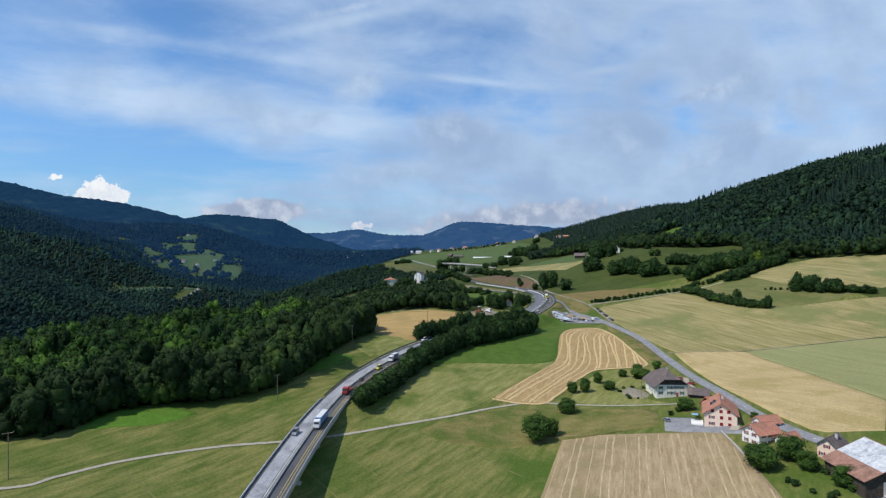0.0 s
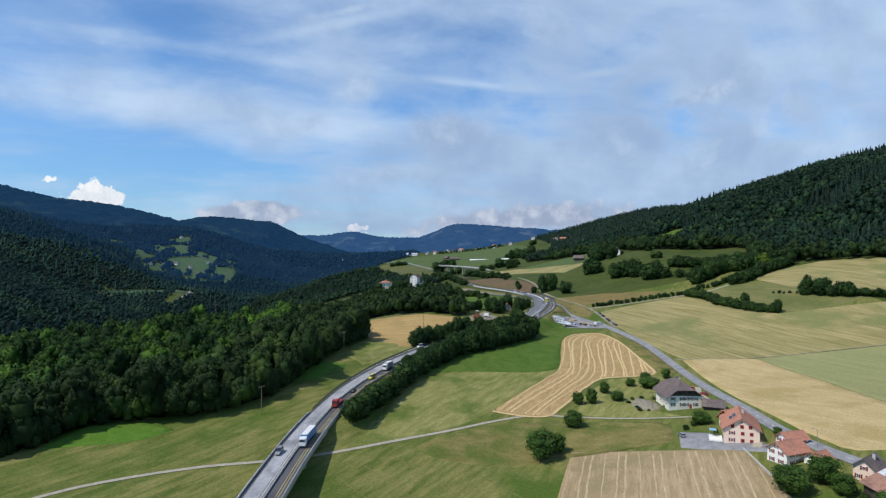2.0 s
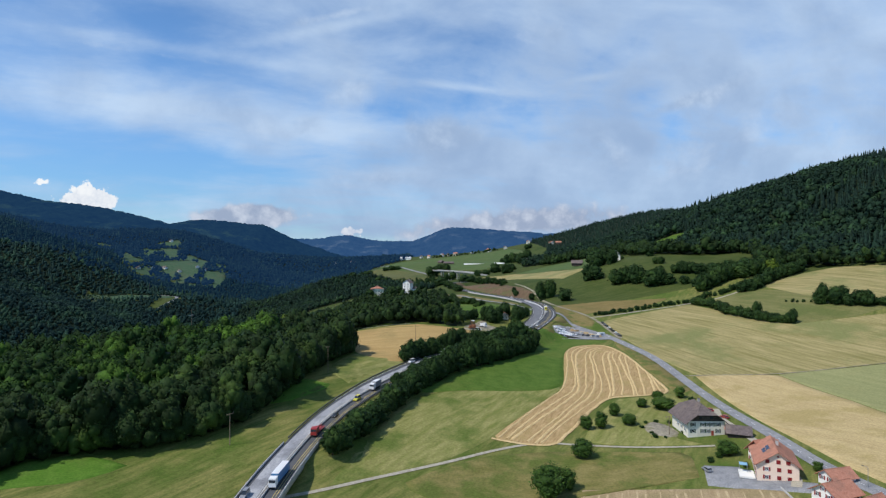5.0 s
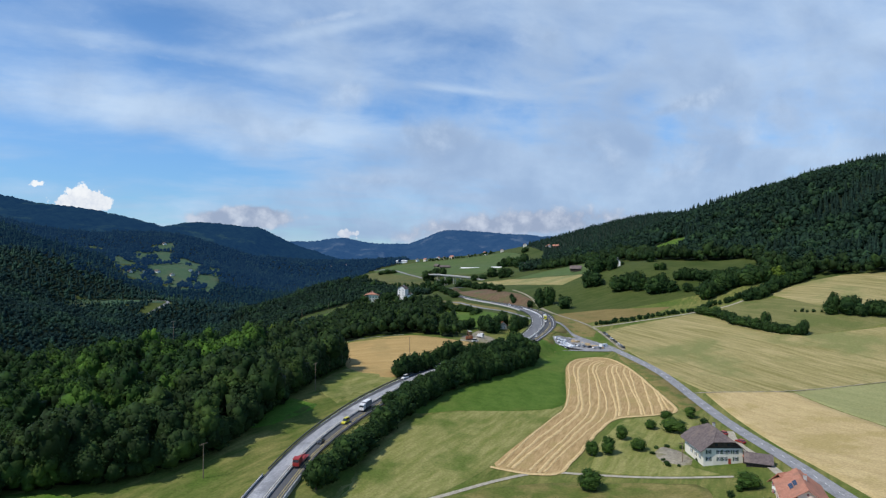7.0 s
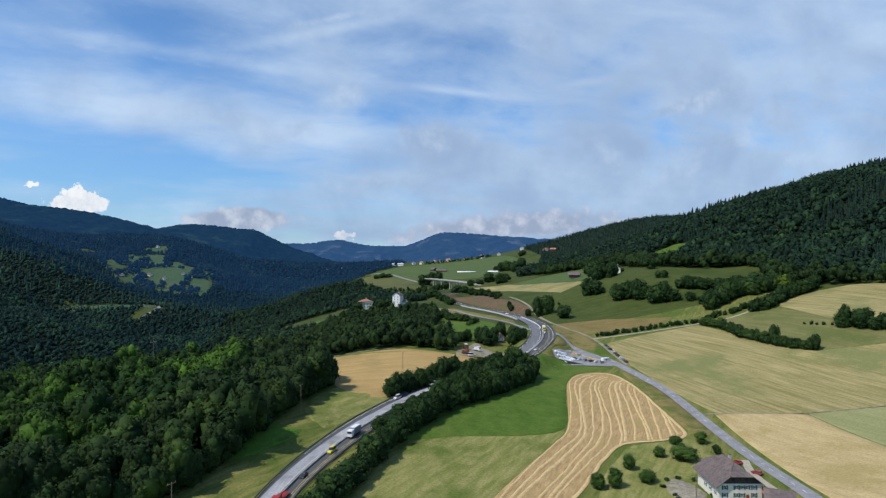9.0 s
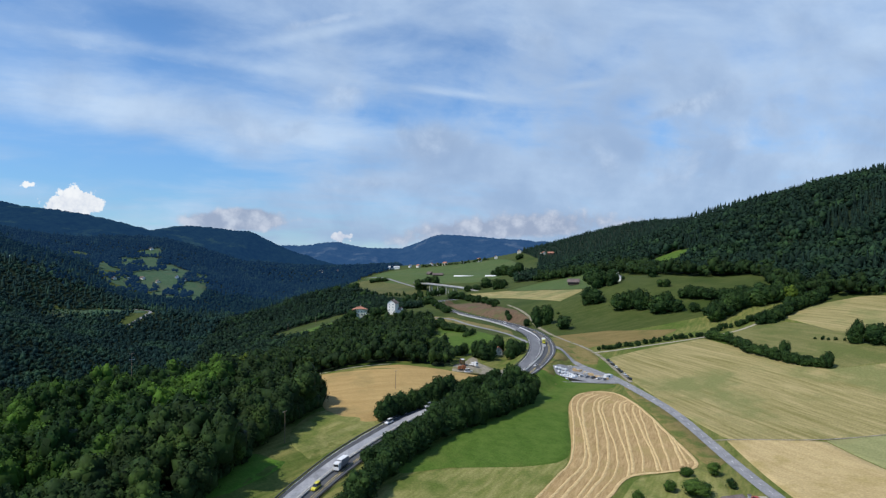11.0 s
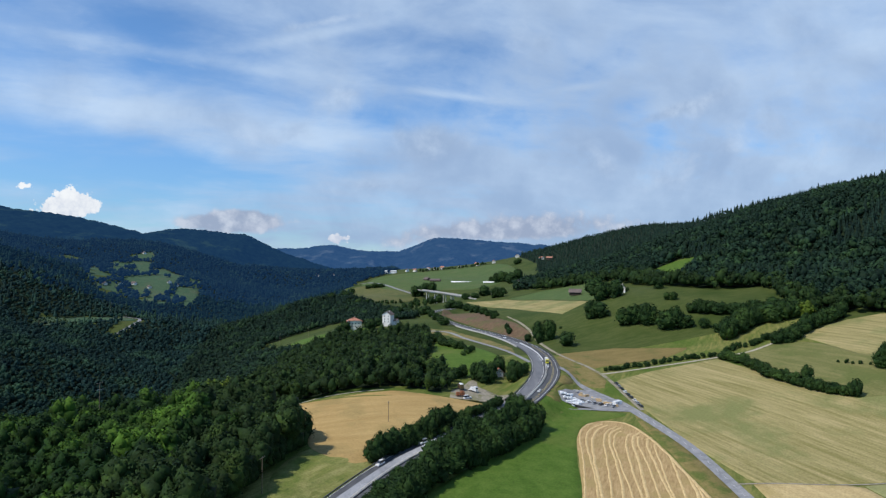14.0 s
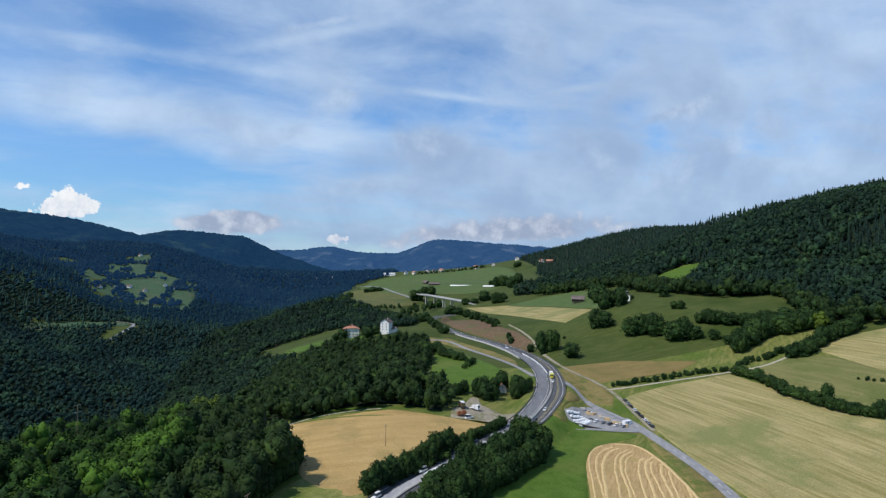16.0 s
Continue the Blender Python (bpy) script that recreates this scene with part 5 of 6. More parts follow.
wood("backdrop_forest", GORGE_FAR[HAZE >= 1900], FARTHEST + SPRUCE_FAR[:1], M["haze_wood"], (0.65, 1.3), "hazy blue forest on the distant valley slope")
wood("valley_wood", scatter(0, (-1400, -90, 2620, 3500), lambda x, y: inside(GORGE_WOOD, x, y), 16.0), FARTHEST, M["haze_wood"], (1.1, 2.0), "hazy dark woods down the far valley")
wood("hill_spruces", scatter(0, (230, 1300, 480, 1500), lambda x, y: inside(HILL_WOOD, x, y) & not_glade(x, y) & (x < 0.9 * y + 120) & (edge_gap(x * 0.5, y * 0.5) + 0.0022 * np.clip(x - 0.25 * y - 370, -250, 250) > 0.05), 8.6), SPRUCE, M["needle"], (0.50, 1.00), "dark spruce forest on the hillside")
wood("hill_broadleaves", scatter(0, (175, 1200, 480, 1450), lambda x, y: inside(HILL_WOOD, x, y) & not_glade(x, y) & (x < 0.9 * y + 120) & (edge_gap(x * 0.5, y * 0.5) + 0.0022 * np.clip(x - 0.25 * y - 370, -250, 250) < 0.16), 7.8), FARSMALL, M["leaf_hill"], (0.6, 1.5), "broadleaved fringe of the hillside forest")
wood("hill_spruces_far", scatter(0, (230, 1500, 1450, 2900), lambda x, y: inside(HILL_WOOD, x, y) & (x < 0.75 * y + 120), 15.0), SPRUCE_FAR + FARTHEST[:1], M["needle"], (0.5, 0.9), "distant spruce forest on the ridge")
FRINGE = spline([(205, 1170), (262, 1060), (292, 1000), (292, 870), (312, 795), (340, 775), (378, 762), (358, 690), (356, 640), (380, 598), (424, 562), (500, 530), (620, 490)], 6.5)
FRINGE = np.vstack([FRINGE + RNG.uniform(-3, 3, FRINGE.shape), FRINGE + np.array([9, 7]) + RNG.uniform(-4, 4, FRINGE.shape)])
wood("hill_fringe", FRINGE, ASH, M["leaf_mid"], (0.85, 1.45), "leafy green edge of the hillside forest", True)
GLADE_TREES = scatter(0, (-1300, -560, 1650, 2380), lambda x, y: inside(GLADES[0], x, y) & (edge_gap(x * 0.9, y * 0.45) > 0.16), 12.0)
# the clumps carry the same haze emission as the forest behind
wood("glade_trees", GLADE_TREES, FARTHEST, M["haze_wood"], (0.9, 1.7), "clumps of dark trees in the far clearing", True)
TERRACE = scatter(0, (-760, -560, 1140, 1560), lambda x, y: (inside(GLADES[4], x, y) & (edge_gap(x * 1.5, y * 1.5) > -0.12)) | inside([(-690, 1150), (-760, 1235), (-750, 1262), (-700, 1215), (-660, 1165)], x, y) & (edge_gap(x * 2, y * 2) > 0.1), 6.0)
wood("terrace_bushes", TERRACE, FARSMALL, M["leaf_dark"], (0.22, 0.45), "low light green bushes on the terraces of the far slope")
draped("road_far", [(-560, 1265), (-556, 1330), (-572, 1380), (-630, 1420)], 7.0, M["asphalt_old"], "bend of a pale road on the far slope", 0.4)
FAR_HEDGES = np.vstack([spline(p, 7.0) for p in ([(20, 1080), (-5, 1110), (-30, 1150)], [(-150, 1395), (-110, 1385), (-70, 1400), (-40, 1420)], [(0, 2650), (120, 2560), (260, 2480)], [(-60, 1195), (-20, 1215), (25, 1245), (50, 1290)], [(-30, 1240), (10, 1270)])])
FAR_HEDGES = FAR_HEDGES + RNG.uniform(-6, 6, FAR_HEDGES.shape)
wood("far_hedges", FAR_HEDGES, ASH, M["leaf_dark"], (0.65, 1.2), "dark tree clumps and hedges on the far green hill", True)

# ---------- buildings ----------
M["pink"] = mat("pink_render", (0.80, 0.62, 0.49), (0.85, 0.67, 0.54), 3)
M["cream"] = mat("cream_render", (0.72, 0.68, 0.57), (0.78, 0.74, 0.64), 3, c3=(0.66, 0.62, 0.53), size3=5)
M["render"] = mat("white_render", (0.78, 0.76, 0.71), (0.83, 0.81, 0.77), 3)
M["tile"] = mat("red_roof_tiles", (0.37, 0.165, 0.110), (0.47, 0.225, 0.155), 1.0, 0.35, bump=0.03, c3=(0.33, 0.17, 0.12), size3=4)
M["tile_brown"] = mat("brown_roof_tiles", (0.110, 0.088, 0.085), (0.165, 0.135, 0.128), 1.2, 0.35, bump=0.03, c3=(0.19, 0.15, 0.13), size3=5)
M["tile_rust"] = mat("rusty_roof_tiles", (0.27, 0.145, 0.105), (0.36, 0.205, 0.150), 1.5, 0.4, bump=0.03, c3=(0.20, 0.12, 0.09), size3=4)
M["sheet"] = mat("pale_roof_sheets", (0.48, 0.49, 0.50), (0.62, 0.63, 0.64), 3, 0.8, rough=0.6, c3=(0.36, 0.38, 0.41), size3=4)
M["plank"] = mat("dark_timber", (0.045, 0.036, 0.030), (0.085, 0.068, 0.055), 0.6, 0.2, bump=0.02)
M["glass"] = mat("window_glass", (0.020, 0.026, 0.034), (0.035, 0.045, 0.055), 2.0, rough=0.08, spec=0.6)
M["shutter"] = mat("red_shutters", (0.20, 0.020, 0.022), (0.26, 0.030, 0.030), 0.6, rough=0.7)
M["shutter_green"] = mat("dark_green_shutters", (0.045, 0.075, 0.055), (0.065, 0.10, 0.07), 0.6, rough=0.7)
M["panel"] = mat("solar_panel", (0.012, 0.018, 0.045), (0.020, 0.030, 0.065), 1.0, rough=0.15, spec=0.6)
M["red_door"] = mat("red_door", (0.28, 0.05, 0.03), (0.33, 0.07, 0.04), 0.8, rough=0.6)


def slab(bm, quad, thick):
    """A roof plane with thickness: four corners from above."""
    q = [Vector(p) for p in quad]
    n = (q[1] - q[0]).cross(q[-1] - q[0]).normalized()
    if n.z < 0:
        n = -n
    top = [bm.verts.new(p + n * thick) for p in q]
    low = [bm.verts.new(p) for p in q]
    bm.faces.new(top)
    bm.faces.new(low[::-1])
    for i in range(len(q)):
        j = (i + 1) % len(q)
        bm.faces.new((low[i], low[j], top[j], top[i]))
    return bm


def window(parent, p, out, along, w, h, shutters=None):
    """A window on a wall: p is its middle on the wall, out the wall's way out, along its way to the right."""
    m = Matrix((( *along, 0), (*out, 0), (0, 0, 1, 0), (0, 0, 0, 1))).transposed()
    m.translation = Vector(p)
    bm = bmesh.new()
    for x0, x1, z0, z1 in ((-w / 2, -w / 2 + 0.1, -h / 2, h / 2), (w / 2 - 0.1, w / 2, -h / 2, h / 2), (-w / 2 + 0.1, w / 2 - 0.1, h / 2 - 0.1, h / 2), (-w / 2 + 0.1, w / 2 - 0.1, -h / 2, -h / 2 + 0.1), (-0.05, 0.05, -h / 2 + 0.1, h / 2 - 0.1)):
        box(bm, x0, x1, -0.03, 0.08, z0, z1)
    bmesh.ops.transform(bm, matrix=m, verts=bm.verts)
    win = part("window", bm, M["white"], parent)
    bm = bmesh.new()
    box(bm, -w / 2 + 0.1, w / 2 - 0.1, -0.02, 0.03, -h / 2 + 0.1, h / 2 - 0.1)
    bmesh.ops.transform(bm, matrix=m, verts=bm.verts)
    part("pane", bm, M["glass"], win)
    if shutters:
        for sgn in (-1, 1):
            bm = bmesh.new()
            c = sgn * (w / 2 + w * 0.24)
            box(bm, c - w * 0.23, c + w * 0.23, 0.005, 0.07, -h / 2 - 0.05, h / 2 + 0.05, 0.01)
            bmesh.ops.transform(bm, matrix=m, verts=bm.verts)
            part("shutter", bm, shutters, win)
    return win


def house(name, x, y, turn, w, l, eave, ridge, wall, roof, label, windows=(), over=0.7, hip=0.0, z=None, shutters=None, chimney=True, gable_wall=None, down=1.2, category="house"):
    """A gabled house: front gable w wide facing local -y, ridge along +y, l long. windows: (side, along, up, w, h)."""
    z = height1(x, y) if z is None else z
    e = thing(name, x, y, z, turn, label, category)
    bm = bmesh.new()
    v = [bm.verts.new(p) for p in ((-w / 2, 0, -down), (w / 2, 0, -down), (w / 2, l, -down), (-w / 2, l, -down), (-w / 2, 0, eave), (w / 2, 0, eave), (w / 2, l, eave), (-w / 2, l, eave))]
    for f in ((0, 1, 5, 4), (1, 2, 6, 5), (2, 3, 7, 6), (3, 0, 4, 7), (3, 2, 1, 0), (4, 5, 6, 7)):
        bm.faces.new([v[i] for i in f])
    part("wall", bm, wall, e)
    k = (ridge - eave) / (w / 2)
    hz = ridge - hip * (ridge - eave)            # height of the hipped gable's eave
    hw = (ridge - hz) / k
    for yy, s in ((0, 1), (l, -1)):
        bm = bmesh.new()
        prof = [(-w / 2, eave + 0.01), (w / 2, eave + 0.01)] + ([(hw, hz), (-hw, hz)] if hip else [(0, ridge)])
        a = [bm.verts.new((px_, yy + 0.02 * s, pz - 0.02)) for px_, pz in prof]
        b = [bm.verts.new((px_, yy + 0.3 * s, pz - 0.02)) for px_, pz in prof]
        bm.faces.new(a if s > 0 else a[::-1])
        bm.faces.new(b[::-1] if s > 0 else b)
        for i in range(len(a)):
            j = (i + 1) % len(a)
            bm.faces.new((a[i], a[j], b[j], b[i]))
        part("gable", bm, gable_wall or wall, e)
    o = over
    back = hw * 1.1 if hip else 0.0              # how far the hip runs in from the gable
    for s in (-1, 1):
        bm = bmesh.new()
        xe, ze = s * (w / 2 + o), eave - o * k
        if hip:
            slab(bm, [(xe, -o, ze), (xe, l + o, ze), (s * hw, l + o, hz), (0, l - back, ridge), (0, back, ridge), (s * hw, -o, hz)], 0.18)
        else:
            slab(bm, [(xe, -o, ze), (xe, l + o, ze), (0, l + o, ridge), (0, -o, ridge)], 0.18)
        part("roof", bm, roof, e)
    if hip:
        for yy, yr in ((-o, back), (l + o, l - back)):
            bm = bmesh.new()
            slab(bm, [(-hw, yy, hz), (hw, yy, hz), (0, yr, ridge)], 0.18)
            part("roof", bm, roof, e)
    bm = bmesh.new()
    tube(bm, (0, -o * (0 if hip else 1) + back, ridge + 0.16), (0, l + o * (0 if hip else 1) - back, ridge + 0.16), 0.16, 0.16, 6)
    part("ridge_tiles", bm, roof, e)
    if chimney:
        bm = bmesh.new()
        box(bm, 0.6, 1.5, l * 0.55, l * 0.55 + 0.9, ridge - 1.6, ridge + 1.1, 0.04)
        c = part("chimney", bm, M["concrete"], e)
        bm = bmesh.new()
        box(bm, 0.5, 1.6, l * 0.55 - 0.1, l * 0.55 + 1.0, ridge + 1.1, ridge + 1.22)
        part("cap", bm, roof, c)
    for side, a, up, ww, hh in windows:
        if side == "f":
            window(e, (a, 0, up), (0, -1, 0), (1, 0, 0), ww, hh, shutters)
        elif side == "l":
            window(e, (-w / 2, a, up), (-1, 0, 0), (0, -1, 0), ww, hh, shutters)
        elif side == "r":
            window(e, (w / 2, a, up), (1, 0, 0), (0, 1, 0), ww, hh, shutters)
    return e


# the old farmhouse
farm = house("farmhouse", 115.4, 299, -2, 15.4, 18, 6.0, 12.0, M["cream"], M["tile_brown"], "large cream farmhouse with a brown half-hipped roof",
             [("f", a, u_, 1.15, 1.5) for a in (-5.6, -1.4, 0.6, 4.9) for u_ in (1.9, 4.6)] + [("f", 2.4, 4.6, 1.15, 1.5)] + [("l", a, u_, 1.0, 1.3) for a in (3, 7, 11) for u_ in (1.8, 4.4)],
             1.5, 0.55, -2.6, M["shutter_green"], True, M["plank"])
bm = bmesh.new()
box(bm, 2.0, 3.1, -0.10, 0.02, 0.0, 2.1, 0.02)
part("door", bm, M["red_door"], farm, "red front door")
for a in (-2.5, 2.2):
    bm = bmesh.new()
    box(bm, a - 0.5, a + 0.5, -0.12, 0.03, 7.0, 7.9, 0.02)
    part("attic_window", bm, M["glass"], farm)
house("wagon_shed", 123.4, 297.0, -116, 6.0, 8.5, 2.3, 4.5, M["plank"], M["tile_brown"], "low dark timber wagon shed with a brown roof", (), 0.8, 0, -2.0, None, False, category="shed")
house("lean_to", 124.6, 297.2, -2, 3.0, 3.2, 2.6, 3.5, M["plank"], M["tile"], "small timber lean-to with a red roof", (), 0.4, 0, -2.0, None, False, category="shed")
# the pink house with red shutters and its rear wing
pink = house("pink_house", 115.7, 247.3, -23, 12.4, 19, 6.4, 10.6, M["pink"], M["tile"], "tall pink rendered house with red shutters and tiled roof",
             [("f", -3.4, u_, 1.15, 1.25) for u_ in (2.0, 4.7)] + [("l", a, u_, 1.0, 1.2) for a in (3, 6, 9, 12, 15) for u_ in (2.0, 4.9)],
             0.9, 0, -3.2, M["shutter"])
for a, u_ in ((0.3, 2.0), (3.4, 2.0), (0.3, 4.7), (3.4, 4.7), (-3.2, 7.3), (0.1, 7.3), (3.0, 7.3), (0.0, 9.1)):
    s_ = 0.26 if u_ > 9 else 0.62
    bm = bmesh.new()
    box(bm, a - s_, a + s_, -0.09, 0.03, u_ - s_, u_ + s_ * 1.1, 0.02)
    part("closed_shutter", bm, M["shutter"], pink, "closed red window shutter")
for i, (a, b) in enumerate(((-3.9, 6.0), (-2.7, 6.9), (-3.9, 8.2), (-2.7, 9.1))):
    bm = bmesh.new()
    k = (10.6 - 6.4) / 6.2
    z0 = 10.6 + k * a + 0.26
    slab(bm, [(a, b, z0), (a + 1.05, b, z0 + 1.05 * k), (a + 1.05, b + 1.9, z0 + 1.05 * k), (a, b + 1.9, z0)], 0.06)
    part("solar_panel", bm, M["panel"], pink, "dark blue solar panel")
house("rear_wing", 118.6, 266.5, -72, 6.6, 8, 5.4, 8.6, M["render"], M["tile"], "white rear house with timber gable and red roof", [("f", a, u_, 1.1, 1.3) for a in (-2.0, 1.0) for u_ in (1.8, 4.2)], 1.1, 0, -3.2, M["shutter"], True, M["plank"])
for i in range(2):
    bm = bmesh.new()
    box(bm, -6.6, -5.9, 4 + 4 * i, 6.4 + 4 * i, 2.9, 3.05, 0.02)
    part("balcony", bm, M["wood"], pink)
M["awning"] = mat("awning_cloth", (0.22, 0.42, 0.58), (0.28, 0.48, 0.64), 1.0)
terrace = thing("garden_terrace", 109.4, 255.5, height1(109.4, 255.5) + 0.45, -23, "white paved terrace with a blue awning beside the pink house", "terrace")
bm = bmesh.new()
box(bm, -2.4, 2.4, -3.6, 3.6, -0.4, 0.22, 0.04)
part("paving", bm, M["render"], terrace)
bm = bmesh.new()
box(bm, -2.2, 0.4, 0.6, 3.6, 2.7, 2.8, 0.03)
part("awning", bm, M["awning"], terrace, "pale blue awning")
for a, c in ((-2.1, 0.7), (0.3, 0.7), (-2.1, 3.5), (0.3, 3.5)):
    bm = bmesh.new()
    tube(bm, (a, c, 0.2), (a, c, 2.75), 0.05, 0.05, 8)
    part("post", bm, M["steel"], terrace)
# the white house group
white = house("white_house", 117.4, 226.6, -70, 7.8, 10.5, 5.2, 7.9, M["render"], M["tile"], "white rendered house with red shutters and tiled roof",
              [("f", a, u_, 1.1, 1.35) for a in (-2.0, 1.6) for u_ in (1.6, 4.3)] + [("f", -0.2, 6.2, 0.9, 1.0)] + [("r", a, u_, 1.1, 1.3) for a in (2.5, 5.5, 8.5) for u_ in (1.6, 4.2)], 0.9, 0, -3.0, M["shutter"], False)
house("garage_wing", 126.2, 221.0, -66, 5.6, 7, 3.2, 5.2, M["render"], M["tile"], "low white wing with a red tiled roof", [("f", 0, 1.7, 1.1, 1.2)], 0.7, 0, -2.2, None, False)
house("rear_house", 127.0, 240.0, -76, 5.6, 9, 4.2, 6.2, M["render"], M["tile"], "long white house with a red tiled roof by the road", [("f", -1.3, 3.4, 1.1, 1.3), ("f", 1.5, 3.4, 1.1, 1.3), ("r", 3, 3.0, 1.1, 1.2), ("r", 7, 3.0, 1.1, 1.2)], 0.8, 0, -2.0, M["shutter"], False)
# grey-roofed house and barn
house("grey_house", 133.2, 206, -55, 6.2, 8.5, 4.8, 7.4, M["pink"], M["tile_brown"], "small pinkish house with a dark grey roof", [("f", -1.5, 1.6, 1.1, 1.3), ("f", 1.5, 1.6, 1.1, 1.3), ("f", 0, 4.4, 1.1, 1.2)], 0.9, 0, -1.2, M["shutter"])
barn = house("barn", 141, 178.5, 0, 28, 19, 5.0, 11.5, M["plank"], M["tile_rust"], "big dark timber barn with rusty tiles and pale roof sheets", (), 1.0, 0, -2.6, None, False, category="barn")
k = 6.5 / 14.0
for i in range(6):
    for j in range(2):
        bm = bmesh.new()
        y0_, x0_ = -0.9 + 3.45 * i, -9.3 + 4.55 * j
        z0 = 11.5 + k * x0_ + 0.21
        slab(bm, [(x0_, y0_, z0), (x0_ + 4.5, y0_, z0 + 4.5 * k), (x0_ + 4.5, y0_ + 3.4, z0 + 4.5 * k), (x0_, y0_ + 3.4, z0)], 0.08)
        part("roof_sheet", bm, M["sheet"], barn, "pale weathered roof sheet")
bm = bmesh.new()
box(bm, -8.5, -3.5, -0.12, 0.05, -0.6, 4.2, 0.03)
part("barn_door", bm, M["concrete"], barn, "wide pale sliding door")
bm = bmesh.new()
box(bm, -0.16, 0.16, 0, 25.2, -1.0, 0.40, 0.03)
wall_g = part("garden_wall", bm, M["concrete"], None)
wall_g.location = (110.2, 217, height1(111.5, 229) + 0.1)
wall_g.rotation_euler = (0.03, 0, -0.13)
tagged(wall_g, "low pale garden wall beside the stubble field", "wall", kind="structure")
# houses up the valley
villa = house("villa", -80, 905, 8, 19, 14, 9.0, 13.5, M["cream"], M["tile"], "cream villa with a red hipped roof on the hill", [("f", a, u_, 1.5, 2.0) for a in (-6, -2, 2, 6) for u_ in (2.4, 6.2)], 1.2, 0.8, height1(-80, 905) + 2.5, down=6.0)
house("tall_house", -38, 893, -20, 11, 12, 15.0, 19.0, M["render"], M["tile_brown"], "tall white house among dark trees", [("f", a, u_, 1.4, 1.7) for a in (-2.5, 2.5) for u_ in (6, 9.5, 13)] + [("l", 6, 12, 1.4, 1.7)], 0.8, 0)
house("white_annex", -24, 900, 60, 7, 10, 4.5, 7.0, M["render"], M["tile_brown"], "low white annex beside the tall house", (), 0.6, 0, None, None, False)
house("cottage", 63, 572, 10, 7, 9, 3.6, 6.6, M["cream"], M["tile"], "small cottage with a red roof among trees", [("f", -1.6, 1.7, 1.0, 1.2), ("f", 1.6, 1.7, 1.0, 1.2)], 0.8)
house("chalet", 224, 938, 70, 10, 15, 3.6, 7.4, M["plank"], M["tile_brown"], "dark timber chalet on the hill pasture", (), 1.2, 0, None, None, False)
house("chalet", 240, 822, -20, 9, 10, 7.0, 10.5, M["render"], M["tile_brown"], "white gabled farmhouse among dark trees", [("f", a, u_, 1.2, 1.5) for a in (-2, 2) for u_ in (2.2, 5)], 1.0)
house("chalet", 222, 822, 30, 7, 9, 5.0, 8.0, M["render"], M["plank"], "white house hidden among dark trees", (), 0.8, 0, None, None, False)
for x, y, t_, w_, l_, e_, r_, m_, rf in ((30, 1862, 30, 12, 22, 5, 10, "plank", "tile_brown"), (62, 1830, 80, 11, 30, 4, 8, "plank", "tile_brown"), (202, 1345, -30, 12, 14, 9, 14, "render", "tile_brown"), (436, 2205, 10, 14, 24, 7, 12, "cream", "tile"),
                                         (456, 2145, 60, 12, 22, 5, 9, "plank", "tile"), (400, 2530, 0, 14, 16, 9, 14, "cream", "tile"), (-100, 2750, 80, 14, 50, 7, 11, "render", "sheet"), (-50, 2735, 20, 12, 16, 8, 13, "render", "tile_brown"),
                                         (-12, 2690, 50, 12, 14, 8, 13, "cream", "tile"), (36, 2670, -20, 14, 18, 10, 15, "render", "tile"), (70, 2660, 30, 12, 14, 7, 12, "cream", "tile_brown"), (106, 2630, 60, 14, 18, 8, 13, "cream", "tile"),
                                         (170, 2570, 10, 12, 14, 8, 12, "render", "tile_brown"), (238, 2520, 40, 14, 16, 9, 14, "render", "tile"), (300, 2500, 0, 12, 16, 8, 13, "cream", "tile")):
    house("hill_house", x, y, t_, w_, l_, e_, r_, M[m_], M[rf], "small distant %s house on the green hillside" % {"plank": "dark timber", "render": "white rendered", "cream": "cream rendered"}[m_], (), 0.9, 0, None, None, False, None, 3.0)
for x0, y0, x1, y1 in ((92, 1790, 150, 1765), (165, 1640, 215, 1625)):
    bm = bmesh.new()
    L_ = math.hypot(x1 - x0, y1 - y0)
    a_ = math.degrees(math.atan2(y1 - y0, x1 - x0))
    for i in range(12):
        q = [math.pi * i / 12, math.pi * (i + 1) / 12]
        slab(bm, [(0, 4 * math.cos(q[0]), 3 * math.sin(q[0])), (L_, 4 * math.cos(q[0]), 3 * math.sin(q[0])), (L_, 4 * math.cos(q[1]), 3 * math.sin(q[1])), (0, 4 * math.cos(q[1]), 3 * math.sin(q[1]))], 0.05)
    g_ = thing("greenhouse", x0, y0, height1((x0 + x1) / 2, (y0 + y1) / 2) - 0.5, a_, "long white polytunnel greenhouse on the pasture", "greenhouse")
    part("cover", bm, M["white"], g_)


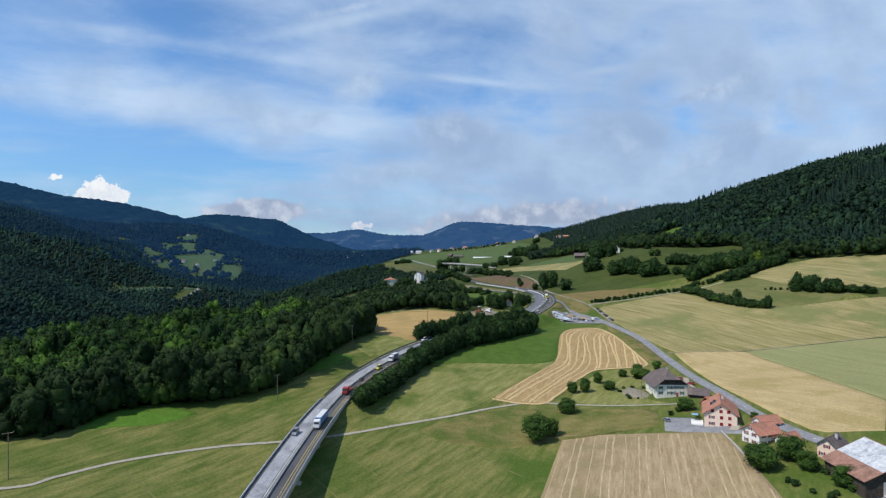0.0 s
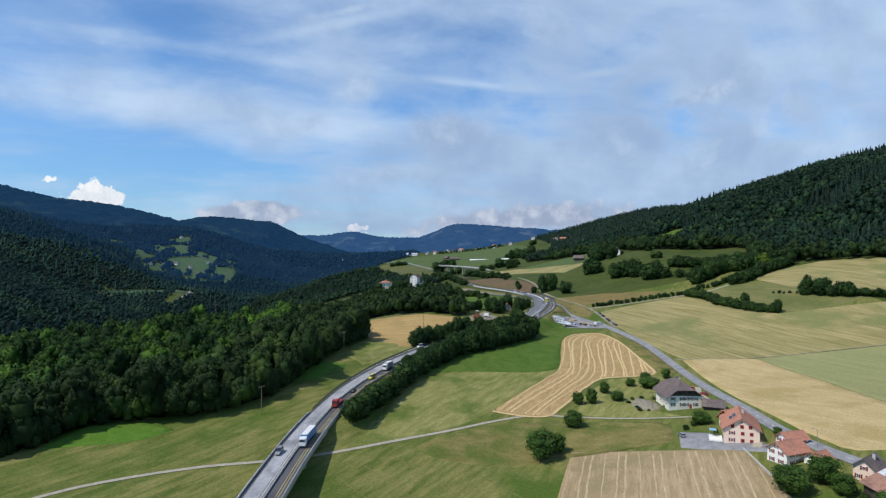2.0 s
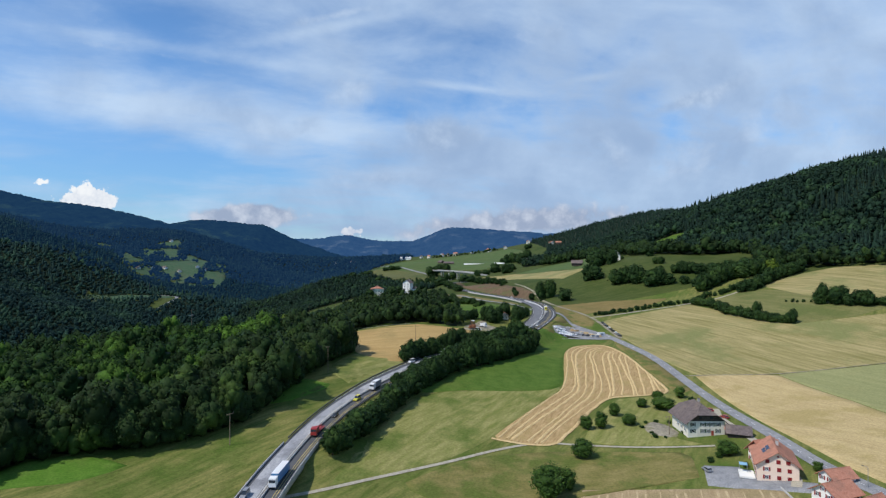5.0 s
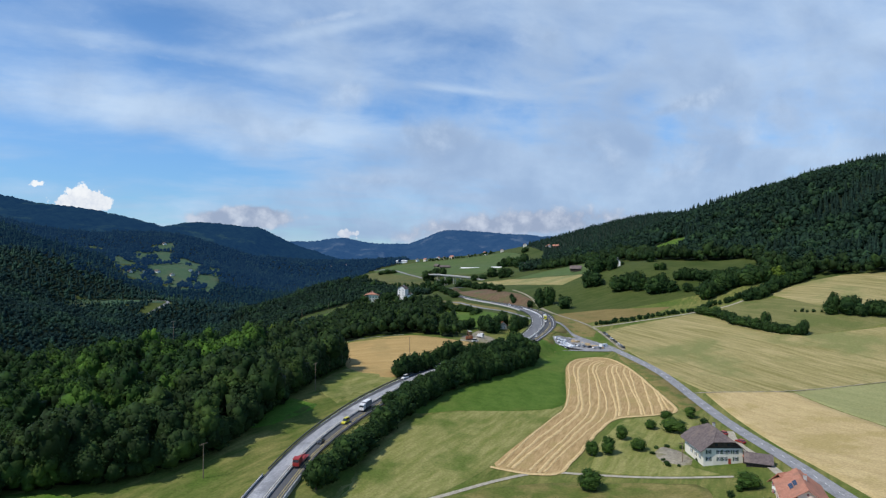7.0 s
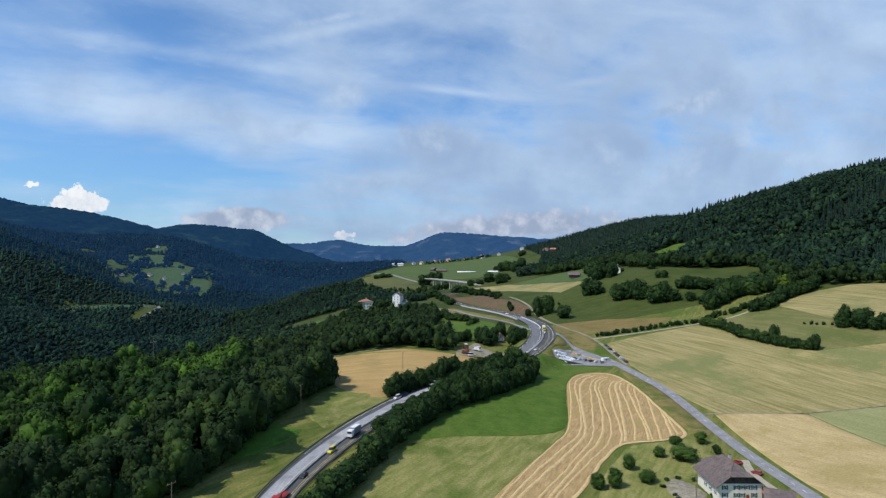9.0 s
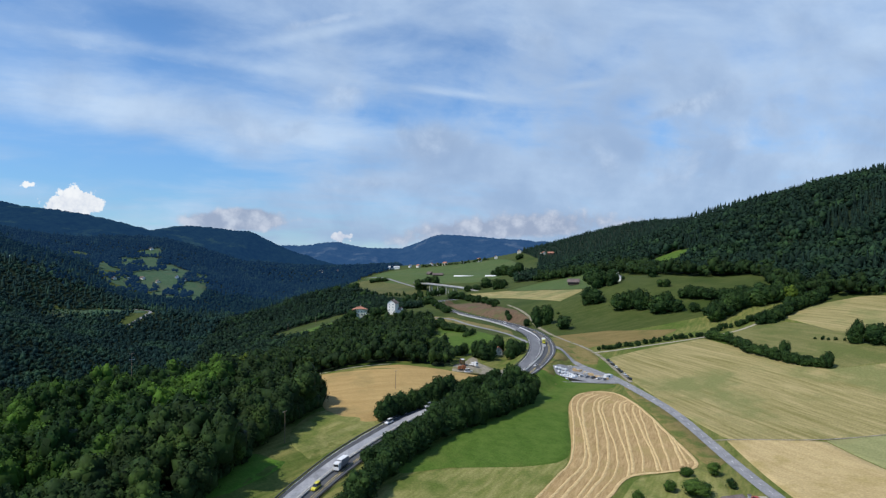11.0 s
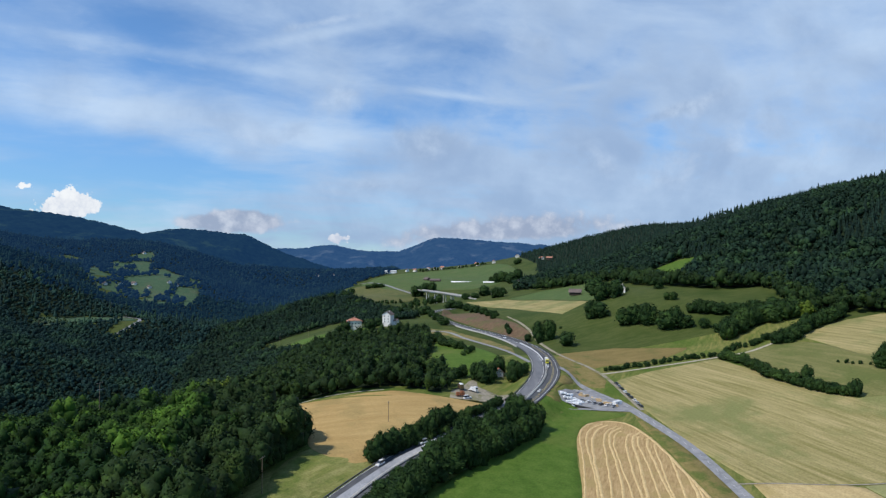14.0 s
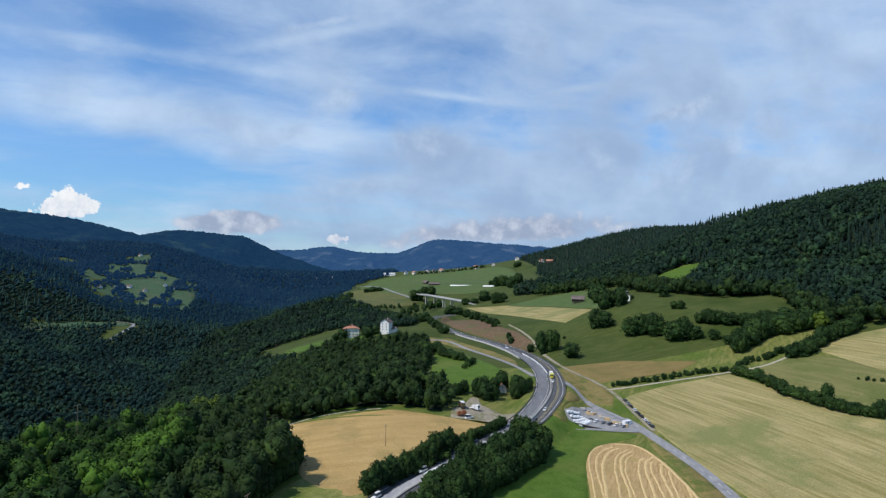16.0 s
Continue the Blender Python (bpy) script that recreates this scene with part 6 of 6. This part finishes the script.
def far_viaduct():
    C = spline([(112, 1235, 33), (88, 1290, 35.5), (70, 1335, 36.5), (28, 1480, 36), (2, 1560, 35.0), (-14, 1602, 33.5)], 12.0)
    S = sides(C)
    v = thing("far_viaduct", 40, 1440, height1(40, 1440), 0, "distant concrete motorway viaduct on tall piers", "viaduct")
    inv = v.matrix_basis.inverted()
    n = len(C)

    def strip(name, l, r, lo, hi):
        rows = [np.column_stack([C[:, :2] + S * o, C[:, 2] + h]) for o, h in ((l, lo), (l, hi), (r, hi), (r, lo))]
        k = np.arange(n - 1)
        F = np.vstack([np.stack([a * n + k, b * n + k, b * n + k + 1, a * n + k + 1], 1) for a, b in ((0, 1), (1, 2), (2, 3), (3, 0))])
        ob = new(name, tri_mesh(name, np.vstack(rows), F, M["concrete"]))
        ob.parent, ob.matrix_parent_inverse = v, inv
    strip("deck_slab", -6, 6, -1.2, 0)
    strip("girder", -3, 3, -3.4, -1.2)
    strip("parapet", -6, -5.7, 0, 0.9)
    strip("parapet", 5.7, 6, 0, 0.9)
    for y in (1340, 1382, 1440, 1503):
        k = int(np.abs(C[:, 1] - y).argmin())
        g = height1(C[k, 0], C[k, 1])
        for o in (-2.6, 2.6):
            bm = bmesh.new()
            q = C[k, :2] + S[k] * o
            tube(bm, (q[0], q[1], g - 2), (q[0], q[1], C[k, 2] - 3.3), 1.1, 1.1, 12)
            p = part("pier", bm, M["concrete"], v)
            p.matrix_parent_inverse = inv


far_viaduct()
draped("road_hilltop", [(-14, 1600), (-45, 1690), (-91, 1800), (-140, 1880), (-190, 1960), (-215, 2060)], 7.0, M["asphalt_old"], "pale road leading off the far viaduct along the hill", 1.4, 8.0)

# ---------- power poles ----------


def pole(x, y, h, turn, label):
    e = thing("power_pole", x, y, height1(x, y), turn, label, "power pole", "power line poles")
    bm = bmesh.new()
    tube(bm, (0, 0, -0.8), (0, 0, h), 0.19, 0.12, 10)
    part("post", bm, M["wood"], e)
    bm = bmesh.new()
    box(bm, -1.6, 1.6, -0.09, 0.09, h - 0.45, h - 0.25, 0.02)
    part("crossarm", bm, M["wood"], e)
    for a in (-1.45, 0, 1.45):
        bm = bmesh.new()
        tube(bm, (a, 0, h - 0.25), (a, 0, h + 0.12), 0.07, 0.05, 8)
        part("insulator", bm, M["steel"], e)
    return e


POLES = [(-143, 195, 15.5, 40), (-78, 279, 12.2, 60), (-57, 372.5, 14.2, 70), (-12, 457.5, 10.8, 75)]
for x, y, h, t_ in POLES:
    pole(x, y, h, t_, "weathered wooden power pole with a crossarm")
mast = pole(-164.5, 457, 30.5, 60, "tall grey mast with two crossarms rising out of the wood")
bm = bmesh.new()
box(bm, -2.1, 2.1, -0.1, 0.1, 26.6, 26.85, 0.02)
part("crossarm", bm, M["steel"], mast)
pole(-206, 1040, 19, 60, "tall power pole on the far meadow slope")
pole(-158, 1010, 17, 60, "tall power pole on the far meadow slope")
for x, y in ((-712, 1282), (-646, 1412), (-560, 1300)):
    pole(x, y, 27, 50, "tall mast of a power line across the far wood")
pole(102, 305, 8.0, 10, "thin wooden pole beside the farm garden")
lamp = thing("street_lamp", 136.6, 234.3, height1(136.6, 234.3), 160, "slender grey street lamp beside the country road", "street lamp")
bm = bmesh.new()
tube(bm, (0, 0, -0.5), (0, 0, 6.6), 0.10, 0.06, 10)
part("post", bm, M["steel"], lamp)
bm = bmesh.new()
tube(bm, (0, 0, 6.5), (1.3, 0, 6.9), 0.05, 0.04, 8)
part("arm", bm, M["steel"], lamp)
bm = bmesh.new()
box(bm, 1.1, 1.8, -0.14, 0.14, 6.82, 6.98, 0.04)
part("lamp_head", bm, M["rail_dark"], lamp)

# ---------- vehicles ----------
M["paint_white"] = mat("white_car_paint", (0.72, 0.72, 0.72), (0.78, 0.78, 0.78), 1.0, rough=0.3, spec=0.5)
M["paint_dark"] = mat("dark_car_paint", (0.025, 0.028, 0.034), (0.04, 0.044, 0.052), 1.0, rough=0.3, spec=0.5)
M["paint_grey"] = mat("grey_car_paint", (0.22, 0.23, 0.25), (0.28, 0.29, 0.31), 1.0, rough=0.3, spec=0.5)
M["paint_red"] = mat("red_paint", (0.30, 0.025, 0.020), (0.36, 0.035, 0.028), 1.0, rough=0.35, spec=0.5)
M["paint_yellow"] = mat("yellow_paint", (0.62, 0.56, 0.03), (0.70, 0.64, 0.06), 1.0, rough=0.35, spec=0.5)
M["paint_blue"] = mat("blue_paint", (0.035, 0.16, 0.36), (0.05, 0.20, 0.42), 1.0, rough=0.4, spec=0.5)
M["paint_rust"] = mat("rusty_orange_paint", (0.26, 0.10, 0.05), (0.33, 0.14, 0.07), 0.8, rough=0.6)
M["rubber"] = mat("rubber", (0.02, 0.02, 0.02), (0.03, 0.03, 0.03), 0.5)


def wheels(e, xs, half, r):
    for x in xs:
        for s in (-1, 1):
            bm = bmesh.new()
            tube(bm, (x, s * (half - 0.22), r), (x, s * half, r), r, r, 14)
            w = part("wheel", bm, M["rubber"], e)
            bm = bmesh.new()
            tube(bm, (x, s * (half - 0.05), r), (x, s * (half + 0.02), r), r * 0.55, r * 0.5, 10)
            part("rim", bm, M["steel"], w)


def extrude_profile(bm, prof, half, inset=None):
    """A side view drawn in x and z, as thick as the vehicle is wide."""
    a = [bm.verts.new((x, -(half if inset is None else inset[i]), z)) for i, (x, z) in enumerate(prof)]
    b = [bm.verts.new((x, (half if inset is None else inset[i]), z)) for i, (x, z) in enumerate(prof)]
    bm.faces.new(a)
    bm.faces.new(b[::-1])
    for i in range(len(prof)):
        j = (i + 1) % len(prof)
        bm.faces.new((a[i], b[i], b[j], a[j]))


def car(x, y, z, turn, paint, label, group="", van=False):
    e = thing("van" if van else "car", x, y, z, turn, label, "van" if van else "car", group)
    L_, h0, h1 = (5.2, 1.15, 2.3) if van else (4.3, 0.88, 1.45)
    bm = bmesh.new()
    extrude_profile(bm, [(-L_ / 2, 0.30), (L_ / 2, 0.30), (L_ / 2, h0 * 0.72), (L_ / 2 - 0.25, h0 * 0.86), (L_ * 0.22, h0), (-L_ / 2 + 0.1, h0), (-L_ / 2, h0 * 0.8)], 0.88)
    part("body", bm, paint, e)
    bm = bmesh.new()
    r = -L_ / 2 + (0.08 if van else 0.45)
    extrude_profile(bm, [(r, h0), (L_ * 0.24, h0), (L_ * 0.10, h1 - 0.08), (r + 0.3, h1 - 0.08)], 0.8, [0.82, 0.82, 0.68, 0.68])
    part("windows", bm, M["glass"], e)
    bm = bmesh.new()
    box(bm, r + 0.25, L_ * 0.12, -0.70, 0.70, h1 - 0.10, h1, 0.03)
    part("roof", bm, paint, e)
    for s in (-0.6, 0.6):
        bm = bmesh.new()
        box(bm, L_ / 2 - 0.03, L_ / 2 + 0.03, s - 0.16, s + 0.16, h0 * 0.56, h0 * 0.74, 0.01)
        part("headlight", bm, M["white"], e)
    wheels(e, (-L_ * 0.30, L_ * 0.30), 0.88, 0.33)
    return e


def lorry(x, y, z, turn, cab_paint, box_paint, label, length=15.0, flat=False):
    e = thing("lorry", x, y, z, turn, label, "lorry")
    h = length / 2
    bm = bmesh.new()
    extrude_profile(bm, [(h - 2.3, 0.9), (h, 0.6), (h, 1.9), (h - 0.25, 3.3), (h - 2.3, 3.5)], 1.22)
    cab = part("cab", bm, cab_paint, e)
    bm = bmesh.new()
    box(bm, h - 0.22, h + 0.02, -1.08, 1.08, 1.95, 2.85, 0.02)
    part("windscreen", bm, M["glass"], cab)
    bm = bmesh.new()
    box(bm, -h, h - 2.4, -0.5, 0.5, 0.75, 1.05)
    part("chassis", bm, M["rail_dark"], e)
    if flat:
        bm = bmesh.new()
        box(bm, -h, h - 2.8, -1.22, 1.22, 1.05, 1.3, 0.02)
        part("bed", bm, box_paint, e)
        bm = bmesh.new()
        box(bm, h - 5.2, h - 3.0, -0.7, 0.7, 1.3, 3.0, 0.1)
        tube(bm, (h - 4, 0, 2.8), (-h + 1, 0, 2.2), 0.22, 0.16, 8)
        part("crane", bm, box_paint, e)
    else:
        bm = bmesh.new()
        box(bm, -h, h - 2.7, -1.26, 1.26, 1.1, 3.95, 0.06)
        b = part("cargo_box", bm, box_paint, e)
        bm = bmesh.new()
        box(bm, -h + 0.1, h - 2.8, -1.2, 1.2, 3.96, 4.02)
        part("roof_panel", bm, M["paint_white"], b)
    wheels(e, (h - 1.3, -h + 1.2, -h + 2.5, -h + 3.8), 1.22, 0.5)
    return e


def on_motorway(y, off, lift=0.06):
    """A place and a heading on the motorway for traffic that comes towards the camera's end."""
    k = int(np.abs(MOTORWAY[:, 1] - y).argmin())
    c, s = MOTORWAY[k], MW_SIDE[k]
    heading = math.degrees(math.atan2(s[0], -s[1]))
    off = off + (D[k] if off > 0 else D[k] * 0.3)
    return c[0] + s[0] * off, c[1] + s[1] * off, c[2] + lift, heading + 180


def drive(kind, y, off, *a, back=False, **k):
    x_, y_, z_, t_ = on_motorway(y, off)
    return kind(x_, y_, z_, t_ + (180 if back else 0), *a, **k)


drive(lorry, 247, 2.4, M["paint_white"], M["paint_blue"], "articulated lorry with white cab and blue trailer", 15.0)
drive(lorry, 292, 2.4, M["paint_red"], M["paint_red"], "red crane lorry on the motorway", 11.0, True)
drive(car, 335, 2.4, M["paint_yellow"], "bright yellow van on the motorway", van=True)
drive(car, 312, 2.4, M["paint_dark"], "dark car following a lorry on the motorway")
drive(car, 236, -4.8, M["paint_grey"], "grey works van on the milled carriageway", van=True)
drive(lorry, 352, 2.4, M["paint_white"], M["paint_grey"], "white tanker lorry on the motorway", 9.0)
drive(car, 404, -5.3, M["paint_white"], "white van on the dark outer lane", van=True)
drive(lorry, 426, 2.0, M["paint_white"], M["paint_white"], "white lorry half hidden by trees", 10.0)
drive(car, 430, -5.3, M["paint_white"], "white pickup on the dark outer lane", van=True)
drive(car, 458, 2.6, M["paint_white"], "white van near the copse", van=True)
drive(car, 585, 1.5, M["paint_white"], "white car on the motorway bend")
drive(lorry, 604, 1.5, M["paint_yellow"], M["paint_white"], "yellow and white lorry on the bend", 9.0)
drive(car, 522, 3.5, M["paint_white"], "white car at the motorway junction")
drive(car, 505, 3.5, M["paint_dark"], "dark car at the motorway junction")
drive(car, 760, -2.0, M["paint_white"], "white van far up the motorway", van=True)
# cars parked nose to tail along the lane
for i, (y, p) in enumerate(((553, "dark"), (547.5, "grey"), (542, "dark"), (535, "white"), (529, "dark"), (523.5, "dark"), (517, "white"), (511.5, "grey"), (506, "dark"))):
    car(144.2, y, height1(144.2, y) + 0.3, 92 + (i % 3), M["paint_" + p], "%s car parked nose to tail beside the gravel lane" % p, "parked cars along the lane")
car(133.5, 335, height1(133.5, 335) + 0.25, 110, M["paint_red"], "dark red car parked on the village lane")
car(134.5, 322, height1(134.5, 322) + 0.25, 120, M["paint_red"], "red car parked behind the farmhouse")
car(129.5, 277, height1(129.5, 277) + 0.25, 30, M["paint_dark"], "dark car parked by the wagon shed")
car(99, 263, height1(99, 263) + 0.22, 100, M["paint_grey"], "grey car parked in the farm court")
car(133, 175.5, height1(133, 175.5) + 0.15, 85, M["paint_white"], "white van parked in front of the barn", van=True)
car(129.5, 176, height1(129.5, 176) + 0.15, 80, M["paint_dark"], "black car parked in front of the barn")
car(135, 169.5, height1(135, 169.5) + 0.15, 10, M["paint_blue"], "blue car parked beside the barn")
lorry(32, 531, height1(32, 531) + 0.3, 100, M["paint_dark"], M["earth"], "dark brown lorry parked in the lay-by", 8.0)
lorry(40, 529.5, height1(40, 529.5) + 0.3, -40, M["paint_white"], M["paint_white"], "small white lorry parked in the lay-by", 6.5, True)
lorry(30.5, 513.5, height1(30.5, 513.5) + 0.3, 15, M["paint_rust"], M["paint_rust"], "orange-brown digger lorry parked in the lay-by", 5.5, True)
car(35, 511, height1(35, 511) + 0.3, 20, M["paint_white"], "white van parked in the lay-by", van=True)

# ---------- the building yard ----------
M["film"] = mat("white_film", (0.70, 0.71, 0.72), (0.80, 0.81, 0.82), 1.2, 0.4, rough=0.5, bump=0.03)
M["stack"] = mat("stacked_timber", (0.42, 0.30, 0.16), (0.54, 0.40, 0.23), 0.8, 0.3)
rnd = random.Random(11)
for i in range(5):
    for j in range(4):
        x, y = 97.8 + 1.25 * i + 2.7 * j, 522.0 - 2.25 * i + 2.5 * j
        bm = bmesh.new()
        hh = rnd.uniform(0.7, 1.3)
        box(bm, -1.0, 1.0, -1.2, 1.2, 0, hh, 0.14)
        box(bm, -0.7, 0.8, -0.9, 1.0, hh, hh + rnd.uniform(0.2, 0.5), 0.12)
        e = thing("wrapped_pallet", x, y, height1(x, y) + 0.42, -62 + rnd.uniform(-5, 5), "white film-wrapped pallet stacked in the yard", "pallet", "wrapped pallets in the yard")
        part("load", bm, M["film"], e)
for i in range(14):
    x, y = 112.5 + 1.35 * i + rnd.uniform(-1, 1), 541 - 2.3 * i + rnd.uniform(-2.5, 2.5)
    bm = bmesh.new()
    for q in range(3):
        box(bm, -1.6, 1.6, -0.9 + 0.1 * q, 0.9 - 0.1 * q, 0.45 * q, 0.45 * q + 0.4, 0.03)
    e = thing("material_stack", x, y, height1(x, y) + 0.42, rnd.uniform(0, 180), "stack of building timber in the yard", "stack", "material stacks in the yard")
    part("boards", bm, M["stack"] if i % 3 else M["concrete"], e)
for i in range(6):
    x, y = 112.0 + 3.3 * i, 524 - 2.9 * i
    car(x, y, height1(x, y) + 0.45, 35 + rnd.uniform(-8, 8), M["paint_" + ("dark", "white", "grey")[i % 3]], "%s car parked in the building yard" % ("dark", "white", "grey")[i % 3], "cars in the yard")
e = thing("site_cabin", 131.5, 513, height1(131.5, 513) + 0.42, 30, "white site cabin beside the access lane", "cabin")
bm = bmesh.new()
box(bm, -3, 3, -1.25, 1.25, 0, 2.6, 0.05)
part("body", bm, M["paint_white"], e)
bm = bmesh.new()
box(bm, -0.6, 0.6, -1.30, -1.2, 1.0, 1.9, 0.02)
part("window", bm, M["glass"], e)
for x, y, t_ in ((-867, 1899, 20), (-835, 1923, 70), (-787, 1910, 40), (-727, 1949, 0), (-755, 1968, 30), (-893, 1868, 60), (-1040, 2430, 50), (-486, 2985, 15), (-462, 2950, 65), (-440, 2965, 35), (-412, 2925, 5), (-398, 2945, 75), (-372, 2905, 45)):
    house("hamlet_house", x, y, t_, 11, 14, 6, 10, M["render"] if t_ % 20 else M["cream"], M["tile_brown"], "small pale farmhouse in the far forest clearing", (), 0.9, 0, None, None, False, None, 4.0)
